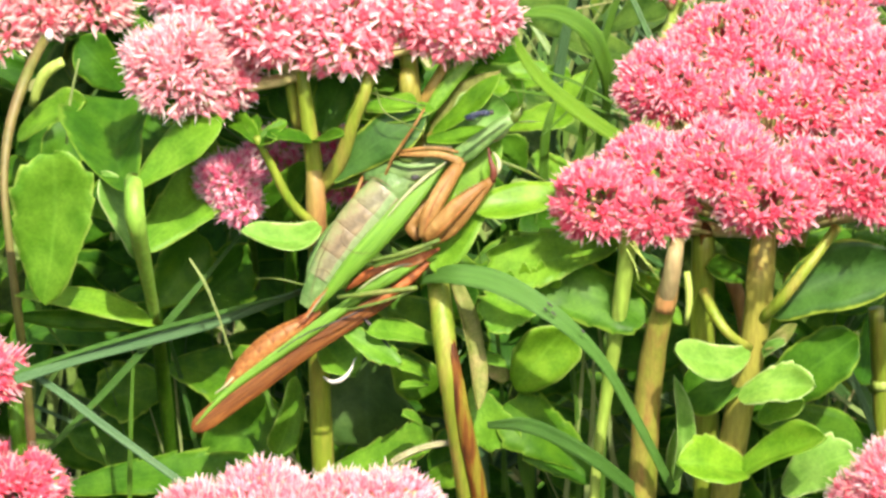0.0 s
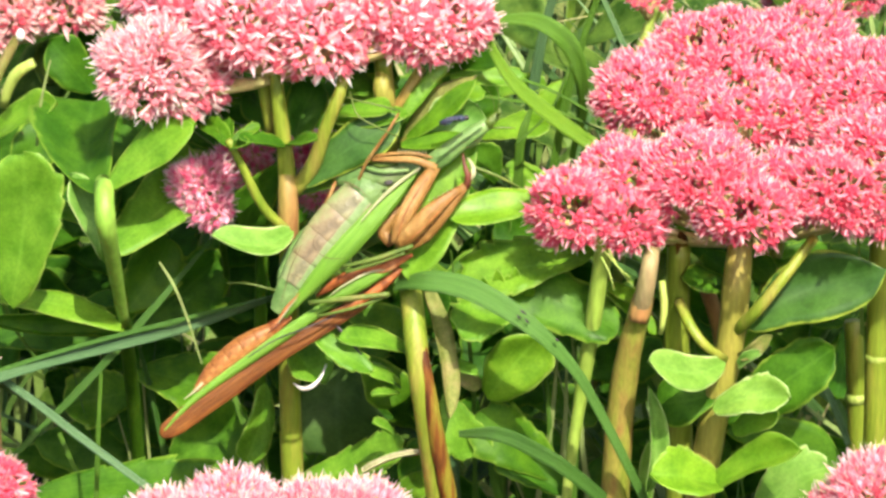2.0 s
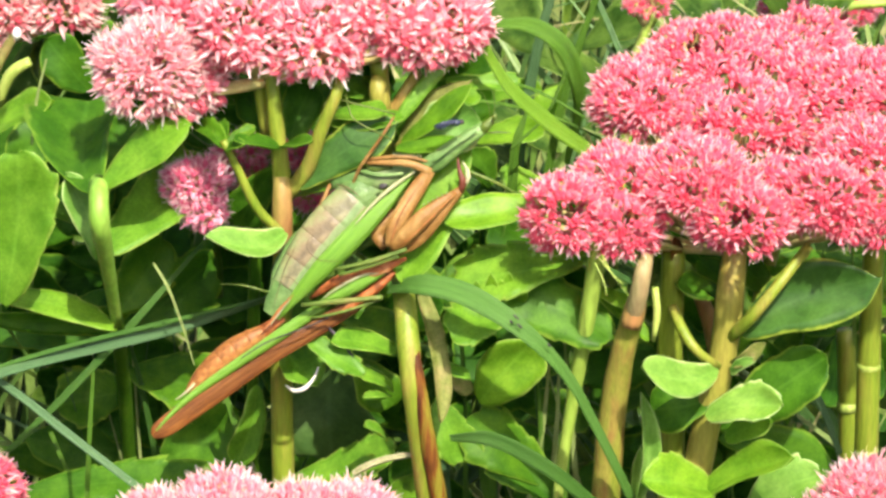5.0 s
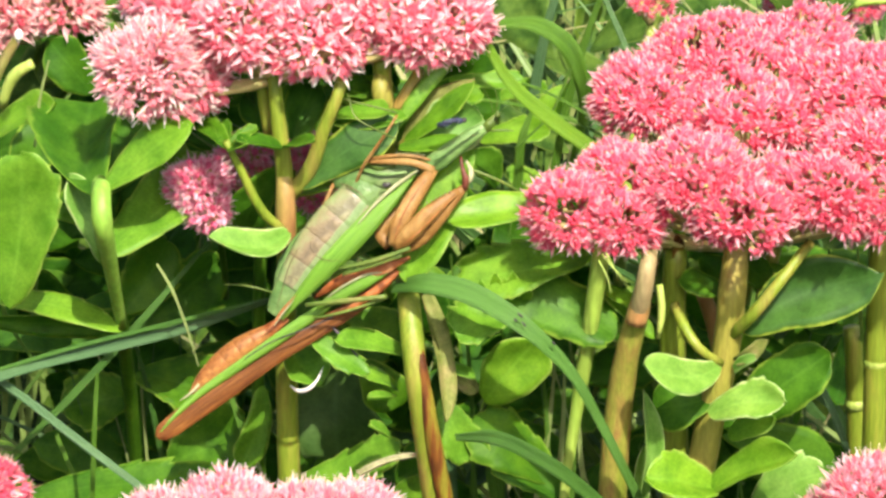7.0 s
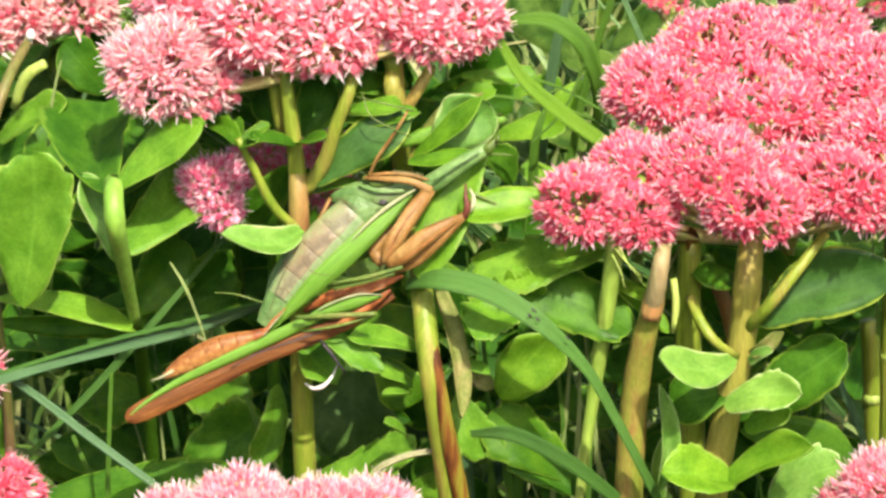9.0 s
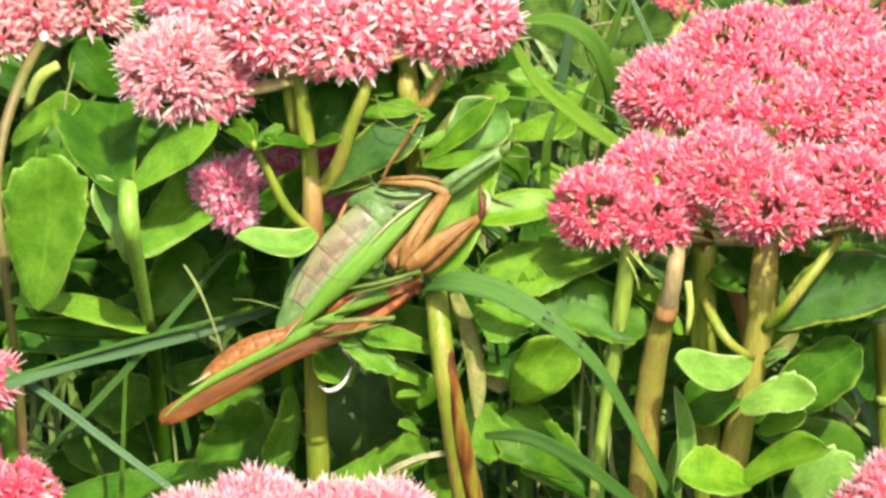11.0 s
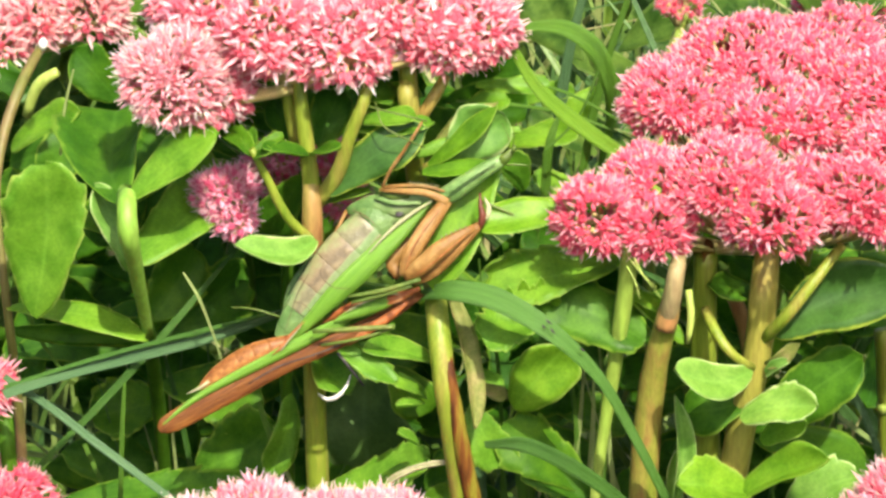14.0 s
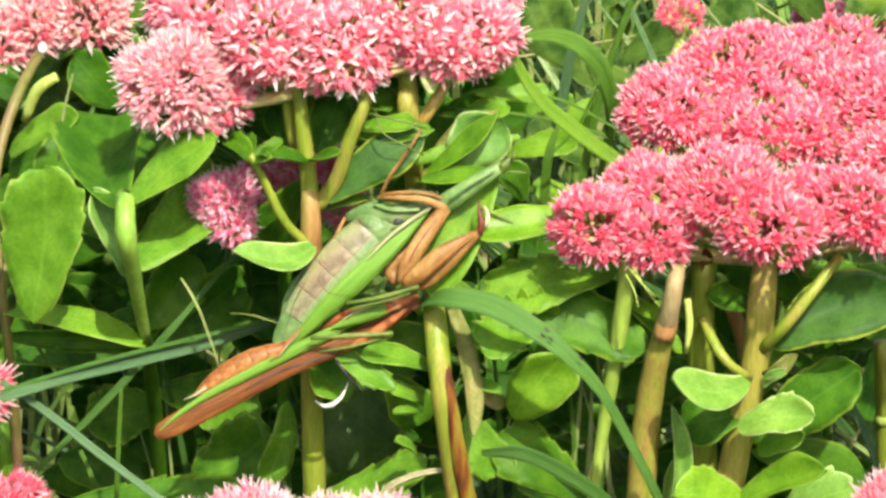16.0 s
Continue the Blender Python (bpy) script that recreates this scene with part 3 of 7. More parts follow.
def flower_head(plant, lobes, style, size, gap, hub, seed, label="", low=-0.45, limit=290):
    """Corymb of florets over a cluster of domes; lobes are (centre, radii); hub is where the stalk ends."""
    rnd = random.Random(seed)
    hub = Vector(hub)
    verts, faces, uvs = [], [], []
    for c, r in lobes:
        c = Vector(c)
        for k in range(7):
            a = k * 0.9 + seed
            e = c + Vector((math.cos(a) * r[0] * 0.6, math.sin(a) * r[1] * 0.6, -r[2] * 0.1))
            v, f, u = tube_data([hub, hub.lerp(e, 0.5) - Vector((0, 0, r[2] * 0.12)), e], [0.0011, 0.0008, 0.0005], sides=5, n=6)
            o = len(verts)
            verts += v
            uvs += u
            faces += [tuple(i + o for i in q) for q in f]
    head = place("flower_head", mesh_of("flower_head", [v - hub for v in verts], faces, PEDICEL, uvs), Matrix.Translation(hub), plant, label)
    spots = []
    for li, (c, r) in enumerate(lobes):
        c, r = Vector(c), Vector(r)
        area = 4 * math.pi * ((r.x * r.y) ** 1.6 / 3 + (r.x * r.z) ** 1.6 / 3 + (r.y * r.z) ** 1.6 / 3) ** (1 / 1.6)
        n = int(area / (gap * gap))
        for i in range(n):
            z = 1 - 2 * (i + 0.5) / n
            if z < low:
                continue
            a = i * 2.39996 + li
            d = Vector((math.cos(a) * math.sqrt(1 - z * z), math.sin(a) * math.sqrt(1 - z * z), z))
            d = (d + Vector([rnd.uniform(-0.16, 0.16) for _ in range(3)])).normalized()
            p = c + Vector((d.x * r.x, d.y * r.y, d.z * r.z)) * rnd.uniform(0.82, 0.97)
            p += d * (0.0034 * noise.noise(p * 95) + 0.001 * noise.noise(p * 260))
            if any(lj != li and sum(((p[q] - oc[q]) / orr[q]) ** 2 for q in range(3)) < 0.72 for lj, (oc, orr) in enumerate(lobes)):
                continue
            nrm = Vector((d.x / r.x, d.y / r.y, d.z / r.z)).normalized()
            nrm = (nrm + Vector((0, 0, 0.25)) + Vector([rnd.uniform(-0.25, 0.25) for _ in range(3)])).normalized()
            q = nrm.to_track_quat('Z', 'Y').to_matrix().to_4x4() @ Matrix.Rotation(rnd.uniform(0, 6.28), 4, 'Z')
            spots.append((p.y + rnd.uniform(0, 0.004), Matrix.Translation(p) @ q @ Matrix.Scale(size * rnd.uniform(0.72, 1.12), 4), rnd.choice(FLORETS[style])))
    spots.sort(key=lambda s: s[0])
    for _, m, me in spots[:limit]:
        place("floret", me, m, head)
    rest = spots[limit:]
    for _, m, me in spots:
        for k in range(4):
            off = Vector((rnd.uniform(-0.8, 0.8), rnd.uniform(-0.8, 0.8), rnd.uniform(-0.5, 0.0)))
            rest.append((0, m @ Matrix.Translation(off) @ Matrix.Scale(rnd.uniform(0.55, 0.8), 4), rnd.choice(BUDS[style])))
    if rest:
        inv = Matrix.Translation(-hub)
        V, F, U, K = join_data([(me, inv @ m) for _, m, me in rest])
        ob = place("floret_mass", mesh_of("floret_mass", V, F, None, U, list(FLORETS[style][0].materials), K, smooth=False), Matrix.Translation(hub), head)
        tagged(ob, kind="stuff")
    return head


# ---- ground and distance ----
GROUND_Z = -0.30


def build_ground():
    n = 60
    verts, faces = [], []
    for i in range(n + 1):
        for j in range(n + 1):
            a, b = 2 * i / n - 1, 2 * j / n - 1
            x, y = math.copysign(abs(a) ** 4 * 400 + abs(a) * 0.8, a), math.copysign(abs(b) ** 4 * 400 + abs(b) * 0.8, b)
            z = GROUND_Z + 0.012 * noise.noise((x * 14, y * 14, 0)) if abs(x) < 3 and abs(y) < 3 else GROUND_Z
            verts.append((x, y, z))
    for i in range(n):
        for j in range(n):
            q = i * (n + 1) + j
            faces.append((q, q + n + 1, q + n + 2, q + 1))
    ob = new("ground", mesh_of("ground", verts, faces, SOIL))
    tagged(ob, "garden soil under dense plants, coloured near black for their shade", "ground", kind="structure")


def build_far_plants():
    """Dense leaves and grass behind the nearer plants, out to a few metres."""
    rnd = random.Random(5)
    V, F, U = [], [], []

    def add(v, f, u, m=None):
        o = len(V)
        V.extend([m @ q for q in v] if m else v)
        U.extend(u)
        F.extend([tuple(i + o for i in q) for q in f])

    for i in range(900):
        y = 0.085 + 0.5 * rnd.random() ** 1.5
        x = rnd.uniform(-0.2, 0.2) * (1 + y)
        hi = 0.06 if abs(x - 0.03) > 0.06 else 0.0
        z = rnd.uniform(-0.22, hi) - 0.1 * y
        if x < 0.0 and z < -0.004 and y < 0.3 and rnd.random() < 0.9:
            continue
        a = rnd.uniform(0, 6.28)
        d = Vector((math.cos(a), math.sin(a) * 0.7, rnd.uniform(-0.1, 0.9))).normalized()
        L = rnd.uniform(0.018, 0.034)
        m, _ = leaf_pose((x, y, z), Vector((x, y, z)) + d * L, (rnd.uniform(-0.6, 0.6), -0.5, rnd.uniform(0.3, 1)))
        v, f, u = leaf_data(L, L * rnd.uniform(0.4, 0.62), teeth=1, seed=i, n=9, across=5, cup=rnd.uniform(-0.1, 0.3), bend=rnd.uniform(0, 0.25))
        add(v, f, u, m)
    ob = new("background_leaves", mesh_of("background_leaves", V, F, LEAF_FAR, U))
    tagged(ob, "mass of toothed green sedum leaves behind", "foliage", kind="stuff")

    V, F, U = [], [], []
    for i in range(5200):
        y = 0.10 + 2.6 * rnd.random() ** 2
        x = rnd.uniform(-0.22, 0.22) * (1 + 1.6 * y) if i < 2600 else rnd.uniform(-1.6, 1.6)
        if i >= 2600 and abs(x) < 0.2 * (1 + 1.6 * y):
            continue
        if x < 0.02 and y < 0.4 and rnd.random() < 0.95:
            continue
        if 0.0 < x < 0.05 and y < 0.3 and rnd.random() < 0.4:
            continue
        h = rnd.uniform(0.14, 0.36) if y < 0.5 else rnd.uniform(0.2, 0.45)
        lean = Vector((rnd.gauss(0, 0.09), rnd.gauss(0, 0.05), 0))
        p0 = Vector((x, y, GROUND_Z))
        p1 = p0 + lean * 0.4 + Vector((0, 0, h * 0.6))
        p2 = p0 + lean * 1.4 + Vector((0, 0, h * rnd.uniform(0.75, 1)))
        w = rnd.uniform(0.0012, 0.0042)
        add(*blade_data([p0, p1, p2], [w, w, w * 0.1], (rnd.uniform(-1, 1), -1, 0.4), n=8))
    ob = new("background_grass", mesh_of("background_grass", V, F, GRASS_FAR, U))
    tagged(ob, "dense tangle of green grass blades behind", "grass", kind="stuff")


def grass_far_material():
    m, n, l = nodes_of("grass_far")
    rnd = n.new("ShaderNodeNewGeometry").outputs["Random Per Island"]
    r = ramp(n, [(0.0, (0.04, 0.11, 0.02)), (0.3, (0.08, 0.17, 0.045)), (0.55, (0.12, 0.22, 0.03)), (0.8, (0.2, 0.28, 0.075)), (1.0, (0.36, 0.34, 0.15))])
    l.new(rnd, r.inputs[0])
    f = noise_tex(n, l, 400)
    r2 = ramp(n, [(0.3, (0.8, 0.8, 0.8)), (0.7, (1.15, 1.15, 1.15))])
    l.new(f, r2.inputs[0])
    surface(n, l, mixer(n, l, 1.0, r.outputs[0], r2.outputs[0], 'MULTIPLY'), 0.45, 0.3, (1.1, 1.2, 0.5))
    return m


GRASS_FAR = grass_far_material()
build_ground()
build_far_plants()


# ---- sedum plant that carries the mantis ----
def build_middle_sedum():
    plant = root("sedum_plant", (-0.0353, 0.0000, -0.3000), "pink-flowering sedum with fleshy toothed leaves and thick stems", "flowering plant", "sedum plants")
    tube("stem", plant, [(-0.0346, 0.0000, -0.3000), (-0.0356, 0.0000, -0.0584), (-0.0358, 0.0000, -0.0357), (-0.0357, 0.0000, -0.0163), (-0.0352, 0.0000, 0.0028), (-0.0353, 0.0000, 0.0150), (-0.0367, 0.0000, 0.0309), (-0.0381, 0.0020, 0.0447)],
         [0.00281, 0.00268, 0.00255, 0.00242, 0.00230, 0.00204, 0.00179, 0.00140], STEM, "thick yellow-green stem flushed orange at the fork", n=30, wob=0.03)
    tube("stem", plant, [(-0.0356, 0.0020, -0.0047), (-0.0354, -0.0010, 0.0019), (-0.0353, -0.0022, 0.0090), (-0.0353, -0.0018, 0.0149), (-0.0356, 0.0010, 0.0186), (-0.0358, 0.0030, 0.0206)], [0.00128, 0.00230, 0.00242, 0.00217, 0.00166, 0.00102], STEM_RED, "orange-flushed stem fork", n=8)
    tube("branch", plant, [(-0.0388, 0.0040, 0.0263), (-0.0399, 0.0040, 0.0336), (-0.0414, 0.0040, 0.0428)], [0.00166, 0.00153, 0.00128], STEM, n=8)
    tube("branch", plant, [(-0.0341, 0.0000, 0.0130), (-0.0298, -0.0020, 0.0196), (-0.0262, -0.0040, 0.0302), (-0.0229, -0.0040, 0.0387), (-0.0215, 0.0000, 0.0440)], [0.00179, 0.00179, 0.00153, 0.00140, 0.00115], STEM, n=14)
    tube("branch", plant, [(-0.0359, -0.0040, 0.0056), (-0.0402, -0.0060, 0.0110), (-0.0449, -0.0070, 0.0213), (-0.0479, -0.0080, 0.0282)], [0.00128, 0.00115, 0.00102, 0.00077], STEM, n=12)
    tube("stem", plant, [(-0.0450, 0.0300, -0.3000), (-0.0442, 0.0300, -0.0570), (-0.0436, 0.0280, -0.0271), (-0.0426, 0.0260, -0.0079), (-0.0409, 0.0200, 0.0081)], [0.00166, 0.00166, 0.00153, 0.00153, 0.00089], STEM_SHADED, n=14)
    for (b, t, w, m) in (
        ((-0.0476, -0.0080, 0.0267), (-0.0543, 0.0000, 0.0306), 0.00408, LEAF_DARK_SHADED), ((-0.0476, -0.0080, 0.0267), (-0.0414, -0.0060, 0.0313), 0.00306, LEAF),
        ((-0.0476, -0.0080, 0.0267), (-0.0499, 0.0020, 0.0308), 0.00357, LEAF_DARK_SHADED), ((-0.0474, -0.0080, 0.0264), (-0.0439, -0.0120, 0.0296), 0.00230, LEAF),
    ):
        leaf(plant, b, t, w, m, teeth=1, cup=0.3)
    leaf(plant, (-0.0345, -0.0060, 0.0062), (-0.0515, -0.0180, 0.0097), 0.00842, LEAF_WHITE, face=(0.1, -0.62, 0.78), label="pale leaf with a white rim", cup=0.35, bend=0.0, blunt=0.95, widest=0.5, arc=0.17, wave=0.4)
    leaf(plant, (-0.0322, -0.0020, 0.0152), (-0.0111, -0.0060, 0.0316), 0.00995, LEAF_RIM, face=(0.1, -0.8, 0.55), label="dark glossy leaf with a yellow rim", cup=0.1, blunt=0.7)
    leaf(plant, (-0.0241, 0.0010, 0.0316), (-0.0117, -0.0030, 0.0341), 0.00561, LEAF_LIGHT_LIT, face=(0.05, -0.6, 0.8), cup=0.1, bend=0.0)
    leaf(plant, (-0.0353, 0.0040, 0.0256), (-0.0464, 0.0120, 0.0331), 0.00893, LEAF_DARK_SHADED, face=(-0.4, -0.9, 0.3))
    leaf(plant, (-0.0357, -0.0020, 0.0250), (-0.0438, -0.0120, 0.0314), 0.00459, LEAF_DARK_SHADED, face=(0, -0.5, 0.8))
    leaf(plant, (-0.0351, -0.0020, 0.0252), (-0.0296, -0.0120, 0.0314), 0.00434, LEAF_DARK_SHADED, face=(0, -0.5, 0.8))
    leaf(plant, (-0.0336, 0.0060, 0.0237), (-0.0285, 0.0120, 0.0351), 0.01020, LEAF_DARK_SHADED, face=(0.2, -0.95, 0.2))
    leaf(plant, (-0.0232, 0.0040, 0.0356), (-0.0164, 0.0100, 0.0377), 0.00893, LEAF_DARK_SHADED, face=(0.0, -0.8, 0.5))
    leaf(plant, (-0.0251, 0.0030, 0.0292), (-0.0090, -0.0020, 0.0337), 0.00587, LEAF_LIGHT_LIT, face=(0.0, -0.6, 0.8))
    leaf(plant, (-0.0241, 0.0120, 0.0311), (-0.0119, 0.0060, 0.0369), 0.00689, LEAF_LIGHT_LIT, face=(0.0, -0.7, 0.7))
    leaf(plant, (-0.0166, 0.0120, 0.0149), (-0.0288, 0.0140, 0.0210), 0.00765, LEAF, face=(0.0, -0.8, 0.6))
    leaf(plant, (-0.0377, 0.0100, 0.0156), (-0.0471, 0.0120, -0.0001), 0.01020, LEAF_DARK_SHADED, face=(-0.2, -0.9, 0.3))
    leaf(plant, (-0.0337, 0.0040, 0.0116), (-0.0232, -0.0020, 0.0175), 0.00332, LEAF_LIGHT_LIT, face=(0.1, -0.5, 0.85))
    # lower leaves round the foot
    leaf(plant, (-0.0345, -0.0060, -0.0226), (-0.0272, -0.0140, -0.0268), 0.01072, LEAF_LIGHT_LIT, face=(0.2, -0.75, 0.6), cup=0.5, bend=0.1)
    tube("leaf_edge", plant, [(-0.0343, -0.0140, -0.0276), (-0.0322, -0.0160, -0.0281), (-0.0299, -0.0170, -0.0270), (-0.0281, -0.0170, -0.0250), (-0.0268, -0.0160, -0.0222)], [0.0002, 0.00045, 0.0005, 0.0003, 0.0001], IVORY_WHITE, "curled white leaf edge", n=12, flat=0.5)
    leaf(plant, (-0.0307, -0.0160, -0.0141), (-0.0165, -0.0220, -0.0201), 0.00638, LEAF_LIGHT_LIT, face=(-0.1, -0.5, 0.85), teeth=1.3, blunt=0.8)
    leaf(plant, (-0.0079, -0.0120, -0.0209), (-0.0235, -0.0200, -0.0136), 0.00561, LEAF_LIGHT_LIT, face=(0.0, -0.6, 0.8), cup=0.3, bend=0.05)
    leaf(plant, (-0.0252, 0.0420, -0.0425), (-0.0252, 0.0360, -0.0673), 0.02194, LEAF_GREY, face=(0.0, -0.8, 0.55), teeth=1, bend=0.02, label="large grey-green toothed leaf in shade")
    leaf(plant, (-0.0344, -0.0040, -0.0569), (-0.0100, -0.0120, -0.0435), 0.01173, LEAF_LIGHT_LIT, face=(-0.05, -0.6, 0.8), teeth=1.3, cup=0.15, bend=0.02)
    leaf(plant, (-0.0189, -0.0160, -0.0487), (-0.0058, -0.0200, -0.0410), 0.00115, IVORY, face=(0, -0.6, 0.8), label="dry curled leaf edge", cup=0.9, arc=0.06)
    flower_head(plant, [
        ((-0.0570, 0.0020, 0.0382), (0.00995, 0.00893, 0.00791)),
        ((-0.0578, 0.0080, 0.0508), (0.01046, 0.01020, 0.01020)),
        ((-0.0442, 0.0020, 0.0506), (0.01212, 0.01084, 0.00918)), ((-0.0280, 0.0010, 0.0496), (0.01173, 0.01084, 0.00867)),
        ((-0.0162, 0.0060, 0.0533), (0.01084, 0.01084, 0.00893)), ((-0.0061, 0.0040, 0.0494), (0.01020, 0.01020, 0.00663)),
        ((0.0022, 0.0080, 0.0521), (0.00918, 0.00957, 0.00714)),
        ((-0.0364, 0.0240, 0.0542), (0.01913, 0.01403, 0.01020)), ((-0.0108, 0.0240, 0.0548), (0.01658, 0.01403, 0.00893)),
        ((-0.0592, 0.0360, 0.0508), (0.01531, 0.01403, 0.00893)), ((-0.0453, 0.0460, 0.0569), (0.01786, 0.01531, 0.00893)), ((-0.0230, 0.0480, 0.0571), (0.01786, 0.01531, 0.00893)),
        ((-0.0018, 0.0420, 0.0546), (0.01531, 0.01403, 0.00765)), ((-0.0358, 0.0720, 0.0591), (0.02168, 0.01658, 0.00765)), ((-0.0113, 0.0680, 0.0587), (0.01786, 0.01531, 0.00765)), ((-0.0572, 0.0660, 0.0551), (0.01531, 0.01403, 0.00765)),
    ], "pale", 0.0039, 0.0038, (-0.0369, 0.0020, 0.0395), 3, "broad flower head of pink starry florets with white tips", low=-0.75, limit=300)
    flower_head(plant, [((-0.0655, -0.0040, 0.0440), (0.0104, 0.0100, 0.0106))], "lobe", 0.0036, 0.0026, (-0.0573, 0.0040, 0.0349), 4, "round whitish pink side lobe", low=-0.75, limit=290)
    return plant


def build_second_sedum():
    """Brown-streaked stem behind the mantis."""
    plant = root("sedum_plant", (0.0008, 0.0120, -0.3000), "sedum shoot with a brown-streaked stem and green leaves", "flowering plant", "sedum plants")
    tube("stem", plant, [(-0.0011, -0.0150, -0.3000), (-0.0019, -0.0180, -0.0534), (-0.0039, -0.0200, -0.0369), (-0.0062, -0.0200, -0.0205), (-0.0077, -0.0120, -0.0072), (-0.0100, 0.0100, 0.0020), (-0.0123, 0.0120, 0.0150), (-0.0129, 0.0060, 0.0291), (-0.0138, 0.0040, 0.0441)],
         [0.0029, 0.0029, 0.0028, 0.00265, 0.0025, 0.0023, 0.0023, 0.0023, 0.0020], STEM, "thick yellow-green stem", n=40, wob=0.03)
    # Tube laid over the stem for the brown streak on its right half.
    tube("stem", plant, [(0.0011, -0.0180, -0.3000), (0.0004, -0.0205, -0.0523), (-0.0018, -0.0220, -0.0398), (-0.0039, -0.0220, -0.0262), (-0.0051, -0.0205, -0.0189), (-0.0062, -0.0140, -0.0104)], [0.0020, 0.0020, 0.0019, 0.0016, 0.0013, 0.0006], STEM_DARK, "dark brown streak along the right side of the stem", n=24, wob=0.06)
    tube("branch", plant, [(-0.0122, 0.0060, 0.0285), (-0.0103, 0.0040, 0.0321), (-0.0076, 0.0040, 0.0365), (-0.0052, 0.0070, 0.0400)], [0.0010, 0.0014, 0.0014, 0.0012], STEM_AMBER, "orange-flushed side branch", n=12)
    tube("stem", plant, [(-0.0116, 0.0100, 0.0251), (-0.0125, 0.0050, 0.0299), (-0.0133, 0.0020, 0.0340), (-0.0139, 0.0020, 0.0375), (-0.0141, 0.0040, 0.0403)], [0.0012, 0.0021, 0.0023, 0.0022, 0.0012], STEM_AMBER, "orange-flushed stem fork", n=10)
    leaf(plant, (-0.0051, -0.0080, -0.0056), (0.0031, -0.0220, -0.0314), 0.00480, LEAF_DEAD, face=(0.6, -0.8, 0.2), label="drooping withered olive leaf", cup=0.5, blunt=0.8)
    leaf(plant, (-0.0018, -0.0100, -0.0233), (0.0068, -0.0160, -0.0235), 0.00332, LEAF_LIGHT_LIT, face=(0, -0.5, 0.85))
    leaf(plant, (0.0008, -0.0040, -0.0284), (0.0078, -0.0080, -0.0309), 0.00434, LEAF_DEAD, face=(0, -0.6, 0.8), label="small tan dead leaf")
    leaf(plant, (-0.0101, -0.0100, -0.0301), (-0.0164, -0.0160, -0.0228), 0.00434, LEAF_LIGHT_LIT, face=(0, -0.6, 0.8), teeth=1)
    leaf(plant, (-0.0108, -0.0100, -0.0315), (-0.0157, -0.0200, -0.0260), 0.00255, LEAF_LIGHT_LIT, face=(0, -0.4, 0.9), teeth=1)
    leaf(plant, (-0.0120, -0.0160, -0.0387), (-0.0150, -0.0220, -0.0330), 0.00332, LEAF_LIGHT_LIT, face=(0, -0.6, 0.8), teeth=1)
    leaf(plant, (0.0063, 0.0000, 0.0246), (-0.0085, -0.0160, -0.0020), 0.01122, LEAF_LIGHT_LIT, face=(-0.2, -0.75, 0.62), cup=0.12, bend=0.02, blunt=0.7, label="bright leaf with a yellow rim behind the mantis")
    leaf(plant, (-0.0043, -0.0010, 0.0213), (0.0073, 0.0000, 0.0335), 0.01327, LEAF_WHITE, face=(0.2, -0.95, 0.2), cup=0.05, bend=0.0, label="green leaf with a pale yellow rim")
    leaf(plant, (0.0224, -0.0060, 0.0136), (0.0019, -0.0140, 0.0135), 0.00969, LEAF_LIGHT_LIT, face=(-0.1, -0.6, 0.78), widest=0.5)
    # Lighter leaf copy paints sun onto leaves under the large head.
    leaf(plant, (0.0333, -0.0040, 0.0004), (0.0041, -0.0120, -0.0022), 0.01506, LEAF_LIGHT_LIT, face=(-0.1, -0.62, 0.78), teeth=1.2, cup=0.1)
    leaf(plant, (0.0146, -0.0120, -0.0115), (0.0035, -0.0210, -0.0113), 0.01173, LEAF_LIGHT_LIT, face=(-0.1, -0.6, 0.78), teeth=1.4)
    leaf(plant, (0.0064, -0.0080, -0.0058), (0.0389, -0.0140, -0.0156), 0.01429, LEAF, face=(-0.1, -0.66, 0.74), teeth=0.7, cup=0.05, bend=-0.02, label="glossy toothed green leaf")
    for b, t in (((0.0092, -0.0100, -0.0081), (0.0084, -0.0120, -0.0037)), ((0.0117, -0.0100, -0.0077), (0.0114, -0.0120, -0.0019)), ((0.0142, -0.0100, -0.0076), (0.0138, -0.0120, -0.0032)), ((0.0165, -0.0100, -0.0079), (0.0155, -0.0120, -0.0015)), ((0.0187, -0.0100, -0.0085), (0.0187, -0.0120, -0.0042))):
        leaf(plant, b, t, 0.00242, LEAF_LIGHT_LIT, face=(-0.1, -0.75, 0.6), name="leaf_tooth", blunt=1.0, widest=0.3)
    leaf(plant, (0.0094, -0.0080, -0.0339), (0.0203, -0.0140, -0.0184), 0.01429, LEAF_LIGHT_LIT, face=(0.1, -0.95, 0.3), cup=0.1)
    leaf(plant, (-0.0005, -0.0080, -0.0330), (0.0087, -0.0120, -0.0462), 0.01020, LEAF_LIGHT_LIT, face=(-0.2, -0.7, 0.7), teeth=1)
    leaf(plant, (0.0254, -0.0060, -0.0542), (0.0078, -0.0100, -0.0381), 0.01429, LEAF_DARK_SHADED, face=(0.0, -0.8, 0.6), teeth=1)
    leaf(plant, (0.0279, -0.0080, -0.0576), (0.0123, -0.0100, -0.0454), 0.01148, LEAF_DARK_SHADED, face=(0.0, -0.7, 0.7), teeth=1)
    leaf(plant, (-0.0229, 0.0180, -0.0232), (-0.0085, 0.0180, -0.0289), 0.01148, LEAF, face=(0.0, -0.7, 0.7))
    leaf(plant, (-0.0192, 0.0220, -0.0362), (-0.0096, 0.0200, -0.0469), 0.01020, LEAF, face=(0.1, -0.9, 0.4))
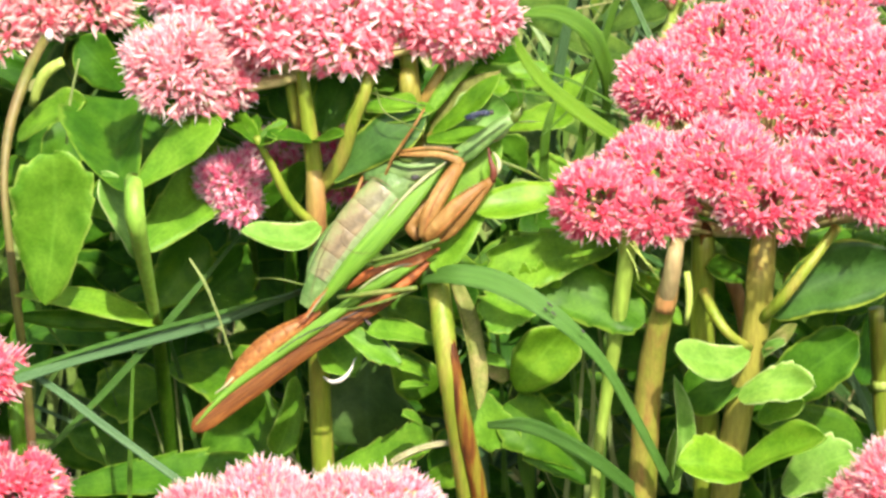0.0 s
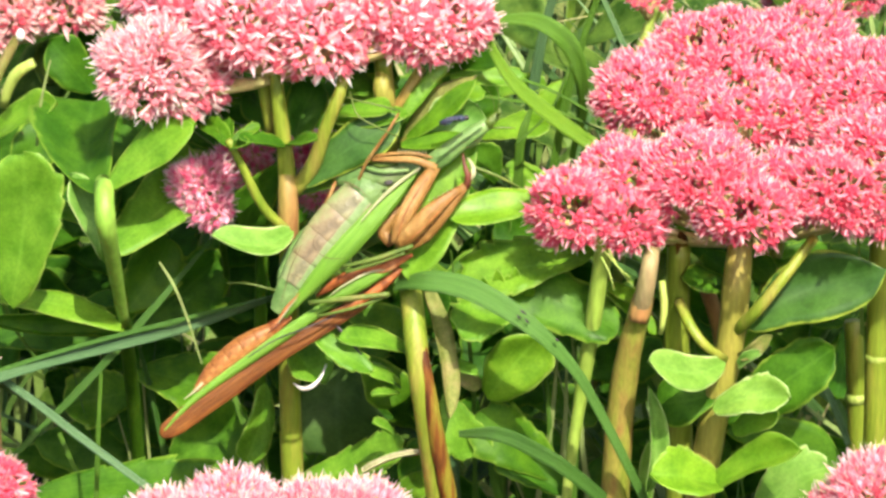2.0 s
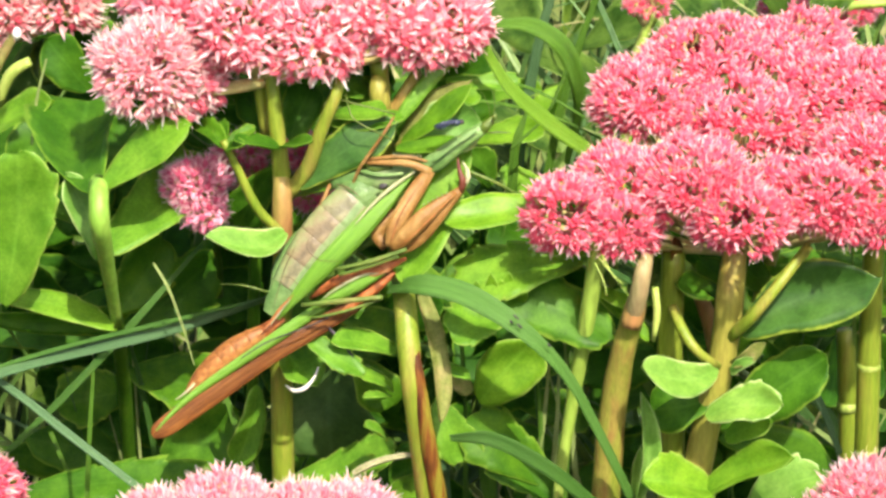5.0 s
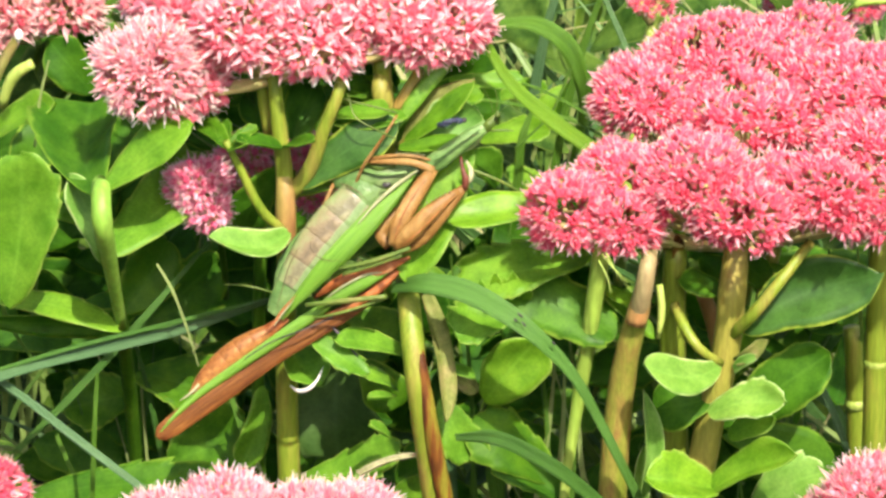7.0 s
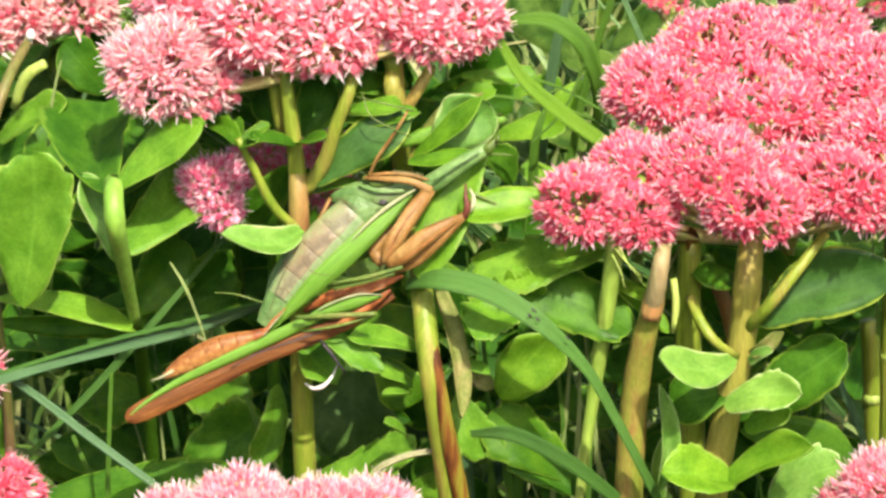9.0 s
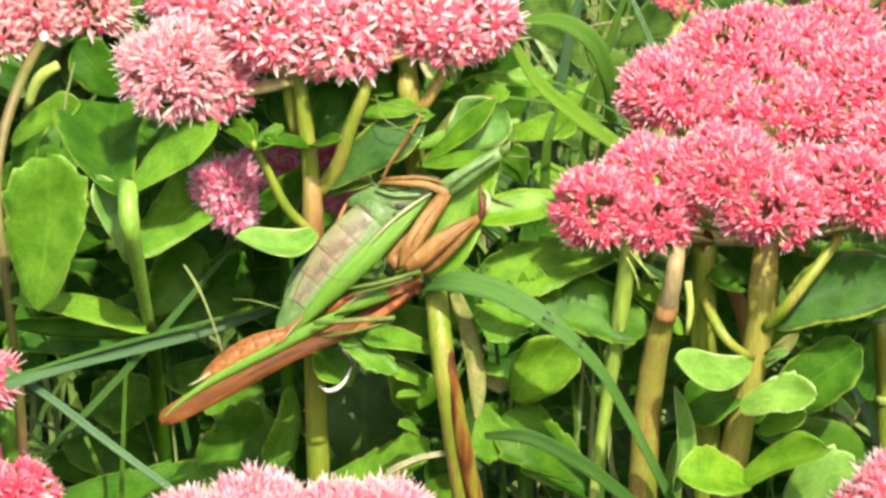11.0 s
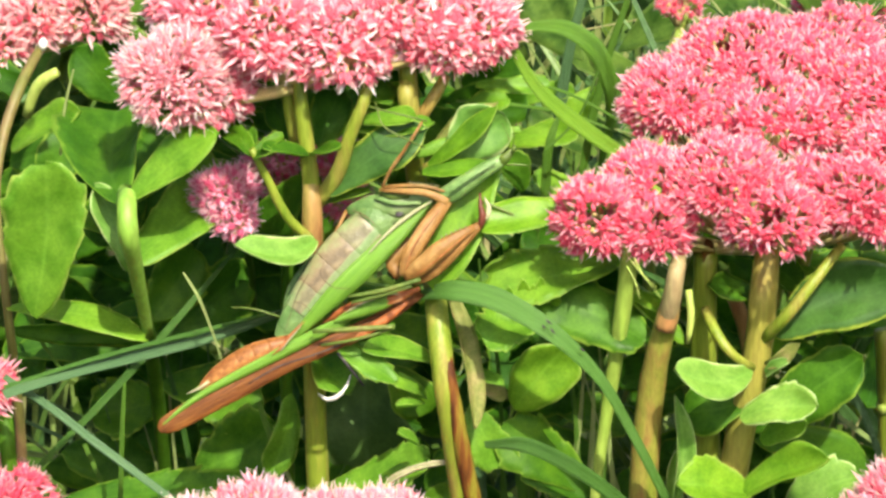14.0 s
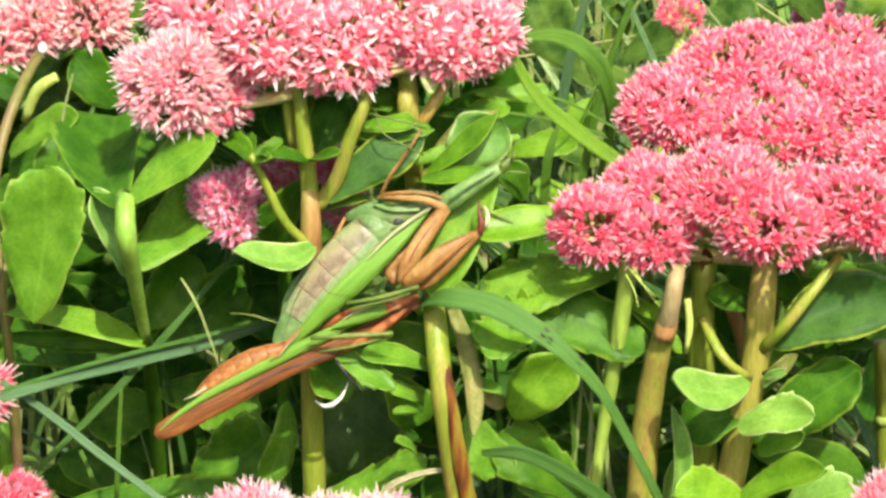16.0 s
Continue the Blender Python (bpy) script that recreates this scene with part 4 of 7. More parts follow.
    leaf(plant, (-0.0111, 0.0100, -0.0614), (-0.0032, 0.0060, -0.0524), 0.01020, LEAF, face=(0.0, -0.7, 0.7))
    for b, t, w, m in (((0.0093, 0.0850, -0.0022), (0.0254, 0.0800, 0.0035), 0.00816, LEAF_LIGHT_LIT), ((0.0284, 0.0800, -0.0139), (0.0169, 0.0750, -0.0063), 0.00765, LEAF_LIGHT_LIT), ((0.0014, 0.0180, 0.0343), (0.0181, 0.0180, 0.0359), 0.00485, LEAF_LIGHT_LIT), ((-0.0018, 0.0080, 0.0317), (0.0083, 0.0060, 0.0356), 0.00510, LEAF),
                       ((0.0323, 0.1000, 0.0079), (0.0251, 0.0950, -0.0002), 0.00689, LEAF_LIGHT_LIT), ((0.0136, 0.0850, -0.0142), (0.0093, 0.0800, -0.0035), 0.00714, LEAF), ((0.0123, 0.0950, 0.0050), (0.0249, 0.0900, 0.0110), 0.00510, LEAF_LIGHT_LIT)):
        leaf(plant, b, t, w, m, face=(-0.15, -0.66, 0.72), teeth=0.8)
    # Added filler leaves, coloured dark so the gaps read as shaded.
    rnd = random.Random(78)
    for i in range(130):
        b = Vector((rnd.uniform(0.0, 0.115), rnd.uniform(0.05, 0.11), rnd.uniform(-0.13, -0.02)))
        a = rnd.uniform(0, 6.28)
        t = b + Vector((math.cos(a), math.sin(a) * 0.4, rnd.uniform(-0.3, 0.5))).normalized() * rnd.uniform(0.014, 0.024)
        leaf(plant, b, t, rnd.uniform(0.009, 0.014), LEAF_DEEP_SHADED if i % 3 else LEAF_DARK_SHADED, face=(rnd.uniform(-0.4, 0.4), -0.8, rnd.uniform(0.1, 0.6)), teeth=1, n=11, across=5)
    leaf(plant, (-0.0124, 0.0060, -0.0642), (-0.0031, -0.0020, -0.0575), 0.00765, LEAF_LIGHT_LIT, face=(0.0, -0.7, 0.7))
    return plant


def build_sprig():
    """Leafy side shoot that dips when the mantis shifts."""
    plant = root("sedum_sprig", (-0.0087, 0.0020, 0.0234), "leafy sedum side shoot with bright green leaves", "plant shoot")
    tube("stem", plant, [(-0.0099, 0.0040, 0.0227), (-0.0056, 0.0020, 0.0274), (-0.0011, 0.0020, 0.0309)], [0.00102, 0.00089, 0.00064], STEM, n=8)
    leaf(plant, (-0.0086, 0.0000, 0.0256), (0.0047, -0.0040, 0.0411), 0.00459, LEAF, face=(-0.5, -0.75, 0.5), cup=0.1, widest=0.5, blunt=0.8)
    leaf(plant, (-0.0091, 0.0040, 0.0251), (0.0048, 0.0020, 0.0403), 0.00434, LEAF_DEAD, face=(-0.5, -0.7, 0.6), label="leaf with a tan dry edge", widest=0.5, blunt=0.8)
    leaf(plant, (-0.0056, 0.0020, 0.0263), (0.0058, 0.0020, 0.0348), 0.00408, LEAF_LIGHT_LIT, face=(-0.3, -0.6, 0.78), widest=0.5, blunt=0.8)
    leaf(plant, (-0.0098, -0.0020, 0.0247), (0.0052, -0.0060, 0.0294), 0.00434, LEAF, face=(0.0, -0.5, 0.86), cup=0.15, widest=0.5, blunt=0.8)
    return plant


# ---- sedum with the large deep pink head ----
def build_large_sedum():
    plant = root("sedum_plant", (0.0585, 0.0000, -0.3000), "sedum with a wide deep pink flower head on thick stems", "flowering plant", "sedum plants")
    tube("stem", plant, [(0.0579, -0.0120, -0.3000), (0.0581, -0.0120, -0.0530), (0.0609, -0.0120, -0.0334), (0.0638, -0.0120, -0.0170), (0.0645, -0.0120, -0.0062), (0.0655, -0.0090, 0.0048)], [0.00344, 0.00332, 0.00332, 0.00319, 0.00319, 0.00268], STEM_AMBER, "thick yellow-tan stem with an orange flush", n=22, wob=0.03)
    tube("stem", plant, [(0.0538, -0.0060, -0.3000), (0.0533, -0.0060, -0.0528), (0.0520, -0.0060, -0.0249), (0.0519, -0.0060, -0.0111), (0.0520, -0.0060, 0.0024)], [0.00332, 0.00332, 0.00306, 0.00281, 0.00255], STEM, "olive green stem", n=18, wob=0.03)
    tube("stem", plant, [(0.0815, -0.0120, 0.0059), (0.0748, -0.0180, -0.0006), (0.0688, -0.0190, -0.0083), (0.0648, -0.0140, -0.0151)], [0.00115, 0.00128, 0.00140, 0.00140], STEM, n=10)
    tube("branch", plant, [(0.0519, -0.0100, -0.0096), (0.0538, -0.0150, -0.0131), (0.0567, -0.0180, -0.0167), (0.0621, -0.0150, -0.0219)], [0.00115, 0.00128, 0.00115, 0.00102], STEM, n=10)
    tube("branch", plant, [(0.0731, 0.0100, -0.0201), (0.0747, 0.0100, -0.0090), (0.0770, 0.0100, 0.0006)], [0.00179, 0.00179, 0.00153], STEM, n=8)
    tube("branch", plant, [(0.0596, 0.0060, -0.0131), (0.0620, 0.0060, -0.0200), (0.0630, 0.0040, -0.0262)], [0.00179, 0.00191, 0.00153], STEM_RED, n=8)
    leaf(plant, (0.0621, -0.0160, -0.0220), (0.0441, -0.0300, -0.0160), 0.00919, LEAF_WHITE, face=(0.05, -0.78, 0.62), cup=0.2, bend=0.0, blunt=0.6, widest=0.55, arc=0.1, wave=0.3, label="cupped pale green leaf")
    leaf(plant, (0.0615, -0.0140, -0.0299), (0.0467, -0.0120, -0.0334), 0.01148, LEAF, face=(0.1, -0.8, 0.55))
    leaf(plant, (0.0666, -0.0140, -0.0141), (0.0970, -0.0180, 0.0009), 0.01556, LEAF_RIM, face=(0.1, -0.85, 0.5), cup=0.12, bend=0.0, widest=0.5, blunt=1.1, label="large dark leaf with a yellow rim")
    leaf(plant, (0.0637, -0.0100, -0.0397), (0.0862, -0.0160, -0.0190), 0.0148, LEAF, face=(0.15, -0.8, 0.58), cup=0.15, bend=0.02, blunt=0.7, teeth=0.4, label="dark green leaf with a pale edge")
    leaf(plant, (0.0593, -0.0220, -0.0314), (0.0737, -0.0300, -0.0240), 0.0088, LEAF_WHITE, face=(0.05, -0.7, 0.7), cup=0.2, blunt=0.85, teeth=0.8, widest=0.55)
    leaf(plant, (0.0642, -0.0180, -0.0385), (0.0723, -0.0240, -0.0311), 0.00638, LEAF_LIGHT_LIT, face=(0.1, -0.7, 0.7))
    leaf(plant, (0.0615, -0.0200, -0.0497), (0.0468, -0.0300, -0.0416), 0.01224, LEAF_LIGHT_LIT, face=(0.1, -0.6, 0.8), cup=0.35, teeth=0.6, blunt=0.75)
    leaf(plant, (0.0587, -0.0200, -0.0521), (0.0770, -0.0320, -0.0361), 0.00842, LEAF_LIGHT_LIT, face=(-0.05, -0.6, 0.8), cup=0.4, bend=0.04, widest=0.62, blunt=0.7)
    leaf(plant, (0.0698, -0.0180, -0.0565), (0.0835, -0.0240, -0.0442), 0.01276, LEAF_WHITE, face=(0.0, -0.7, 0.7), teeth=1.2, label="whitish green leaf with a curled edge")
    leaf(plant, (0.0657, 0.0120, -0.0507), (0.0952, 0.0120, -0.0603), 0.01403, LEAF_DARK_SHADED, face=(0.0, -0.7, 0.7))
    leaf(plant, (0.0452, -0.0180, -0.0530), (0.0463, -0.0220, -0.0276), 0.00459, LEAF_WHITE, face=(0.3, -0.8, 0.5), widest=0.5, blunt=0.9, cup=0.5, label="pale narrow folded leaf")
    leaf(plant, (0.0461, -0.0060, -0.0621), (0.0468, -0.0100, -0.0455), 0.00357, LEAF_WHITE, face=(0.3, -0.9, 0.2), widest=0.5, blunt=0.9)
    leaf(plant, (0.0658, -0.0040, -0.0099), (0.0542, -0.0120, -0.0017), 0.00714, LEAF, face=(0.0, -0.6, 0.8))
    leaf(plant, (0.0649, 0.0080, -0.0138), (0.0563, 0.0120, -0.0209), 0.01020, LEAF_DARK_SHADED, face=(0.0, -0.9, 0.4))
    leaf(plant, (0.0729, 0.0060, -0.0062), (0.0839, 0.0000, -0.0050), 0.00383, LEAF_LIGHT_LIT, face=(0, -0.5, 0.86))
    leaf(plant, (0.0585, 0.0040, -0.0034), (0.0648, 0.0000, -0.0087), 0.00765, LEAF_DARK_SHADED, face=(0, -0.7, 0.6))
    leaf(plant, (0.0664, 0.0060, -0.0034), (0.0737, 0.0000, -0.0080), 0.00765, LEAF_DARK_SHADED, face=(0, -0.7, 0.6))
    leaf(plant, (0.0653, -0.0160, -0.0211), (0.0711, -0.0200, -0.0147), 0.00306, LEAF_DEAD, face=(0.1, -0.8, 0.5), label="small tan withered leaf", cup=0.5)
    leaf(plant, (0.0651, -0.0160, -0.0230), (0.0692, -0.0200, -0.0181), 0.00230, LEAF_WHITE, face=(0.1, -0.7, 0.6), cup=0.4)
    leaf(plant, (0.0523, -0.0040, -0.0025), (0.0493, -0.0100, 0.0054), 0.00281, STEM_DARK, face=(-0.3, -0.9, 0.3), name="bud_scale", label="dark withered bud")
    leaf(plant, (0.0524, -0.0040, -0.0031), (0.0529, -0.0120, 0.0058), 0.00306, STEM_DARK, face=(0.3, -0.9, 0.3), name="bud_scale")
    leaf(plant, (0.0730, 0.0100, -0.0180), (0.0661, 0.0080, -0.0306), 0.00510, LEAF_LIGHT_LIT, face=(0.3, -0.9, 0.3))
    flower_head(plant, [
        ((0.0275, -0.0140, 0.0132), (0.00918, 0.00893, 0.00842)), ((0.0387, -0.0160, 0.0112), (0.00893, 0.00893, 0.00663)),
        ((0.0410, -0.0040, 0.0177), (0.01148, 0.01084, 0.00765)), ((0.0566, -0.0140, 0.0198), (0.01429, 0.01212, 0.00918)),
        ((0.0635, -0.0220, 0.0153), (0.01084, 0.00893, 0.00663)), ((0.0762, -0.0060, 0.0157), (0.01020, 0.01020, 0.00765)),
        ((0.0853, -0.0140, 0.0171), (0.01276, 0.01148, 0.00816)), ((0.1002, -0.0140, 0.0171), (0.01276, 0.01148, 0.00944)),
        ((0.0479, 0.0300, 0.0268), (0.01276, 0.01531, 0.00842)), ((0.0642, 0.0400, 0.0306), (0.01913, 0.01913, 0.01148)),
        ((0.0708, 0.0220, 0.0252), (0.01913, 0.01658, 0.00842)), ((0.0845, 0.0300, 0.0268), (0.01531, 0.01531, 0.01020)),
        ((0.0963, 0.0200, 0.0286), (0.01531, 0.01531, 0.01327)), ((0.0818, 0.0450, 0.0325), (0.01658, 0.01531, 0.00944)),
        ((0.0977, -0.0020, 0.0223), (0.01403, 0.01148, 0.01020)), ((0.1117, 0.0100, 0.0290), (0.01913, 0.01786, 0.01403)),
    ], "pink", 0.0031, 0.0030, (0.0664, 0.0060, -0.0020), 8, "wide domed flower head of deep pink florets", low=-0.7, limit=300)
    return plant


def build_side_shoots():
    """Cut and leafless sedum stems beside the large plant."""
    a = root("sedum_shoot", (0.0412, -0.0140, -0.3000), "old thick sedum stem cut off with an orange band", "plant stem", "bare sedum stems")
    tube("stem", a, [(0.0396, -0.0140, -0.3000), (0.0386, -0.0140, -0.0521), (0.0392, -0.0140, -0.0381), (0.0405, -0.0150, -0.0239), (0.0418, -0.0170, -0.0150), (0.0431, -0.0180, -0.0092)], [0.00344, 0.00332, 0.00319, 0.00293, 0.00268, 0.00242], STEM_BROWN, "brown-streaked stem", n=18, wob=0.04)
    tube("stump", a, [(0.0429, -0.0190, -0.0097), (0.0439, -0.0220, -0.0023), (0.0449, -0.0220, 0.0041), (0.0461, -0.0160, 0.0071)], [0.0021, 0.0021, 0.0019, 0.0014], STEM_TAN, "tan stump with an orange ring", n=10)
    tube("ring", a, [(0.0425, -0.0200, -0.0103), (0.0433, -0.0200, -0.0068), (0.0441, -0.0200, -0.0026)], [0.00242, 0.00255, 0.00191], STEM_RED, n=6)
    tube("stem", a, [(0.0477, -0.0200, -0.0011), (0.0482, -0.0220, -0.0063), (0.0475, -0.0220, -0.0130)], [0.00077, 0.00089, 0.00051], STEM_PALE, n=6)
    b = root("sedum_shoot", (0.0291, -0.0120, -0.3000), "slender pale green sedum stem", "plant stem", "bare sedum stems")
    tube("stem", b, [(0.0278, -0.0120, -0.3000), (0.0278, -0.0120, -0.0529), (0.0303, -0.0120, -0.0334), (0.0325, -0.0140, -0.0161), (0.0345, -0.0160, 0.0008), (0.0351, -0.0200, 0.0101)], [0.00102, 0.00115, 0.00153, 0.00179, 0.00204, 0.00179], STEM_PALE, n=20, wob=0.03)
    for p, q, r in (((0.0346, -0.0260, 0.0082), (0.0368, -0.0300, 0.0066), (0.0400, -0.0320, 0.0039)), ((0.0354, -0.0260, 0.0087), (0.0376, -0.0300, 0.0055), (0.0411, -0.0320, 0.0015)), ((0.0339, -0.0260, 0.0068), (0.0356, -0.0280, 0.0039), (0.0365, -0.0300, 0.0007))):
        tube("filament", b, [p, q, r], [0.00019, 0.00017, 0.00009], STEM_PALE, n=8, sides=5)
    leaf(b, (0.0351, -0.0080, -0.0064), (0.0446, -0.0140, -0.0081), 0.00434, LEAF_LIGHT_LIT, face=(0, -0.5, 0.86))
    leaf(b, (0.0356, -0.0080, -0.0071), (0.0482, -0.0120, -0.0156), 0.00383, LEAF_LIGHT_LIT, face=(0.2, -0.6, 0.8))
    c = root("sedum_shoot", (0.1008, 0.0040, -0.3000), "straight yellow-green sedum stem", "plant stem", "bare sedum stems")
    tube("stem", c, [(0.1005, 0.0040, -0.3000), (0.1001, 0.0040, -0.0544), (0.0994, 0.0040, -0.0262), (0.0990, 0.0040, 0.0000), (0.0987, 0.0040, 0.0068)], [0.00281, 0.00281, 0.00268, 0.00230, 0.00204], STEM, n=14, wob=0.03)
    for z in ((0.0994, 0.0040, -0.0304), (0.1000, 0.0040, -0.0516)):
        tube("joint", c, [z, Vector(z) + Vector((0, 0, 0.0012)), Vector(z) + Vector((0, 0, 0.0024))], [0.00255, 0.00293, 0.00255], STEM_PALE, "pale leaf scar ring", n=5)
    d = root("sedum_shoot", (0.0993, 0.0250, -0.3000), "short jointed green sedum stem", "plant stem", "bare sedum stems")
    tube("stem", d, [(0.1001, 0.0250, -0.3000), (0.0989, 0.0250, -0.0607), (0.0981, 0.0250, -0.0461), (0.0965, 0.0250, -0.0288)], [0.00255, 0.00242, 0.00230, 0.00217], STEM, n=14, wob=0.03)
    tube("joint", d, [(0.0981, 0.0250, -0.0493), (0.0979, 0.0250, -0.0470)], [0.00255, 0.00242], STEM_PALE, n=3)


# ---- sedum behind ----
def build_left_sedum():
    plant = root("sedum_plant", (-0.0768, 0.0340, -0.3000), "tall leafy sedum with broad toothed leaves", "flowering plant", "sedum plants")
    # Lower stem takes the darkened green, shade put into its colour.
    tube("stem", plant, [(-0.0740, 0.0400, -0.3000), (-0.0750, 0.0340, -0.0518), (-0.0745, 0.0200, -0.0344), (-0.0738, 0.0040, -0.0188), (-0.0739, -0.0020, -0.0110)], [0.0018, 0.0018, 0.0018, 0.0017, 0.0015], STEM_SHADED, "green lower stem", n=16, wob=0.03)
    tube("stem", plant, [(-0.0736, 0.0040, -0.0202), (-0.0739, -0.0060, -0.0067), (-0.0742, -0.0140, 0.0048), (-0.0747, -0.0190, 0.0141), (-0.0751, -0.0150, 0.0190), (-0.0772, -0.0010, 0.0160)], [0.0012, 0.0016, 0.0019, 0.0024, 0.0022, 0.0012], STEM_LIME, "light green upper stem", n=18, wob=0.03)
    # Leaf colour darkened for the shade under the flower head.
    leaf(plant, (-0.0761, -0.0130, 0.0171), (-0.0814, 0.0300, 0.0259), 0.02488, LEAF_DARK_SHADED, face=(0.0, -0.93, 0.36), cup=0.3, bend=0.02, teeth=0.5, blunt=0.35, widest=0.74, label="broad green leaf, darkened for shade")
    leaf(plant, (-0.0805, 0.0360, 0.0008), (-0.0673, 0.0500, 0.0163), 0.01531, LEAF_DARK_SHADED, face=(-0.3, -0.85, 0.4), cup=0.1, bend=0.04, teeth=0.6)
    leaf(plant, (-0.0745, -0.0120, 0.0180), (-0.0552, -0.0120, 0.0334), 0.00995, LEAF_LIGHT_LIT, face=(0.0, -0.55, 0.83), cup=0.1, bend=0.02)
    # Lighter copy stands for sun shining through this leaf.
    leaf(plant, (-0.0747, -0.0100, 0.0019), (-0.0522, 0.0160, 0.0154), 0.01684, LEAF_LIGHT_LIT, face=(-0.05, -0.72, 0.68), teeth=1, cup=0.08, bend=0.02, label="broad toothed leaf with a yellow rim")
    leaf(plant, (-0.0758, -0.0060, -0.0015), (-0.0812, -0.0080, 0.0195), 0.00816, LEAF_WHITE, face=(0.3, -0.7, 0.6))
    leaf(plant, (-0.0746, 0.0140, -0.0215), (-0.0634, 0.0190, -0.0052), 0.01403, LEAF_DARK_SHADED, face=(0.3, -0.95, 0.1), teeth=1)
    leaf(plant, (-0.0741, 0.0200, -0.0295), (-0.0518, 0.0300, -0.0149), 0.01531, LEAF_DARK_SHADED, face=(0.3, -0.95, 0.1), teeth=1)
    leaf(plant, (-0.0790, 0.0520, -0.0305), (-0.0907, 0.0400, -0.0391), 0.01148, LEAF_DARK_SHADED, face=(-0.2, -0.7, 0.7), teeth=1)
    # Lighter copy again, for light that reaches past the mantis.
    leaf(plant, (-0.0422, 0.0100, -0.0378), (-0.0462, 0.0040, -0.0559), 0.00791, LEAF_LIGHT_LIT, face=(0.3, -0.85, 0.4))
    leaf(plant, (-0.0749, 0.0460, -0.0488), (-0.0516, 0.0300, -0.0490), 0.01531, LEAF, face=(0.2, -0.8, 0.55), teeth=1)
    leaf(plant, (-0.0755, 0.0500, -0.0565), (-0.0911, 0.0400, -0.0553), 0.01403, LEAF, face=(0.2, -0.8, 0.55), teeth=1)
    leaf(plant, (-0.0659, 0.0300, -0.0658), (-0.0489, 0.0240, -0.0515), 0.01658, LEAF, face=(0.2, -0.8, 0.55), teeth=1)
    # Filler leaves low at the left; their dark colour paints in the shade.
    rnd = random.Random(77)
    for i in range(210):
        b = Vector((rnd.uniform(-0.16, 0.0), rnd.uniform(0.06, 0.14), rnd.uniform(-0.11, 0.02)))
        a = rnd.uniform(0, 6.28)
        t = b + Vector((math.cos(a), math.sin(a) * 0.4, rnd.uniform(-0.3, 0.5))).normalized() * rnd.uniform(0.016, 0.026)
        leaf(plant, b, t, rnd.uniform(0.011, 0.018), LEAF_DEEP_SHADED if i % 4 else LEAF_DARK_SHADED, face=(rnd.uniform(-0.4, 0.4), -0.8, rnd.uniform(0.1, 0.6)), teeth=1, n=11, across=5)
    tube("stem", plant, [(-0.0546, 0.0750, -0.0453), (-0.0527, 0.0450, -0.0206), (-0.0526, 0.0240, -0.0016)], [0.00089, 0.00089, 0.00077], STEM_SHADED, n=8)
    flower_head(plant, [((-0.0550, 0.0060, 0.0134), (0.0068, 0.0062, 0.0060)), ((-0.0528, 0.0050, 0.0084), (0.0054, 0.0050, 0.0050))],
                "mauve", 0.0029, 0.0024, (-0.0525, 0.0240, -0.0030), 21, "small shaded pink flower head", low=-0.8, limit=150)
    flower_head(plant, [((-0.0462, 0.0450, 0.0083), (0.00434, 0.00434, 0.00332)), ((-0.0483, 0.0450, 0.0038), (0.00510, 0.00510, 0.00332))], "mauve", 0.0029, 0.0024, (-0.0477, 0.0450, -0.0005), 22, low=-0.8, limit=60)
    flower_head(plant, [((-0.0316, 0.0420, 0.0088), (0.00485, 0.00485, 0.00383)), ((-0.0293, 0.0420, -0.0016), (0.00510, 0.00510, 0.00408))], "mauve", 0.0029, 0.0024, (-0.0309, 0.0450, -0.0062), 23, low=-0.8, limit=60)
    return plant


LOW_HEADS = {}


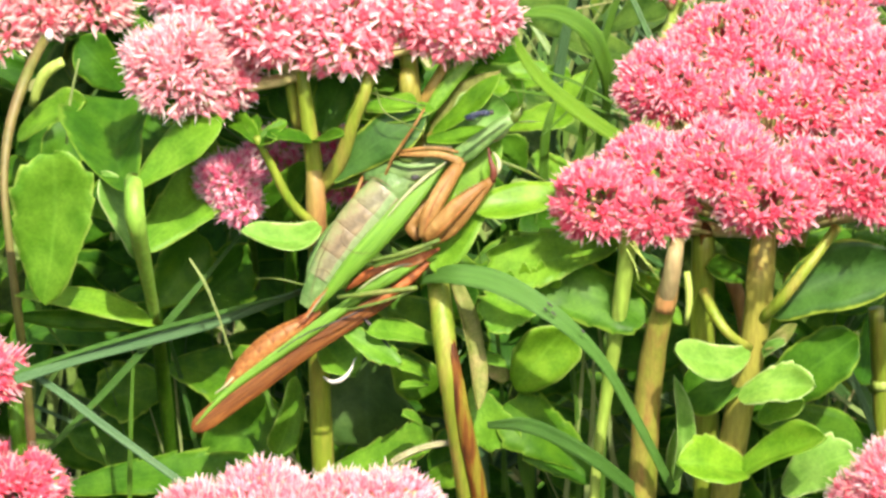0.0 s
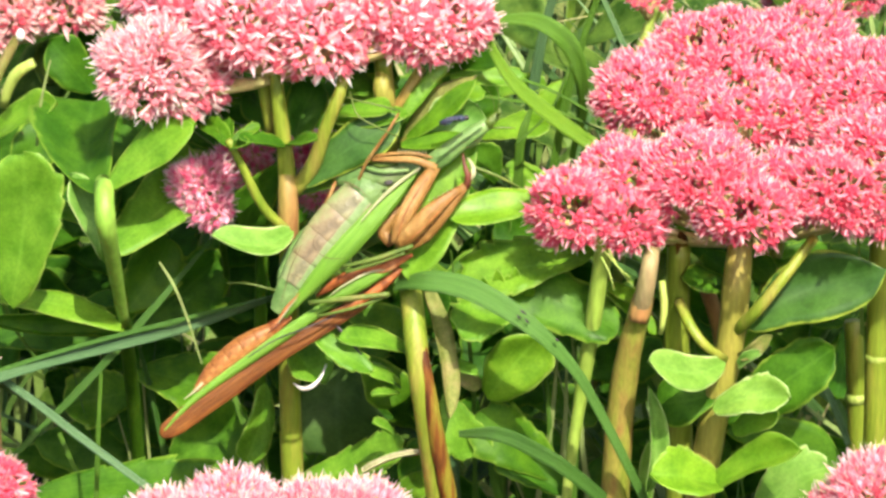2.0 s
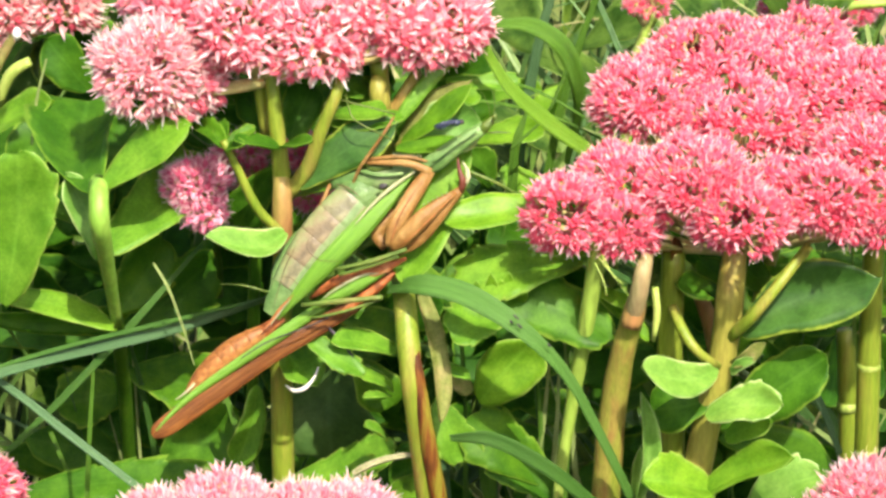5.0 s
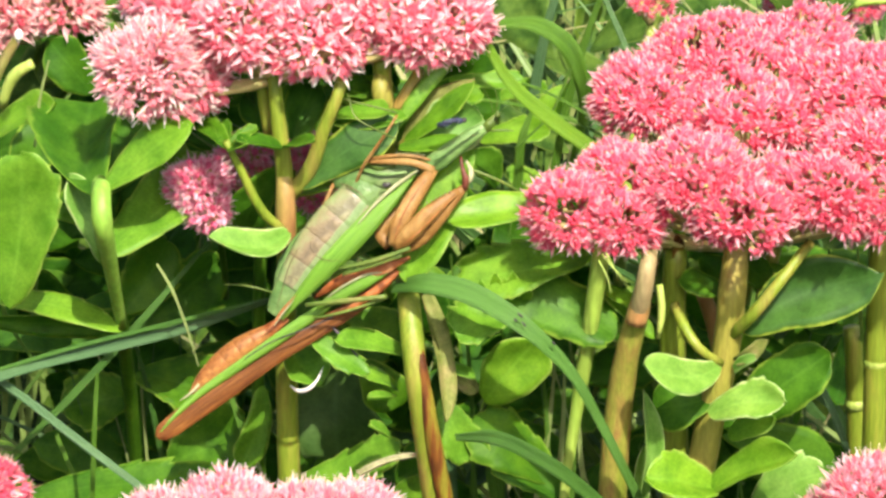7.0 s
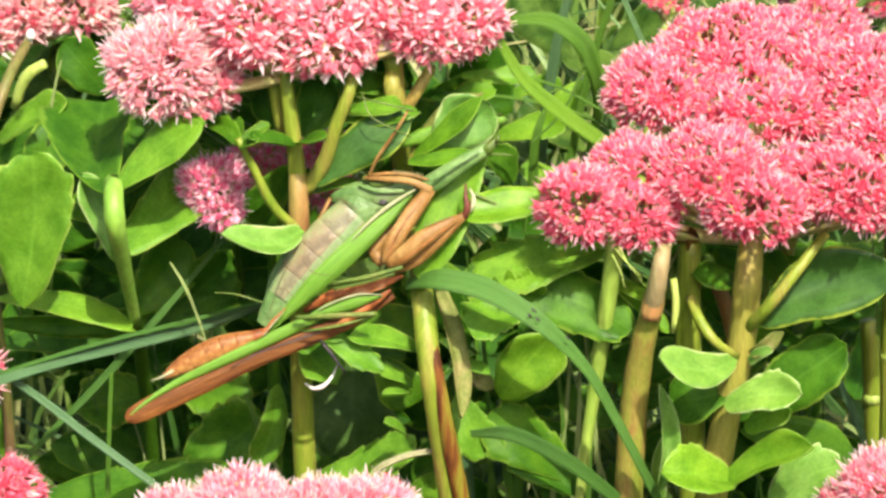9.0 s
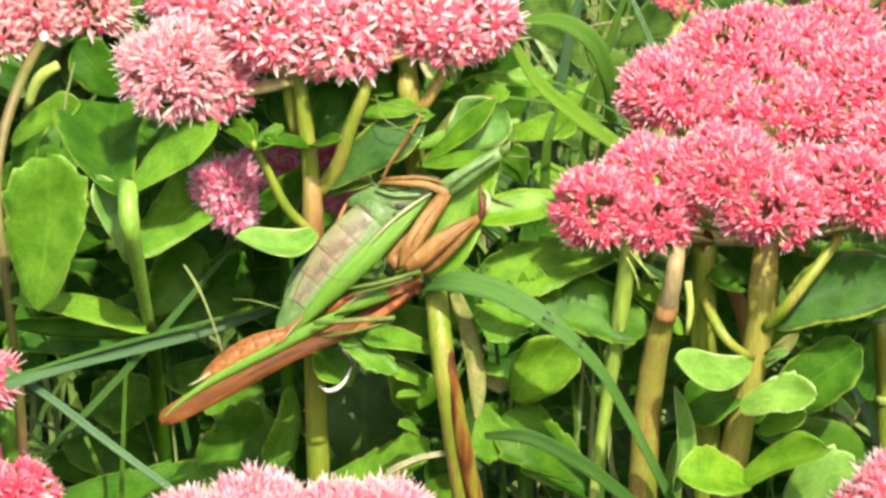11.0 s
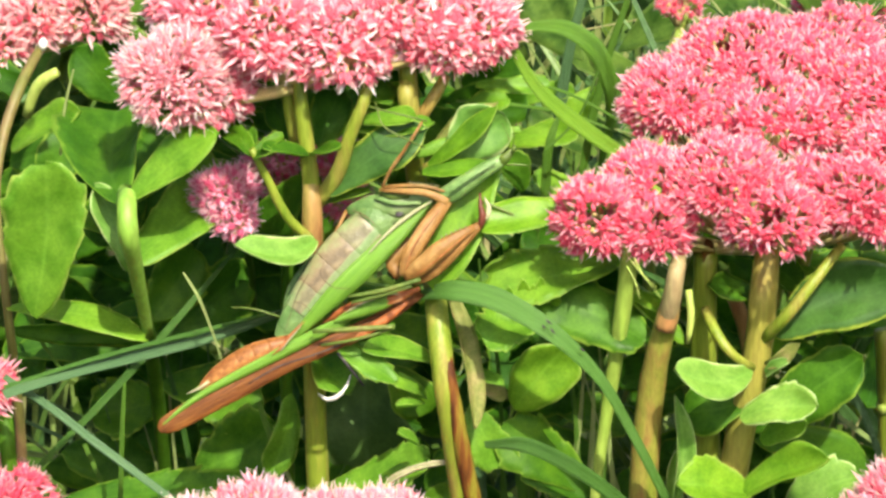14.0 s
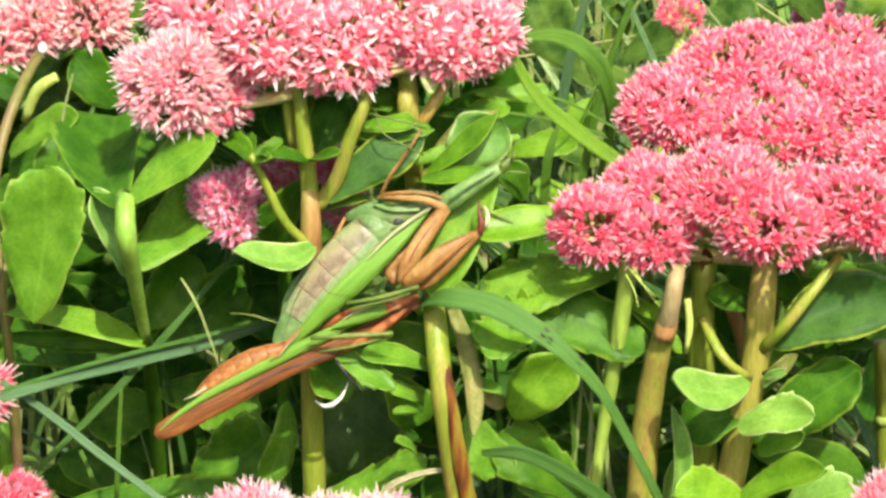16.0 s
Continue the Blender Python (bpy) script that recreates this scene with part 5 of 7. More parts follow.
def build_edge_sedums():
    """Heads and leaves cut by the border of the view."""
    a = root("sedum_plant", (-0.1120, 0.0350, -0.3000), "sedum with a pale salmon flower head and broad leaves", "flowering plant", "sedum plants")
    tube("stem", a, [(-0.1079, 0.0350, -0.3000), (-0.1067, 0.0200, -0.0660), (-0.1060, 0.0160, -0.0482), (-0.1059, 0.0120, -0.0308), (-0.1067, 0.0120, -0.0167), (-0.1077, 0.0140, -0.0036), (-0.1088, 0.0200, 0.0094), (-0.1079, 0.0280, 0.0191), (-0.1044, 0.0360, 0.0289), (-0.1011, 0.0500, 0.0342)], [0.0014, 0.0014, 0.0013, 0.0012, 0.0011, 0.001, 0.001, 0.0013, 0.0014, 0.0012], STEM_PINK, "pinkish brown stem", n=30)
    tube("branch", a, [(-0.1028, 0.0330, 0.0231), (-0.0985, 0.0310, 0.0320), (-0.0947, 0.0310, 0.0344)], [0.00115, 0.00153, 0.00115], STEM_PALE, "pale straw-coloured branch", n=8)
    flower_head(a, [((-0.1024, 0.0600, 0.0386), (0.00893, 0.00893, 0.00663)), ((-0.0902, 0.0600, 0.0400), (0.00842, 0.00842, 0.00765)), ((-0.1122, 0.0560, 0.0342), (0.00765, 0.00765, 0.00612)), ((-0.0993, 0.0750, 0.0414), (0.01658, 0.01148, 0.00765))],
                "white", 0.00421, 0.00306, (-0.0996, 0.0620, 0.0310), 31, "pale salmon-pink flower head", low=-0.5, limit=200)
    tube("bud", a, [(-0.0952, 0.0120, 0.0456), (-0.0951, 0.0110, 0.0469), (-0.0951, 0.0120, 0.0477)], [0.00064, 0.00115, 0.00064], IVORY_WHITE, "small white bud", n=6)
    leaf(a, (-0.0831, 0.0500, 0.0212), (-0.0916, 0.0460, 0.0346), 0.01122, LEAF_DARK_SHADED, face=(0.1, -0.85, 0.5))
    leaf(a, (-0.1063, 0.0300, 0.0158), (-0.0916, 0.0200, 0.0297), 0.00969, LEAF_LIGHT_LIT, face=(-0.2, -0.6, 0.78), cup=0.2)
    leaf(a, (-0.1030, 0.0450, -0.0005), (-0.0948, 0.0500, 0.0142), 0.01276, LEAF, face=(0.1, -0.9, 0.4))
    leaf(a, (-0.0980, -0.0060, -0.0118), (-0.0935, -0.0080, 0.0250), 0.01913, LEAF_LIGHT_LIT, face=(0.0, -0.78, 0.62), cup=0.12, teeth=0.8, bend=0.02, label="large sunlit leaf with a dark shadow band")
    leaf(a, (-0.0926, 0.0050, 0.0077), (-0.0738, 0.0000, 0.0052), 0.00638, LEAF_LIGHT_LIT, face=(0, -0.5, 0.85), cup=0.4)
    leaf(a, (-0.1056, 0.0080, -0.0148), (-0.0743, -0.0020, -0.0156), 0.00663, LEAF_LIGHT_LIT, face=(0.0, -0.5, 0.86), cup=0.1, teeth=0.5)
    leaf(a, (-0.1091, 0.0300, -0.0290), (-0.0662, 0.0260, -0.0289), 0.00714, LEAF_DARK_SHADED, face=(0.0, -0.97, -0.1), cup=0.1)
    leaf(a, (-0.1095, 0.0400, -0.0391), (-0.0845, 0.0360, -0.0360), 0.01148, LEAF_DARK_SHADED, face=(0, -0.7, 0.7))
    b = LOW_HEADS["pale"] = root("sedum_plant", (-0.0395, -0.0300, -0.3000), "low sedum with a pale pink flower head", "flowering plant", "sedum plants")
    tube("stem", b, [(-0.0397, -0.0300, -0.3000), (-0.0396, -0.0300, -0.0588)], [0.00255, 0.00204], STEM, n=6)
    flower_head(b, [((-0.0472, -0.0350, -0.0514), (0.01531, 0.01276, 0.00842)), ((-0.0298, -0.0350, -0.0526), (0.0150, 0.01276, 0.00816)), ((-0.0180, -0.0300, -0.0552), (0.0098, 0.01020, 0.0080)), ((-0.0615, -0.0350, -0.0535), (0.0105, 0.01020, 0.0078)), ((-0.0393, -0.0450, -0.0536), (0.02423, 0.01148, 0.01020))],
                "blush", 0.0037, 0.00262, (-0.0397, -0.0300, -0.0622), 35, "pale pink and white flower head", low=-0.2, limit=260)
    c = LOW_HEADS["pink"] = root("sedum_plant", (0.0977, -0.0300, -0.3000), "low sedum with a pink flower head", "flowering plant", "sedum plants")
    tube("stem", c, [(0.0956, -0.0300, -0.3000), (0.0979, -0.0300, -0.0588)], [0.00255, 0.00204], STEM, n=6)
    flower_head(c, [((0.0956, -0.0300, -0.0491), (0.01173, 0.01020, 0.00842)), ((0.0876, -0.0300, -0.0532), (0.00714, 0.00765, 0.00510)), ((0.1075, -0.0300, -0.0477), (0.01148, 0.01020, 0.00893))],
                "blush", 0.00421, 0.00281, (0.0979, -0.0300, -0.0588), 37, "pale pink flower head", low=-0.2, limit=200)
    d = root("sedum_plant", (-0.1043, -0.0100, -0.3000), "low sedum with deep pink flower heads", "flowering plant", "sedum plants")
    tube("stem", d, [(-0.1047, -0.0100, -0.3000), (-0.1045, -0.0100, -0.0681), (-0.1054, -0.0100, -0.0343)], [0.00255, 0.00230, 0.00179], STEM_SHADED, n=8)
    flower_head(d, [((-0.1069, -0.0120, -0.0550), (0.00969, 0.00969, 0.00842)), ((-0.1093, -0.0120, -0.0672), (0.01403, 0.01020, 0.00765))], "pink", 0.00395, 0.00293, (-0.1070, -0.0100, -0.0667), 39, "deep pink flower head", low=-0.5, limit=120)
    flower_head(d, [((-0.1153, -0.0080, -0.0274), (0.01097, 0.01020, 0.00816))], "pink", 0.00395, 0.00293, (-0.1096, -0.0080, -0.0352), 40, "deep pink flower head", low=-0.6, limit=100)
    leaf(d, (-0.0979, 0.0040, -0.0629), (-0.0533, 0.0000, -0.0561), 0.01212, LEAF_DARK_SHADED, face=(0.0, -0.62, 0.78), teeth=1.6, cup=0.1, bend=0.02, label="broad toothed green leaf")
    leaf(d, (-0.0957, 0.0060, -0.0640), (-0.0701, 0.0000, -0.0641), 0.01148, LEAF, face=(0.0, -0.6, 0.8), teeth=1)
    e = root("sedum_plant", (0.1068, 0.1200, -0.3000), "distant sedum with dark red buds", "flowering plant", "sedum plants")
    tube("stem", e, [(0.1068, 0.1200, -0.3000), (0.1000, 0.1200, 0.0155), (0.1041, 0.1200, 0.0223), (0.1171, 0.1200, 0.0245)], [0.00128, 0.00115, 0.00115, 0.00102], STEM_PALE, n=14)
    tube("stem", e, [(0.0955, 0.1200, 0.0185), (0.1012, 0.1200, 0.0238), (0.1068, 0.1200, 0.0275)], [0.00102, 0.00102, 0.00102], STEM_RED, n=6)
    tube("stem", e, [(0.0555, 0.1100, -0.3000), (0.0489, 0.1100, -0.0089), (0.0527, 0.1100, 0.0184), (0.0582, 0.1100, 0.0288)], [0.00179, 0.00166, 0.00140, 0.00128], STEM_PALE, n=14)
    flower_head(e, [((0.0910, 0.1200, 0.0233), (0.00765, 0.00638, 0.00357)), ((0.1085, 0.1250, 0.0201), (0.00638, 0.00638, 0.00255))], "shade", 0.00191, 0.00204, (0.0941, 0.1200, 0.0185), 41, "dark red flower buds", low=-0.6, limit=120)
    flower_head(e, [((0.0526, 0.1100, 0.0266), (0.00510, 0.00510, 0.00332))], "pink", 0.00191, 0.00230, (0.0527, 0.1100, 0.0214), 42, low=-0.6, limit=60)


# ---- grass among the plants ----
def build_grass():
    blue = "blue-green grass blade lying across the plants"
    grass([(-0.1022, -0.0300, -0.0207), (-0.0907, -0.0220, -0.0197), (-0.0766, -0.0120, -0.0196), (-0.0585, 0.0000, -0.0191), (-0.0386, 0.0060, -0.0140)], [0.0024, 0.0027, 0.0027, 0.0024, 0.0020], GRASS_BLUE, (0.1, -0.55, 0.83), blue, fold=0.3, face_end=(0.2, -0.75, -0.6))
    grass([(-0.1024, -0.0280, -0.0197), (-0.0847, -0.0180, -0.0175), (-0.0620, -0.0030, -0.0169), (-0.0394, 0.0060, -0.0143)], [0.00089, 0.00102, 0.00102, 0.00064], GRASS_DEEP_SHADED, (0.1, -0.7, 0.7))
    grass([(-0.1029, -0.0240, -0.0189), (-0.0932, -0.0240, -0.0263), (-0.0821, -0.0260, -0.0350), (-0.0646, -0.0300, -0.0476)], [0.0014, 0.0019, 0.0020, 0.0016], GRASS_BLUE, (0.4, -0.7, 0.6), blue, fold=0.5)
    grass([(-0.1005, 0.0000, -0.0518), (-0.0853, 0.0040, -0.0372), (-0.0697, 0.0100, -0.0214), (-0.0543, 0.0200, -0.0056)], [0.0014, 0.0018, 0.0018, 0.0008], GRASS_DEEP_SHADED, (0.3, -0.8, 0.5))
    grass([(-0.0792, -0.0200, -0.3000), (-0.0791, -0.0200, -0.0525), (-0.0780, -0.0200, -0.0356), (-0.0769, -0.0200, -0.0223)], [0.00115, 0.00115, 0.00102, 0.00077], GRASS, (0.3, -1, 0.2), "short upright cut grass stalk")
    grass([(-0.0551, -0.0100, -0.0245), (-0.0582, -0.0100, -0.0129), (-0.0611, -0.0100, -0.0048), (-0.0640, -0.0080, -0.0006)], [0.00026, 0.00051, 0.00064, 0.00038], GRASS_PALE, label="thin dry grass stalk")
    grass([(-0.0937, 0.0200, 0.0177), (-0.0922, 0.0200, 0.0286), (-0.0897, 0.0200, 0.0383)], [0.00051, 0.00064, 0.00038], GRASS_PALE, label="thin pale upright grass stalk")
    grass([(-0.0963, 0.0200, -0.0240), (-0.0947, 0.0200, -0.0155), (-0.0950, 0.0220, -0.0079)], [0.00064, 0.00077, 0.00038], GRASS)
    grass([(-0.1058, 0.0300, -0.0165), (-0.1031, 0.0300, -0.0293), (-0.0975, 0.0300, -0.0394)], [0.00077, 0.00102, 0.00064], GRASS)
    # broad arching blade in front of the stems
    broad = grass([(-0.0112, -0.0120, -0.0050), (-0.0044, -0.0200, -0.0009), (0.0045, -0.0240, -0.0011), (0.0135, -0.0260, -0.0054), (0.0214, -0.0280, -0.0111), (0.0284, -0.0280, -0.0192), (0.0342, -0.0260, -0.0303), (0.0394, -0.0240, -0.0415), (0.0449, -0.0200, -0.0544)], [0.0024, 0.0048, 0.0054, 0.0048, 0.0036, 0.0026, 0.0024, 0.0024, 0.0024], GRASS_BROAD, (0.0, -0.75, 0.65), "broad arching green blade of grass", fold=0.2, n=34, face_end=(0.8, -0.6, -0.1))
    for p, q in (((0.0162, -0.0285, -0.0045), (0.0175, -0.0285, -0.0056)), ((0.0172, -0.0285, -0.0066), (0.0182, -0.0285, -0.0077)), ((0.0155, -0.0280, -0.0060), (0.0162, -0.0280, -0.0067)), ((0.0238, -0.0295, -0.0108), (0.0246, -0.0295, -0.0116))):
        tube("spot", broad, [p, Vector(p).lerp(Vector(q), 0.5), q], [0.00013, 0.00033, 0.00013], DARK, n=5, sides=6)
    grass([(0.0028, -0.0200, -0.0376), (0.0108, -0.0220, -0.0367), (0.0222, -0.0200, -0.0431), (0.0379, -0.0160, -0.0575)], [0.00153, 0.00332, 0.00357, 0.00281], GRASS_DEEP_SHADED, (0.4, -0.9, 0.1))
    grass([(0.0021, 0.0080, -0.0678), (0.0017, 0.0080, -0.0562), (0.0029, 0.0100, -0.0456)], [0.00306, 0.00306, 0.00128], GRASS_BLUE, (0.4, -0.9, 0.3))
    grass([(0.0070, 0.0300, -0.0778), (0.0073, 0.0300, -0.0599), (0.0062, 0.0300, -0.0394), (0.0041, 0.0300, -0.0165)], [0.00102, 0.00102, 0.00102, 0.00051], GRASS)
    grass([(0.0126, 0.0000, -0.0641), (0.0110, 0.0000, -0.0555), (0.0113, 0.0040, -0.0459)], [0.00179, 0.00230, 0.00077], GRASS)
    grass([(0.0275, 0.0000, -0.3000), (0.0263, 0.0000, -0.0611), (0.0276, 0.0000, -0.0441), (0.0278, 0.0000, -0.0272)], [0.00128, 0.00128, 0.00115, 0.00038], GRASS_PALE)
    grass([(0.0312, 0.0000, -0.3000), (0.0299, 0.0000, -0.0611), (0.0303, 0.0000, -0.0441), (0.0297, 0.0000, -0.0216)], [0.00128, 0.00128, 0.00115, 0.00038], GRASS)
    grass([(0.0227, 0.0000, -0.3000), (0.0217, 0.0000, -0.0611), (0.0243, 0.0000, -0.0441), (0.0258, 0.0000, -0.0244)], [0.00128, 0.00128, 0.00115, 0.00038], GRASS_PALE)
    grass([(0.0255, 0.0000, -0.3000), (0.0243, 0.0000, -0.0611), (0.0240, 0.0000, -0.0441), (0.0227, 0.0000, -0.0272)], [0.00128, 0.00128, 0.00115, 0.00038], GRASS)
    grass([(0.0344, 0.0000, -0.3000), (0.0328, 0.0000, -0.0611), (0.0312, 0.0000, -0.0441), (0.0283, 0.0000, -0.0161)], [0.00128, 0.00128, 0.00115, 0.00038], GRASS_PALE)
    # tall grass behind
    grass([(0.0138, 0.0700, 0.0326), (0.0227, 0.0700, 0.0321), (0.0303, 0.0700, 0.0269), (0.0342, 0.0700, 0.0172), (0.0324, 0.0800, -0.0065)], [0.00230, 0.00434, 0.00485, 0.00383, 0.00179], GRASS, (-0.3, -0.7, 0.65), "arching bright green grass blade", fold=0.3)
    grass([(0.0091, 0.0120, 0.0457), (0.0154, 0.0100, 0.0357), (0.0224, 0.0100, 0.0290), (0.0375, 0.0140, 0.0163)], [0.0018, 0.0030, 0.0038, 0.0036], GRASS_BRIGHT, (0.0, -0.75, 0.65), "thick bright green leaf of grass", fold=0.3)
    grass([(0.0224, 0.0900, -0.3000), (0.0228, 0.0900, 0.0095), (0.0254, 0.0900, 0.0242), (0.0288, 0.0900, 0.0373)], [0.00306, 0.00306, 0.00255, 0.00204], GRASS_BLUE, (0.4, -0.9, 0.3))
    grass([(0.0308, 0.0850, -0.3000), (0.0304, 0.0850, 0.0052), (0.0344, 0.0850, 0.0213), (0.0395, 0.0850, 0.0372)], [0.00230, 0.00230, 0.00204, 0.00153], GRASS, (0.4, -0.9, 0.3))
    grass([(0.0195, 0.0600, -0.3000), (0.0180, 0.0600, -0.0056), (0.0193, 0.0600, 0.0074), (0.0213, 0.0620, 0.0125)], [0.00255, 0.00281, 0.00230, 0.00102], GRASS, (0.5, -0.9, 0.2))
    grass([(-0.0830, 0.0600, 0.0330), (-0.0801, 0.0600, 0.0386), (-0.0730, 0.0600, 0.0497)], [0.00255, 0.00306, 0.00230], GRASS, (-0.4, -0.8, 0.4))
    grass([(-0.0752, 0.0700, 0.0301), (-0.0712, 0.0700, 0.0386), (-0.0700, 0.0700, 0.0442)], [0.00204, 0.00179, 0.00128], GRASS)
    grass([(-0.0032, 0.0400, 0.0237), (0.0101, 0.0400, 0.0226), (0.0234, 0.0400, 0.0201), (0.0410, 0.0440, 0.0112)], [0.00064, 0.00077, 0.00077, 0.00051], GRASS)
    grass([(0.0158, 0.0600, 0.0217), (0.0239, 0.0600, 0.0188), (0.0377, 0.0600, 0.0110)], [0.00064, 0.00077, 0.00051], GRASS)
    grass([(0.0303, 0.0500, 0.0276), (0.0257, 0.0500, 0.0163), (0.0170, 0.0500, 0.0071)], [0.00064, 0.00064, 0.00051], GRASS)
    grass([(0.0872, 0.0200, -0.0383), (0.0916, 0.0200, -0.0469), (0.0961, 0.0200, -0.0585)], [0.00128, 0.00179, 0.00153], GRASS_BLUE)
    grass([(-0.0492, 0.0200, -0.0458), (-0.0465, 0.0160, -0.0532), (-0.0417, 0.0100, -0.0614)], [0.00064, 0.00089, 0.00077], GRASS_PALE)
    grass([(-0.0497, 0.0140, -0.0415), (-0.0475, 0.0120, -0.0479), (-0.0441, 0.0080, -0.0576)], [0.00102, 0.00153, 0.00128], GRASS)
    grass([(-0.0678, 0.0400, -0.3000), (-0.0688, 0.0400, -0.0672), (-0.0715, 0.0400, -0.0508), (-0.0759, 0.0400, -0.0318)], [0.00153, 0.00153, 0.00128, 0.00051], GRASS_DEEP_SHADED)
    grass([(-0.0916, 0.0200, -0.0542), (-0.0883, 0.0180, -0.0620), (-0.0845, 0.0160, -0.0714)], [0.00102, 0.00115, 0.00102], GRASS)
    # Two blades in four take the darker grass that stands for shade.
    rnd = random.Random(12)
    for x0, x1, k in ((-0.1, -0.03, 12), (0.0, 0.1, 14)):
        for i in range(k):
            p = Vector((rnd.uniform(x0, x1), rnd.uniform(0.03, 0.07), GROUND_Z))
            lean = Vector((rnd.gauss(0, 0.035), rnd.gauss(0, 0.01), 0))
            h = rnd.uniform(0.22, 0.29)
            w = rnd.uniform(0.0007, 0.0016)
            grass([p, p + lean * 0.3 + Vector((0, 0, h * 0.6)), p + lean + Vector((0, 0, h))], [w, w, w * 0.2], (GRASS, GRASS_DEEP_SHADED, GRASS_DEEP_SHADED, GRASS_PALE)[i % 4], (rnd.uniform(-0.5, 0.5), -0.9, 0.3), "thin upright grass blade in shade", n=12)


build_middle_sedum()
build_second_sedum()
SPRIG = build_sprig()
LARGE = build_large_sedum()
build_side_shoots()
build_left_sedum()
build_edge_sedums()
build_grass()


# ---- praying mantis ----
MANTIS_POSE = pose(-0.0131, -0.0046, 0.0165, 70, 0, 0)


def limb(name, parent, pts, radii, mat, label="", origin=None, flat=0.8, **kw):
    """Tapered body part in its parent's space, turning about its first point."""
    o = Vector(origin or pts[0])
    kw.setdefault("n", 12)
    v, f, u = tube_data([Vector(p) - o for p in pts], radii, side_dir=(0.05, 0.04, 1), flat=flat, **kw)
    ob = new(name, mesh_of(name, v, f, mat, u))
    ob.parent = parent
    ob.matrix_basis = Matrix.Translation(o - held_at(parent))
    if label:
        tagged(ob, label)
    return ob


def held_at(ob):
    """Where a body part's own origin lies in the mantis's space."""
    return Vector((0, 0, 0)) if ob.parent is None else held_at(ob.parent) + ob.matrix_basis.translation


def shell(name, parent, a, b, ra, rb, mat, thick, label="", step=(1.0, 1.012)):
    """One overlapping body ring between two points, flared at its rear rim."""
    a, b = Vector(a), Vector(b)
    d = (b - a).normalized()
    v, f, u = tube_data([Vector((0, 0, 0)), (b - a) * 0.12, (b - a) * 0.55, (b - a) * 0.93, (b - a) * 1.07],
                        [ra * 0.95, (ra * 0.88 + rb * 0.12) * 0.995 * step[0], (ra + rb) / 2 * step[1], rb * 0.995 * step[1], rb * 0.955], side_dir=(0, 0, 1), flat=thick, n=10, sides=16)
    ob = new(name, mesh_of(name, v, f, mat, u))
    ob.parent = parent
    ob.matrix_basis = Matrix.Translation(a - held_at(parent))
    if label:
        tagged(ob, label)
    return ob


def strip(name, parent, pts, widths, mat, label="", thick=0.0004, arch=0.2, n=24, origin=None):
    """Leathery wing strip, arched across, facing out of the mantis's plane."""
    o = Vector(origin or pts[0])
    v, f, u = blade_data([Vector(p) - o for p in pts], widths, (0.15, -0.1, 1), n=n, fold=-arch, thick=thick)
    ob = new(name, mesh_of(name, v, f, mat, u))
    ob.parent = parent
    ob.matrix_basis = Matrix.Translation(o - held_at(parent))
    if label:
        tagged(ob, label)
    return ob


def spines(parent, a, b, side, count, length, mat):
    """Row of short spines along a limb."""
    a, b, side = Vector(a), Vector(b), Vector(side).normalized()
    for i in range(count):
        p = a.lerp(b, (i + 0.5) / count)
        limb("spine", parent, [p, p + side * length + (b - a).normalized() * length * 0.3], [0.00022, 0.00004], mat, flat=1, n=3, sides=5)


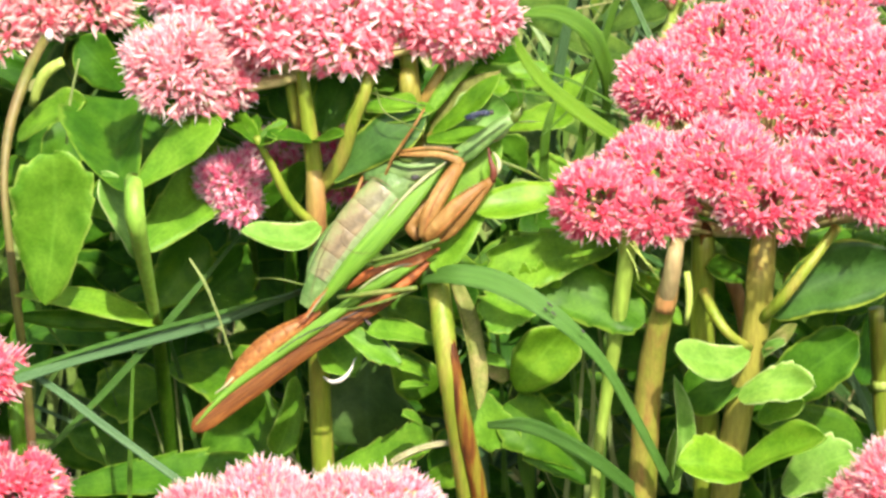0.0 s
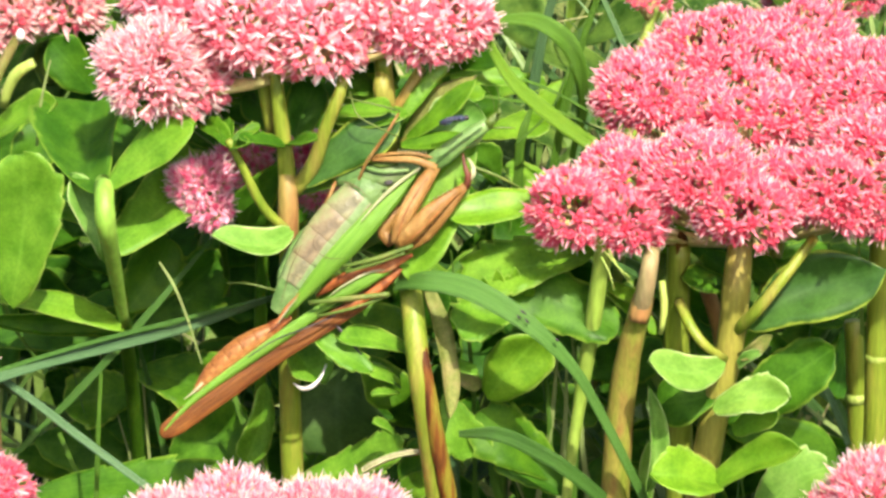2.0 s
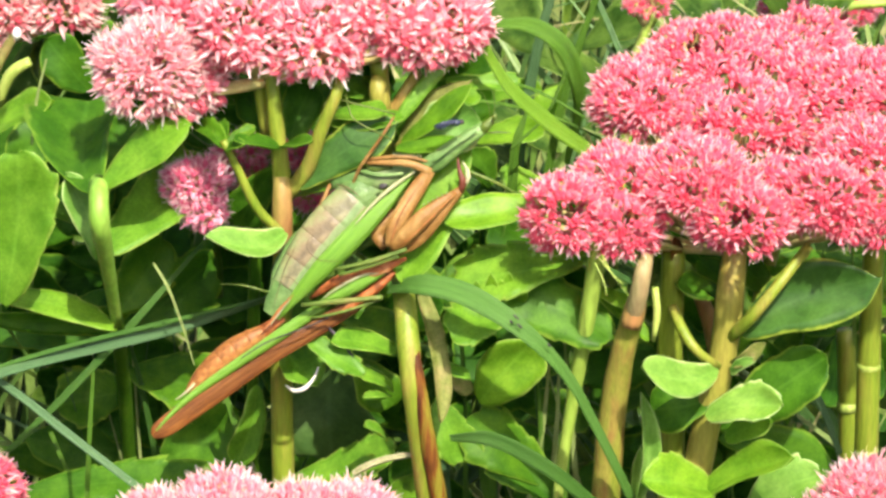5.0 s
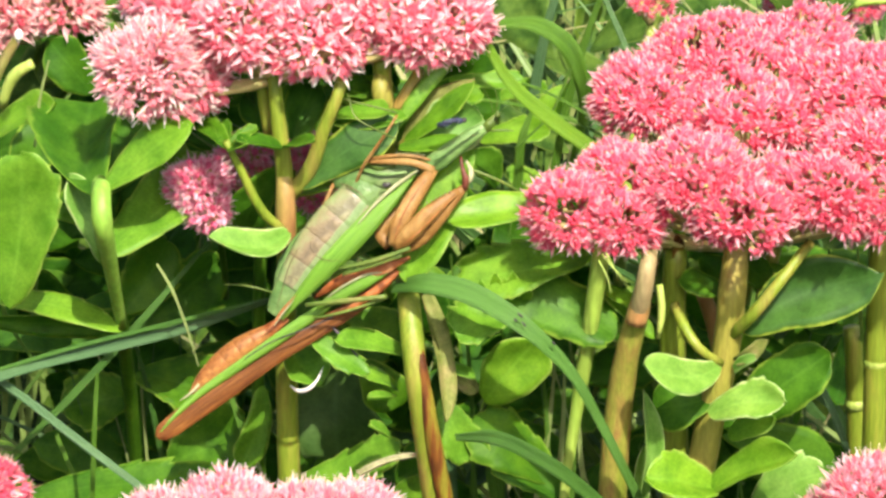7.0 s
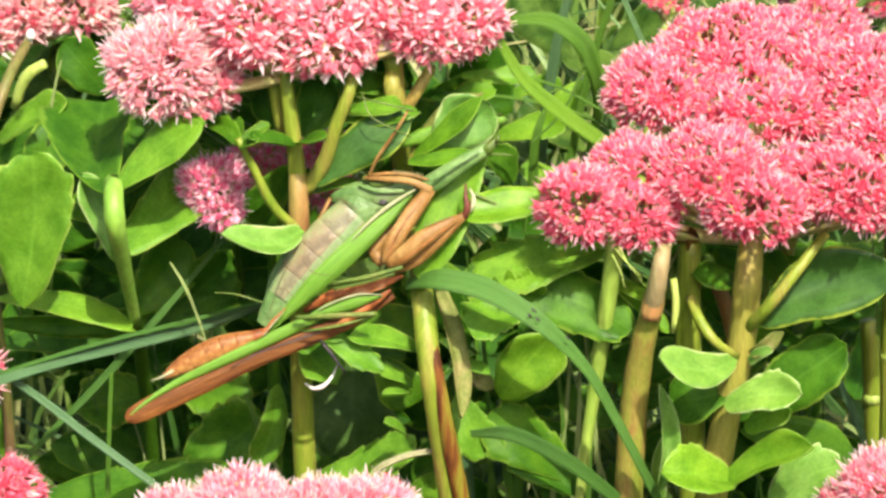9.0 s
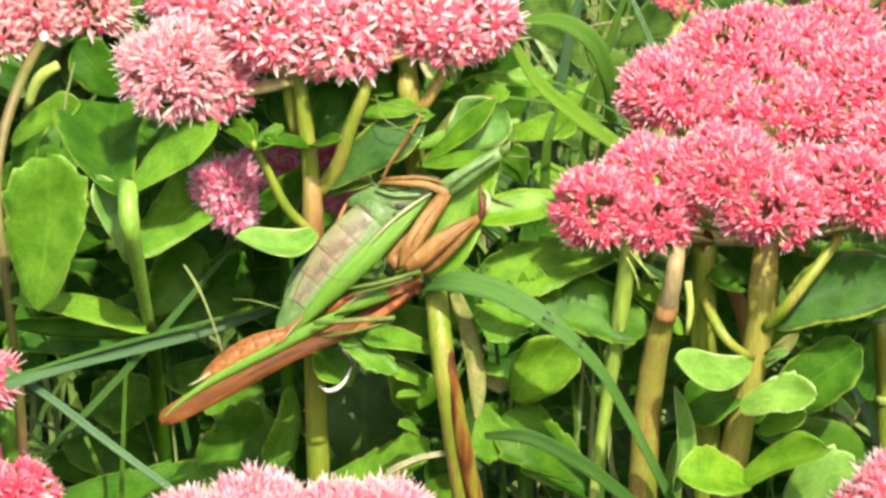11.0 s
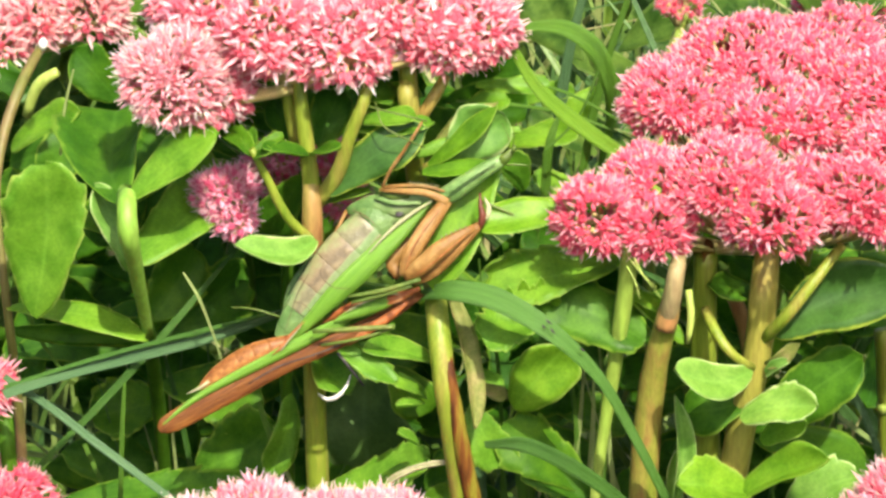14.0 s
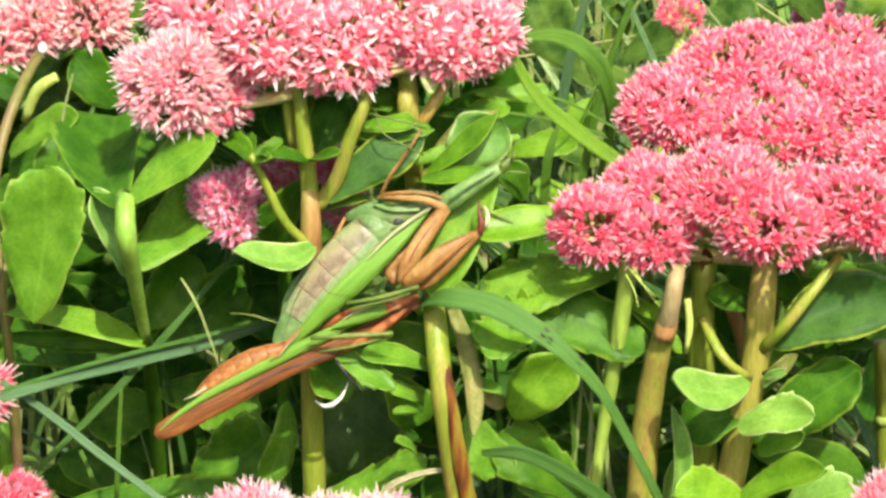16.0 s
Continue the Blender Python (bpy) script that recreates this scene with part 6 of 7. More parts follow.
def build_mantis():
    man = new("praying_mantis")
    man.empty_display_size = 0.01
    man.matrix_basis = MANTIS_POSE
    tagged(man, "green and brown praying mantis clinging to sedum stems", "mantis")

    # ringed abdomen in front of the stem
    ax = [(-0.0015, 0.0010, 0.0000), (-0.0050, -0.0028, 0.0000), (-0.0091, -0.0076, 0.0000), (-0.0132, -0.0123, 0.0000), (-0.0170, -0.0174, 0.0000), (-0.0204, -0.0224, 0.0000), (-0.0232, -0.0264, 0.0000), (-0.0247, -0.0284, 0.0000)]
    rad = [0.0041, 0.0053, 0.0060, 0.0058, 0.0051, 0.0041, 0.0029, 0.00175]
    for i in range(7):
        shell("abdomen_segment", man, ax[i], ax[i + 1], rad[i], rad[i + 1], (BELLY_GREEN, BELLY_PALE, BELLY, BELLY, BELLY_PALE, BELLY_GREEN, BELLY_GREEN)[i], 0.42,
              "pale green and tan belly ring" if i in (1, 2, 3) else "", step=(1.0, 1.002))
    limb("mesothorax", man, [(-0.0111, 0.0005, -0.0010), (-0.0063, 0.0018, 0.0000), (0.0000, 0.0022, 0.0010), (0.0061, 0.0035, 0.0010), (0.0091, 0.0043, 0.0010)], [0.00102, 0.00255, 0.00306, 0.00191, 0.00102], BELLY_GREEN, "light green shoulder plate", flat=0.5)
    limb("spot", man, [(-0.0004, 0.0003, 0.0044), (0.0005, 0.0002, 0.0045), (0.0015, 0.0005, 0.0044)], [0.0003, 0.0007, 0.0003], DARK, "black shoulder spot", flat=0.3, n=6)
    limb("ridge", man, [(-0.0100, 0.0006, 0.0010), (-0.0077, -0.0000, 0.0025), (-0.0050, -0.0019, 0.0032)], [0.00012, 0.00018, 0.00008], CREASE, flat=0.6, n=6)

    for pts in ([(-0.0149, -0.0101, 0.0052), (-0.0163, -0.0131, 0.0052), (-0.0139, -0.0161, 0.0066), (-0.0091, -0.0166, 0.0070)],
                [(-0.0225, -0.0201, 0.0040), (-0.0199, -0.0203, 0.0052), (-0.0178, -0.0221, 0.0054)], [(-0.0084, -0.0003, 0.0050), (-0.0059, -0.0011, 0.0056), (-0.0043, -0.0029, 0.0060)],
                [(-0.0188, -0.0133, 0.0020), (-0.0210, -0.0176, 0.0024), (-0.0225, -0.0226, 0.0024), (-0.0238, -0.0270, 0.0016)]):
        limb("crease", man, pts, [0.00004] + [0.00011] * (len(pts) - 2) + [0.00004], CREASE, flat=0.6, n=14, sides=6)

    # near fore wing with its bright green leading edge
    wing = strip("fore_wing", man, [(0.0073, 0.0034, 0.0035), (0.0018, -0.0026, 0.0055), (-0.0034, -0.0084, 0.0068), (-0.0084, -0.0138, 0.0070), (-0.0130, -0.0185, 0.0065), (-0.0174, -0.0233, 0.0050), (-0.0228, -0.0296, 0.0030)],
                 [0.00089, 0.0038, 0.0047, 0.0049, 0.0043, 0.0030, 0.0008], TEGMEN, "bright green leading edge of the fore wing", arch=0.3)
    strip("wing_rim", wing, [(0.0076, 0.0035, 0.0044), (0.0034, 0.0006, 0.0060), (-0.0014, -0.0036, 0.0070), (-0.0056, -0.0084, 0.0078)], [0.00026, 0.00077, 0.00064, 0.00013], IVORY, "whitish upper rim")
    strip("wing_rim", wing, [(-0.0194, -0.0243, 0.0056), (-0.0222, -0.0273, 0.0050), (-0.0244, -0.0304, 0.0045), (-0.0262, -0.0321, 0.0040)], [0.00013, 0.00051, 0.00051, 0.00013], LEG_RED, "reddish brown hem")
    strip("wing_rim", wing, [(-0.0199, -0.0253, 0.0058), (-0.0224, -0.0283, 0.0052), (-0.0242, -0.0309, 0.0046)], [0.00006, 0.00032, 0.00013], IVORY)

    # folded rear wing, brown with a green costal band
    rear = limb("hind_wing", man, [(0.0033, -0.0184, 0.0010), (-0.0050, -0.0256, 0.0016), (-0.0150, -0.0319, 0.0020), (-0.0251, -0.0379, 0.0020), (-0.0351, -0.0448, 0.0020), (-0.0420, -0.0496, 0.0020), (-0.0470, -0.0533, 0.0020), (-0.0494, -0.0550, 0.0020), (-0.0504, -0.0559, 0.0020)],
                [0.00102, 0.00179, 0.00204, 0.00230, 0.00262, 0.00262, 0.00240, 0.00185, 0.0007], WING, "long folded brown wing", origin=(-0.0100, -0.0239, 0.0020), flat=0.3, n=40, sides=18)
    strip("wing_band", rear, [(-0.0100, -0.0251, 0.0036), (-0.0155, -0.0285, 0.0038), (-0.0212, -0.0324, 0.0038), (-0.0287, -0.0376, 0.0037), (-0.0350, -0.0419, 0.0036), (-0.0413, -0.0464, 0.0035), (-0.0461, -0.0507, 0.0032), (-0.0496, -0.0546, 0.0026)],
          [0.00077, 0.00255, 0.0027, 0.0023, 0.0020, 0.0015, 0.0010, 0.0003], TEGMEN, "bright green costal band", arch=0.3)
    strip("wing_band", rear, [(-0.0149, -0.0271, 0.0046), (-0.0099, -0.0243, 0.0056), (-0.0049, -0.0217, 0.0060), (0.0011, -0.0192, 0.0050)], [0.00051, 0.00306, 0.00319, 0.00051], TEGMEN, "bright green wing base", arch=0.3)
    strip("wing_rim", rear, [(0.0013, -0.0190, 0.0056), (-0.0036, -0.0196, 0.0064), (-0.0086, -0.0220, 0.0066), (-0.0124, -0.0246, 0.0062)], [0.00013, 0.00045, 0.00038, 0.00013], IVORY, "whitish upper rim")

    # orange abdomen tip
    tip = shell("abdomen_tip", man, (-0.0216, -0.0292, 0.0005), (-0.0259, -0.0324, 0.0008), 0.00089, 0.00166, LEG_RED, 0.75, "orange-brown ringed abdomen tip")
    tx = [(-0.0259, -0.0324, 0.0008), (-0.0291, -0.0343, 0.0010), (-0.0322, -0.0363, 0.0010), (-0.0352, -0.0386, 0.0010), (-0.0379, -0.0410, 0.0010), (-0.0405, -0.0435, 0.0010), (-0.0427, -0.0460, 0.0010)]
    tr = [0.00166, 0.00230, 0.00268, 0.00268, 0.00242, 0.00179, 0.00077]
    for i in range(6):
        shell("ring", tip, tx[i], tx[i + 1], tr[i], tr[i + 1], TAIL, 0.75)
    limb("cercus", tip, [(-0.0411, -0.0440, 0.0020), (-0.0431, -0.0461, 0.0020), (-0.0454, -0.0477, 0.0020)], [0.00038, 0.00032, 0.00010], IVORY, "pale tail feeler", n=5)

    # forelegs
    femur = limb("fore_femur", man, [(0.0111, 0.0039, 0.0040), (0.0086, 0.0004, 0.0060), (0.0054, -0.0049, 0.0075), (0.0031, -0.0094, 0.0080), (0.0021, -0.0133, 0.0080)], [0.00120, 0.00185, 0.00205, 0.00190, 0.00110], LEG_TAN, "tan raptorial femur", flat=0.5)
    limb("ridge", femur, [(0.0091, 0.0016, 0.0082), (0.0061, -0.0029, 0.0100), (0.0037, -0.0079, 0.0106), (0.0025, -0.0121, 0.0100)], [0.00008, 0.00014, 0.00014, 0.00008], LEG_RED, "darker keel", n=10, sides=6)
    tib = limb("fore_tibia", femur, [(0.0023, -0.0136, 0.0080), (0.0051, -0.0114, 0.0090), (0.0091, -0.0071, 0.0095), (0.0131, -0.0037, 0.0090), (0.0166, -0.0011, 0.0080)], [0.00110, 0.0020, 0.00215, 0.0015, 0.00077], LEG_TAN, "tan folded tibia", flat=0.5, origin=(0.0026, -0.0138, 0.0080))
    limb("fore_tibia", tib, [(0.0036, -0.0146, 0.0060), (0.0079, -0.0119, 0.0070), (0.0121, -0.0069, 0.0080), (0.0156, -0.0026, 0.0078), (0.0178, -0.0004, 0.0070)], [0.0010, 0.0017, 0.0019, 0.0015, 0.00089], LEG_TAN, flat=0.5)
    limb("ridge", tib, [(0.0042, -0.0133, 0.0110), (0.0081, -0.0099, 0.0120), (0.0123, -0.0057, 0.0116), (0.0158, -0.0022, 0.0096)], [0.00008, 0.00014, 0.00014, 0.00006], LEG_RED, n=10, sides=6)
    limb("claw", tib, [(0.0178, -0.0011, 0.0070), (0.0181, 0.0014, 0.0075), (0.0174, 0.0038, 0.0075), (0.0170, 0.0066, 0.0073)], [0.00077, 0.00083, 0.00051, 0.00019], CLAW, "dark red claw", flat=0.8, n=9)
    limb("tarsus", tib, [(0.0186, 0.0004, 0.0060), (0.0193, 0.0021, 0.0062), (0.0191, 0.0039, 0.0060), (0.0181, 0.0056, 0.0060)], [0.00038, 0.00064, 0.00051, 0.00019], IVORY, "pale cream foot", n=8)
    spines(tib, (0.0091, -0.0042, 0.0105), (0.0151, -0.0012, 0.0095), (-0.4, 0.5, 0.5), 6, 0.0006, IVORY)
    limb("fore_femur", man, [(0.0030, -0.0053, 0.0010), (0.0005, -0.0081, 0.0020), (-0.0006, -0.0106, 0.0020), (0.0011, -0.0136, 0.0030)], [0.00102, 0.00166, 0.00166, 0.00102], LEG_TAN, flat=0.6)
    limb("fore_femur", man, [(-0.0040, 0.0055, 0.0030), (0.0013, 0.0054, 0.0040), (0.0063, 0.0052, 0.0050), (0.0111, 0.0034, 0.0050)], [0.0004, 0.0007, 0.00085, 0.00095], LEG_TAN, "tan spiny femur", flat=0.6)
    limb("fore_tibia", man, [(-0.0031, 0.0061, 0.0035), (0.0026, 0.0067, 0.0045), (0.0070, 0.0065, 0.0050), (0.0103, 0.0057, 0.0050)], [0.00038, 0.00045, 0.00045, 0.00026], LEG_TAN, flat=0.7)
    spines(man, (0.0023, 0.0071, 0.0055), (0.0091, 0.0066, 0.0060), (0.1, 1, 0.4), 9, 0.0005, IVORY)
    held = [limb("coxa", man, [(-0.0068, -0.0005, 0.0000), (-0.0044, 0.0047, 0.0040), (-0.0016, 0.0086, 0.0060), (0.0006, 0.0118, 0.0070), (0.0029, 0.0156, 0.0060)], [0.0003, 0.0004, 0.0004, 0.00035, 0.00025], LEG_TAN, flat=0.8)]
    limb("coxa", man, [(-0.0100, -0.0214, 0.0030), (-0.0049, -0.0198, 0.0045), (0.0006, -0.0181, 0.0055), (0.0058, -0.0158, 0.0060)], [0.00051, 0.00128, 0.00128, 0.00038], LEG_RED, "reddish brown coxa", flat=0.5)
    limb("coxa", man, [(-0.0156, -0.0249, 0.0010), (-0.0120, -0.0224, 0.0030), (-0.0087, -0.0206, 0.0040), (-0.0037, -0.0196, 0.0040)], [0.00038, 0.00115, 0.00128, 0.00051], LEG_RED, flat=0.5)
    limb("coxa", man, [(-0.0095, -0.0289, 0.0030), (-0.0049, -0.0254, 0.0040), (-0.0004, -0.0221, 0.0040), (0.0033, -0.0189, 0.0040)], [0.00038, 0.00102, 0.00102, 0.00038], LEG_RED, flat=0.5)

    raised = limb("raised_foreleg", man, [(0.0028, 0.0136, -0.0010), (0.0063, 0.0184, 0.0000), (0.0107, 0.0239, 0.0005), (0.0151, 0.0287, 0.0005), (0.0186, 0.0324, 0.0005)], [0.00102, 0.00179, 0.00179, 0.00153, 0.00064], TEGMEN, "raised yellow-green spiny foreleg", flat=0.45, n=18)
    spines(raised, (0.0091, 0.0236, 0.0005), (0.0179, 0.0329, 0.0005), (-0.7, 0.6, 0.1), 9, 0.0009, CREASE)

    # neck, head and feelers
    limb("prothorax", man, [(0.0086, 0.0037, 0.0030), (0.0120, 0.0056, 0.0040), (0.0157, 0.0084, 0.0045), (0.0195, 0.0112, 0.0045), (0.0229, 0.0134, 0.0040)], [0.00191, 0.00230, 0.00204, 0.00179, 0.00140], THORAX, "grey-green neck shield", flat=0.7)
    limb("ridge", man, [(0.0113, 0.0054, 0.0070), (0.0157, 0.0088, 0.0072), (0.0213, 0.0126, 0.0066)], [0.00026, 0.00032, 0.00019], THORAX, n=8)
    head = limb("head", man, [(0.0219, 0.0123, 0.0040), (0.0231, 0.0134, 0.0050), (0.0241, 0.0145, 0.0050), (0.0247, 0.0157, 0.0050)], [0.00102, 0.00115, 0.00102, 0.00038], LEG_GREEN, "narrow olive head seen edge-on", flat=0.6, n=10)
    limb("eye", head, [(0.0246, 0.0149, 0.0060), (0.0251, 0.0156, 0.0070), (0.0252, 0.0165, 0.0060)], [0.00026, 0.00057, 0.00026], LEG_GREEN, "olive eye", n=6, flat=0.9)
    limb("palp", head, [(0.0236, 0.0122, 0.0050), (0.0263, 0.0123, 0.0050), (0.0288, 0.0122, 0.0050)], [0.00026, 0.00026, 0.00008], LEG_GREEN, "short olive mouthpart", n=6, flat=0.9)
    limb("antenna", head, [(0.0243, 0.0154, 0.0050), (0.0236, 0.0186, 0.0060), (0.0221, 0.0213, 0.0070)], [0.00013, 0.00010, 0.00005], LEG_GREEN, "thin feeler", n=14, sides=5)
    limb("antenna", head, [(0.0247, 0.0157, 0.0050), (0.0251, 0.0186, 0.0060), (0.0246, 0.0213, 0.0070)], [0.00013, 0.00010, 0.00005], LEG_GREEN, n=10, sides=5)

    # walking legs
    limb("leg", man, [(-0.0173, -0.0263, 0.0065), (-0.0086, -0.0254, 0.0080), (0.0007, -0.0244, 0.0090)], [0.00051, 0.00070, 0.00057], LEG_GREEN, "olive walking leg", flat=1)
    limb("leg", man, [(-0.0154, -0.0293, 0.0060), (-0.0086, -0.0278, 0.0075), (0.0001, -0.0250, 0.0080)], [0.00026, 0.00038, 0.00032], LEG_GREEN, flat=1)
    limb("leg", man, [(-0.0098, -0.0183, 0.0080), (-0.0023, -0.0166, 0.0090), (0.0059, -0.0138, 0.0095)], [0.00038, 0.00064, 0.00051], LEG_GREEN, "dark olive walking leg", flat=1)
    limb("leg", man, [(-0.0091, -0.0196, 0.0075), (-0.0023, -0.0176, 0.0085), (0.0041, -0.0153, 0.0090)], [0.00038, 0.00045, 0.00038], LEG_GREEN, flat=1)
    limb("leg", man, [(-0.0114, 0.0006, -0.0010), (-0.0133, -0.0040, 0.0000), (-0.0161, -0.0094, 0.0000), (-0.0177, -0.0151, -0.0010)], [0.0004, 0.0005, 0.00045, 0.0004], LEG_TAN, "brownish walking leg", flat=1)
    limb("leg", man, [(-0.0152, -0.0082, -0.0030), (-0.0190, -0.0119, -0.0030), (-0.0228, -0.0176, -0.0030), (-0.0243, -0.0246, -0.0030)], [0.00115, 0.00140, 0.00128, 0.00064], THORAX, "green walking leg", flat=0.7)
    limb("leg", man, [(-0.0239, -0.0239, 0.0000), (-0.0274, -0.0229, 0.0010), (-0.0314, -0.0220, 0.0010), (-0.0357, -0.0219, 0.0000)], [0.00019, 0.00026, 0.00019, 0.00013], LEG_GREEN, "banded slender leg", flat=1)
    limb("leg", man, [(-0.0118, -0.0309, 0.0020), (-0.0093, -0.0337, 0.0020), (-0.0058, -0.0380, 0.0010)], [0.00038, 0.00045, 0.00019], DARK, flat=1)
    held.append(limb("leg", man, [(0.0031, 0.0161, 0.0060), (-0.0016, 0.0173, 0.0070), (-0.0061, 0.0184, 0.0070), (-0.0106, 0.0197, 0.0060)], [0.00026, 0.00020, 0.00018, 0.00013], LEG_GREEN, flat=1))
    held.append(limb("leg", man, [(0.0029, 0.0102, 0.0060), (-0.0019, 0.0125, 0.0080), (-0.0061, 0.0150, 0.0080), (-0.0079, 0.0204, 0.0070)], [0.00020, 0.00018, 0.00018, 0.00013], LEG_GREEN, flat=1))
    limb("leg", man, [(0.0186, 0.0039, 0.0040), (0.0251, 0.0014, 0.0030), (0.0315, -0.0020, 0.0000)], [0.00038, 0.00038, 0.00026], LEG_GREEN, flat=1)
    limb("leg", man, [(0.0025, 0.0047, 0.0020), (-0.0015, 0.0042, 0.0020), (-0.0043, 0.0053, 0.0010)], [0.00064, 0.00077, 0.00051], LEG_GREEN, flat=1)
    limb("leg", man, [(-0.0050, 0.0037, 0.0020), (-0.0012, 0.0027, 0.0030), (0.0051, 0.0030, 0.0030)], [0.00038, 0.00051, 0.00038], THORAX, flat=1)
    limb("leg", man, [(-0.0114, -0.0291, 0.0050), (-0.0173, -0.0316, 0.0068), (-0.0248, -0.0345, 0.0070), (-0.0308, -0.0383, 0.0070)], [0.00019, 0.00019, 0.00019, 0.00013], DARK, "thin dark hind shin", flat=1)
    return man, rear, tip, tib, raised, held


def build_fly():
    """Small blue fly resting on the leafy shoot."""
    fly = root("fly", (0.0014, -0.0100, 0.0331), "tiny dark blue fly resting on a leaf", "fly")
    tube("abdomen", fly, [(-0.0011, -0.0100, 0.0326), (0.0007, -0.0110, 0.0331), (0.0027, -0.0100, 0.0332)], [0.00051, 0.00102, 0.00077], FLY_BLUE, n=7)
    tube("thorax", fly, [(0.0025, -0.0100, 0.0332), (0.0033, -0.0110, 0.0338), (0.0042, -0.0100, 0.0336)], [0.00064, 0.00089, 0.00051], FLY_BLUE, n=6)
    tube("head", fly, [(0.0041, -0.0100, 0.0336), (0.0047, -0.0100, 0.0337), (0.0052, -0.0100, 0.0337)], [0.00051, 0.00064, 0.00038], DARK, n=5)
    leaf(fly, (0.0035, -0.0113, 0.0341), (0.0000, -0.0122, 0.0343), 0.00064, FLY_BLUE, face=(0, -0.6, 0.8), name="wing", label="dark narrow wing", thick=0.0001)
    leaf(fly, (0.0035, -0.0113, 0.0338), (0.0002, -0.0122, 0.0330), 0.00064, LEAF_GREY, face=(0, -0.6, 0.8), name="wing", label="clear narrow wing", thick=0.0001)
    return fly


FLY = build_fly()
MANTIS, REAR_WING, TAIL_TIP, FORE_TIBIA, RAISED, HELD_LEGS = build_mantis()


def shifted(base, right, up, turn=0.0):
    """base moved by metres across the view plane (which leans back 20 degrees) and turned in it."""
    r = pose(0, 0, 0, 70, 0, 0)
    move = Matrix.Translation(r @ Vector((right, up, 0)))
    return move @ base @ pose(0, 0, 0, 0, 0, turn)


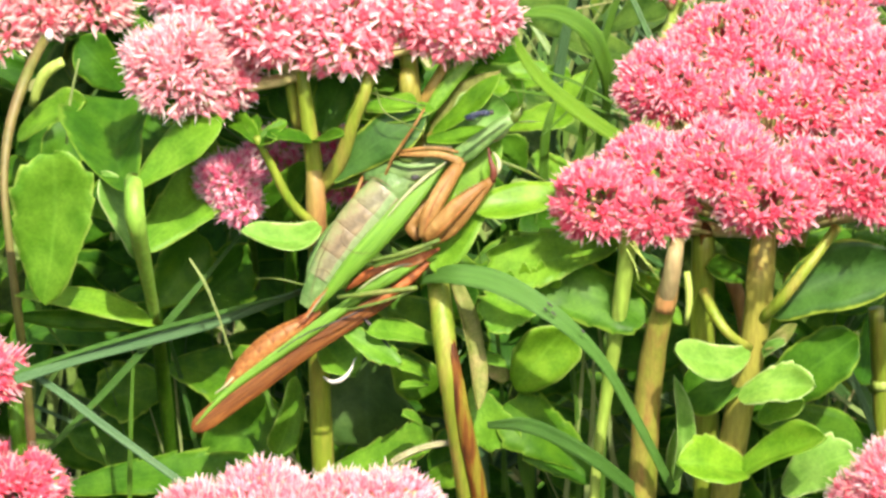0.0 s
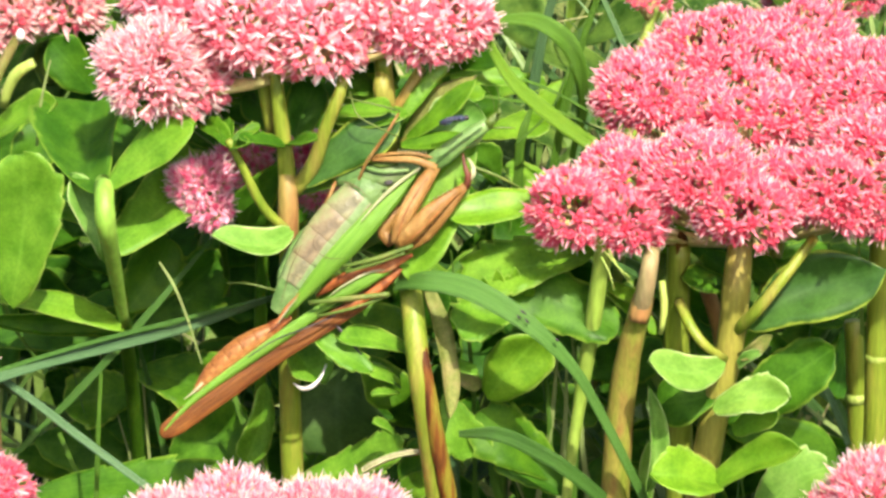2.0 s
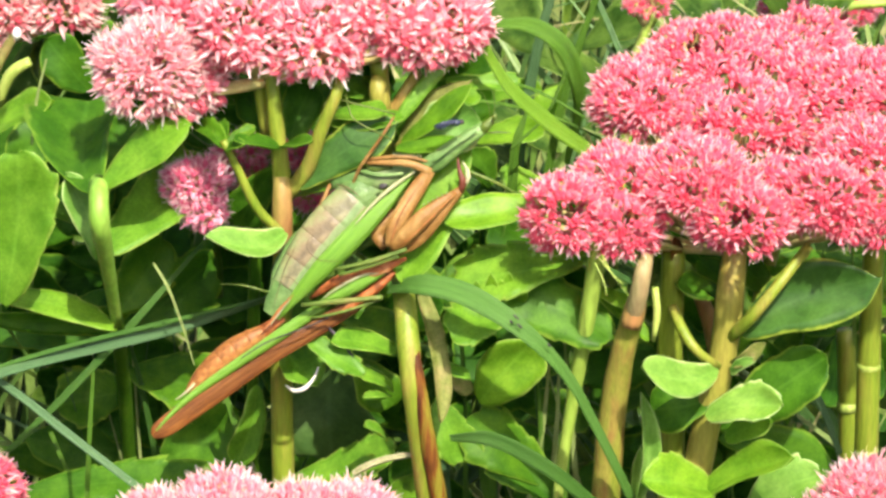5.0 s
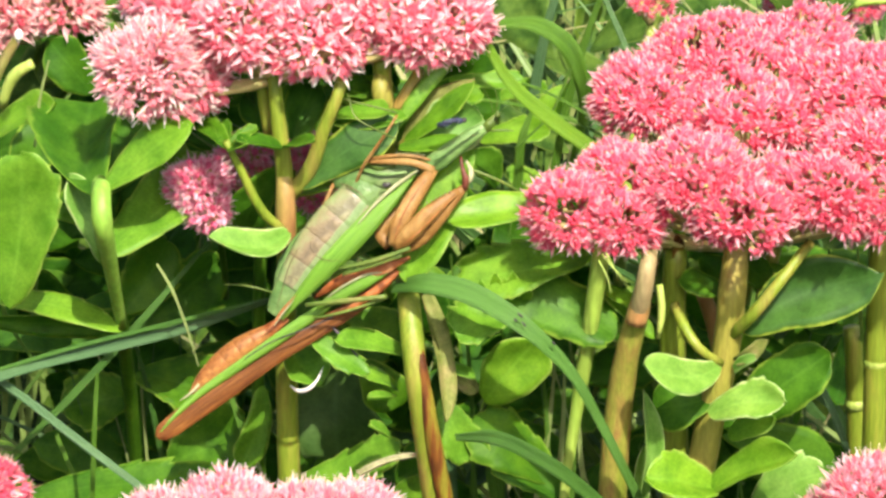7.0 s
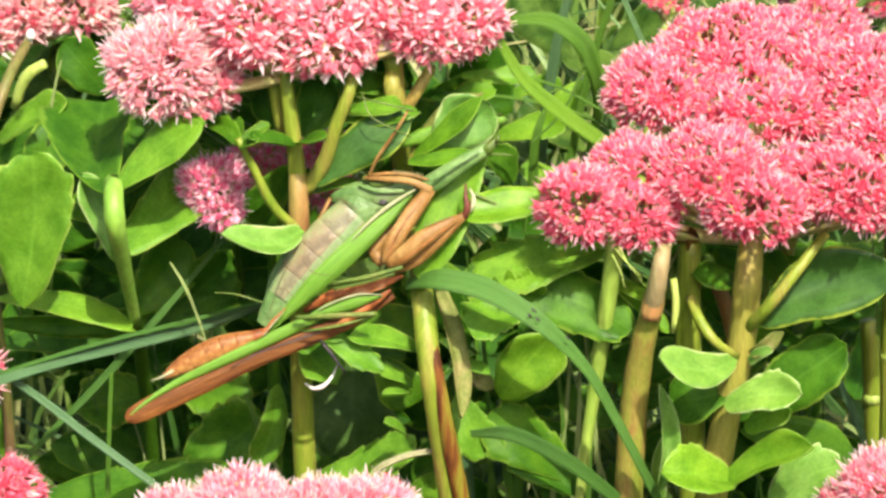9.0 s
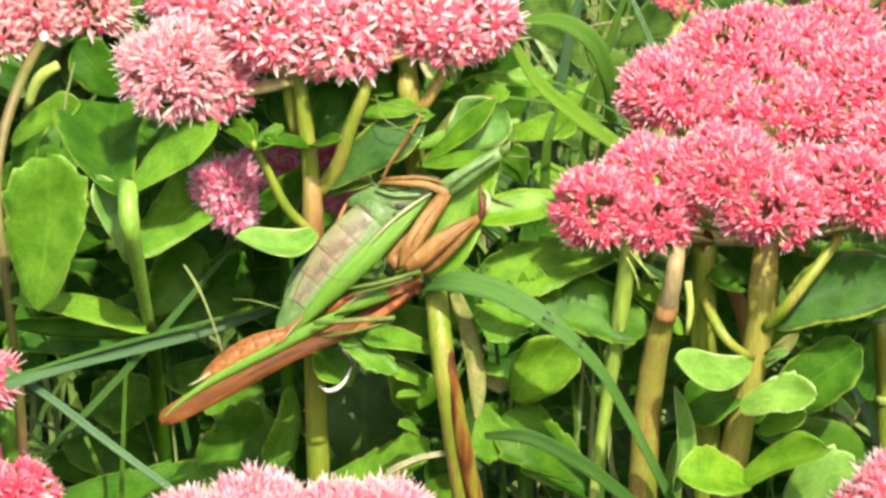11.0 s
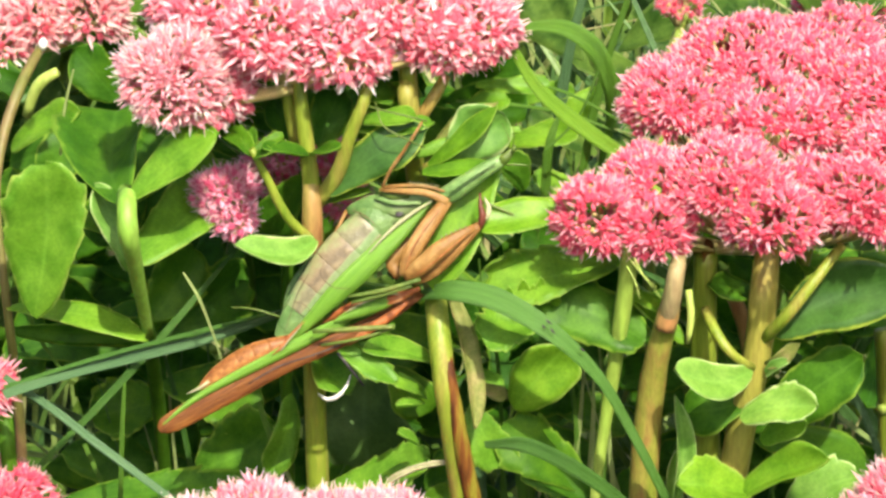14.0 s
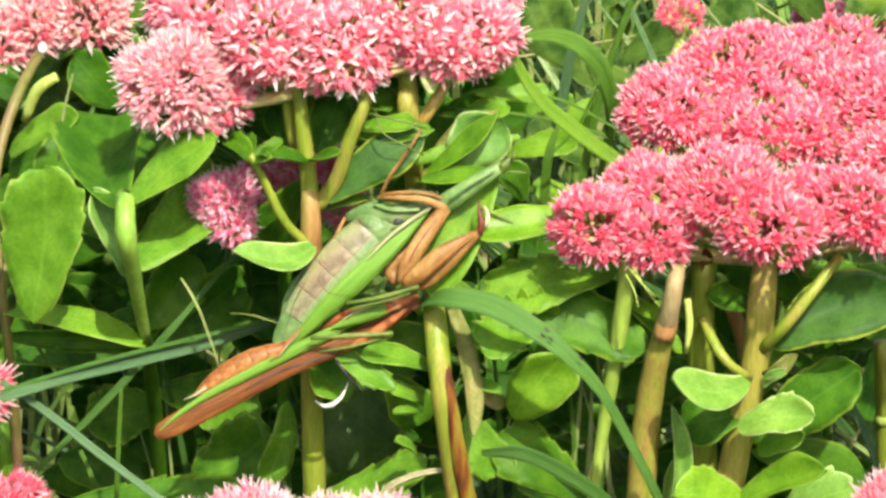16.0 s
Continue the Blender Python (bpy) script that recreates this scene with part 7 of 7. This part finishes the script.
def motions():
    walk(MANTIS, [(t, shifted(MANTIS_POSE, a, b, c)) for t, a, b, c in (
        (0.0, 0, 0, 0), (7.2, 0, 0, 0), (7.8, -0.00013, 0.00000, -0.2), (8.0, -0.00051, -0.00013, -0.7), (8.1, -0.00115, -0.00038, -1.5), (8.2, -0.00191, -0.00166, -4.0), (8.3, -0.00268, -0.00293, -6.0),
        (8.4, -0.00357, -0.00383, -5.2), (8.5, -0.00408, -0.00434, -4.5), (9.0, -0.00357, -0.00459, -3.8), (9.4, -0.00332, -0.00472, -3.4), (11.0, -0.00306, -0.00497, -2.9), (13.0, -0.00306, -0.00497, -2.9), (16.0, -0.00306, -0.00497, -2.9))])
    # legs that keep their hold on the plant while the body shifts
    for ob in HELD_LEGS:
        base = ob.matrix_basis.copy()
        walk(ob, [(t, Matrix.Translation((a, b, 0)) @ base @ pose(0, 0, 0, 0, 0, c)) for t, a, b, c in (
            (0, 0, 0, 0), (7.8, 0, 0, 0), (8.0, 0.00051, 0.00013, 0.7), (8.1, 0.00115, 0.00038, 1.5), (8.2, 0.00191, 0.00179, 4), (8.3, 0.00255, 0.00306, 6), (8.4, 0.00332, 0.00395, 5.2), (8.5, 0.00370, 0.00434, 4.5), (9.0, 0.00319, 0.00459, 3.8), (11.0, 0.00268, 0.00485, 2.9), (16.0, 0.00268, 0.00485, 2.9))])
    leg = RAISED.matrix_basis.copy()
    walk(RAISED, [(t, Matrix.Translation((0, 0, -0.003 * k)) @ leg @ pose(0, 0, 0, 0, 0, -34 * k)) for t, k in ((0, 0), (8.1, 0), (8.2, 0.4), (8.3, 1), (16.0, 1))])
    for ob, rows in (
        (REAR_WING, ((0, 0), (7.8, 0), (8.0, -0.5), (8.1, -2.0), (8.2, -5.0), (8.3, -8.8), (8.4, -8.4), (8.5, -7.2), (9.0, -6.3), (9.4, -5.6, 0.00051, 0.00064), (11.0, -4.8, 0.00230, 0.00268), (16.0, -4.8, 0.00230, 0.00268))),
        (TAIL_TIP, ((0, 0), (7.8, 0), (8.0, -0.5), (8.1, -1.5), (8.2, -9.0), (8.3, -18.6), (8.4, -21.0), (8.5, -21.4), (9.0, -12.1), (9.4, -10.0, 0.00064, 0.00051), (11.0, -8.5, 0.00306, 0.00255), (16.0, -8.5, 0.00306, 0.00255))),
        (FORE_TIBIA, ((0, 0), (8.0, 0), (8.1, -2), (8.2, -11), (8.3, -19), (8.4, -17.5), (8.5, -14.7), (9.0, -4.4), (9.4, -3.5), (11.0, -3), (16.0, -3))),
    ):
        base = ob.matrix_basis.copy()
        walk(ob, [(r[0], Matrix.Translation((*r[2:4], 0) if len(r) > 2 else (0, 0, 0)) @ base @ pose(0, 0, 0, 0, 0, r[1])) for r in rows])
    fly = FLY.matrix_basis.copy()
    walk(FLY, [(t, Matrix.Translation(d) @ fly) for t, d in ((0, (0, 0, 0)), (8.1, (0, 0, 0)), (8.2, (0.01, 0.03, 0.06)), (8.4, (0.06, 0.12, 0.16)), (9.0, (0.3, 0.4, 0.0)), (9.4, (0.35, 0.45, -0.3)), (16.0, (0.35, 0.45, -0.3)))])
    for ob in (SPRIG,):
        base = ob.matrix_basis.copy()
        walk(ob, [(t, shifted(base, -0.00077 * k, -0.00408 * k)) for t, k in ((0, 0), (7.9, 0), (8.1, 0.1), (8.2, 0.45), (8.3, 0.85), (8.5, 1), (9.0, 1), (16.0, 1))])
    large = LARGE.matrix_basis.copy()
    walk(LARGE, [(t, shifted(large, 0.00013 * a, -0.00013 * b)) for t, a, b in (
        (0, 3, 0), (1, 4.5, 0), (2, 3.5, 0.5), (4, 6.5, -0.5), (5.2, 5, 0), (6.5, 3, 0), (7, 0, 0), (7.5, -6, 0), (8, -14, -10), (8.25, -8, -6), (8.5, -1, -2), (9, 1, -2), (10.2, 2, -2), (11.5, 3.5, -2), (14, 2.5, -1.5), (16, 1, -0.5))])

    for key, k in (("pale", 0.35), ("pink", 0.6)):
        base = LOW_HEADS[key].matrix_basis.copy()
        walk(LOW_HEADS[key], [(t, shifted(base, 0.00013 * a * k, 0.00013 * b * k)) for t, a, b in (
            (0, 5, -3), (1, 6, -5), (2.5, 8, -5), (4, 11, -4), (5.2, 8, -3), (6.5, 2, -1), (7, 0, -2), (7.5, -8, -2), (8, -13, 8), (8.25, -8, 6), (8.5, -2, 3), (9, 0, 3), (11.5, 2, 1), (12.5, 0, 0), (13.5, 4, 2), (16, 2, 2))])


motions()
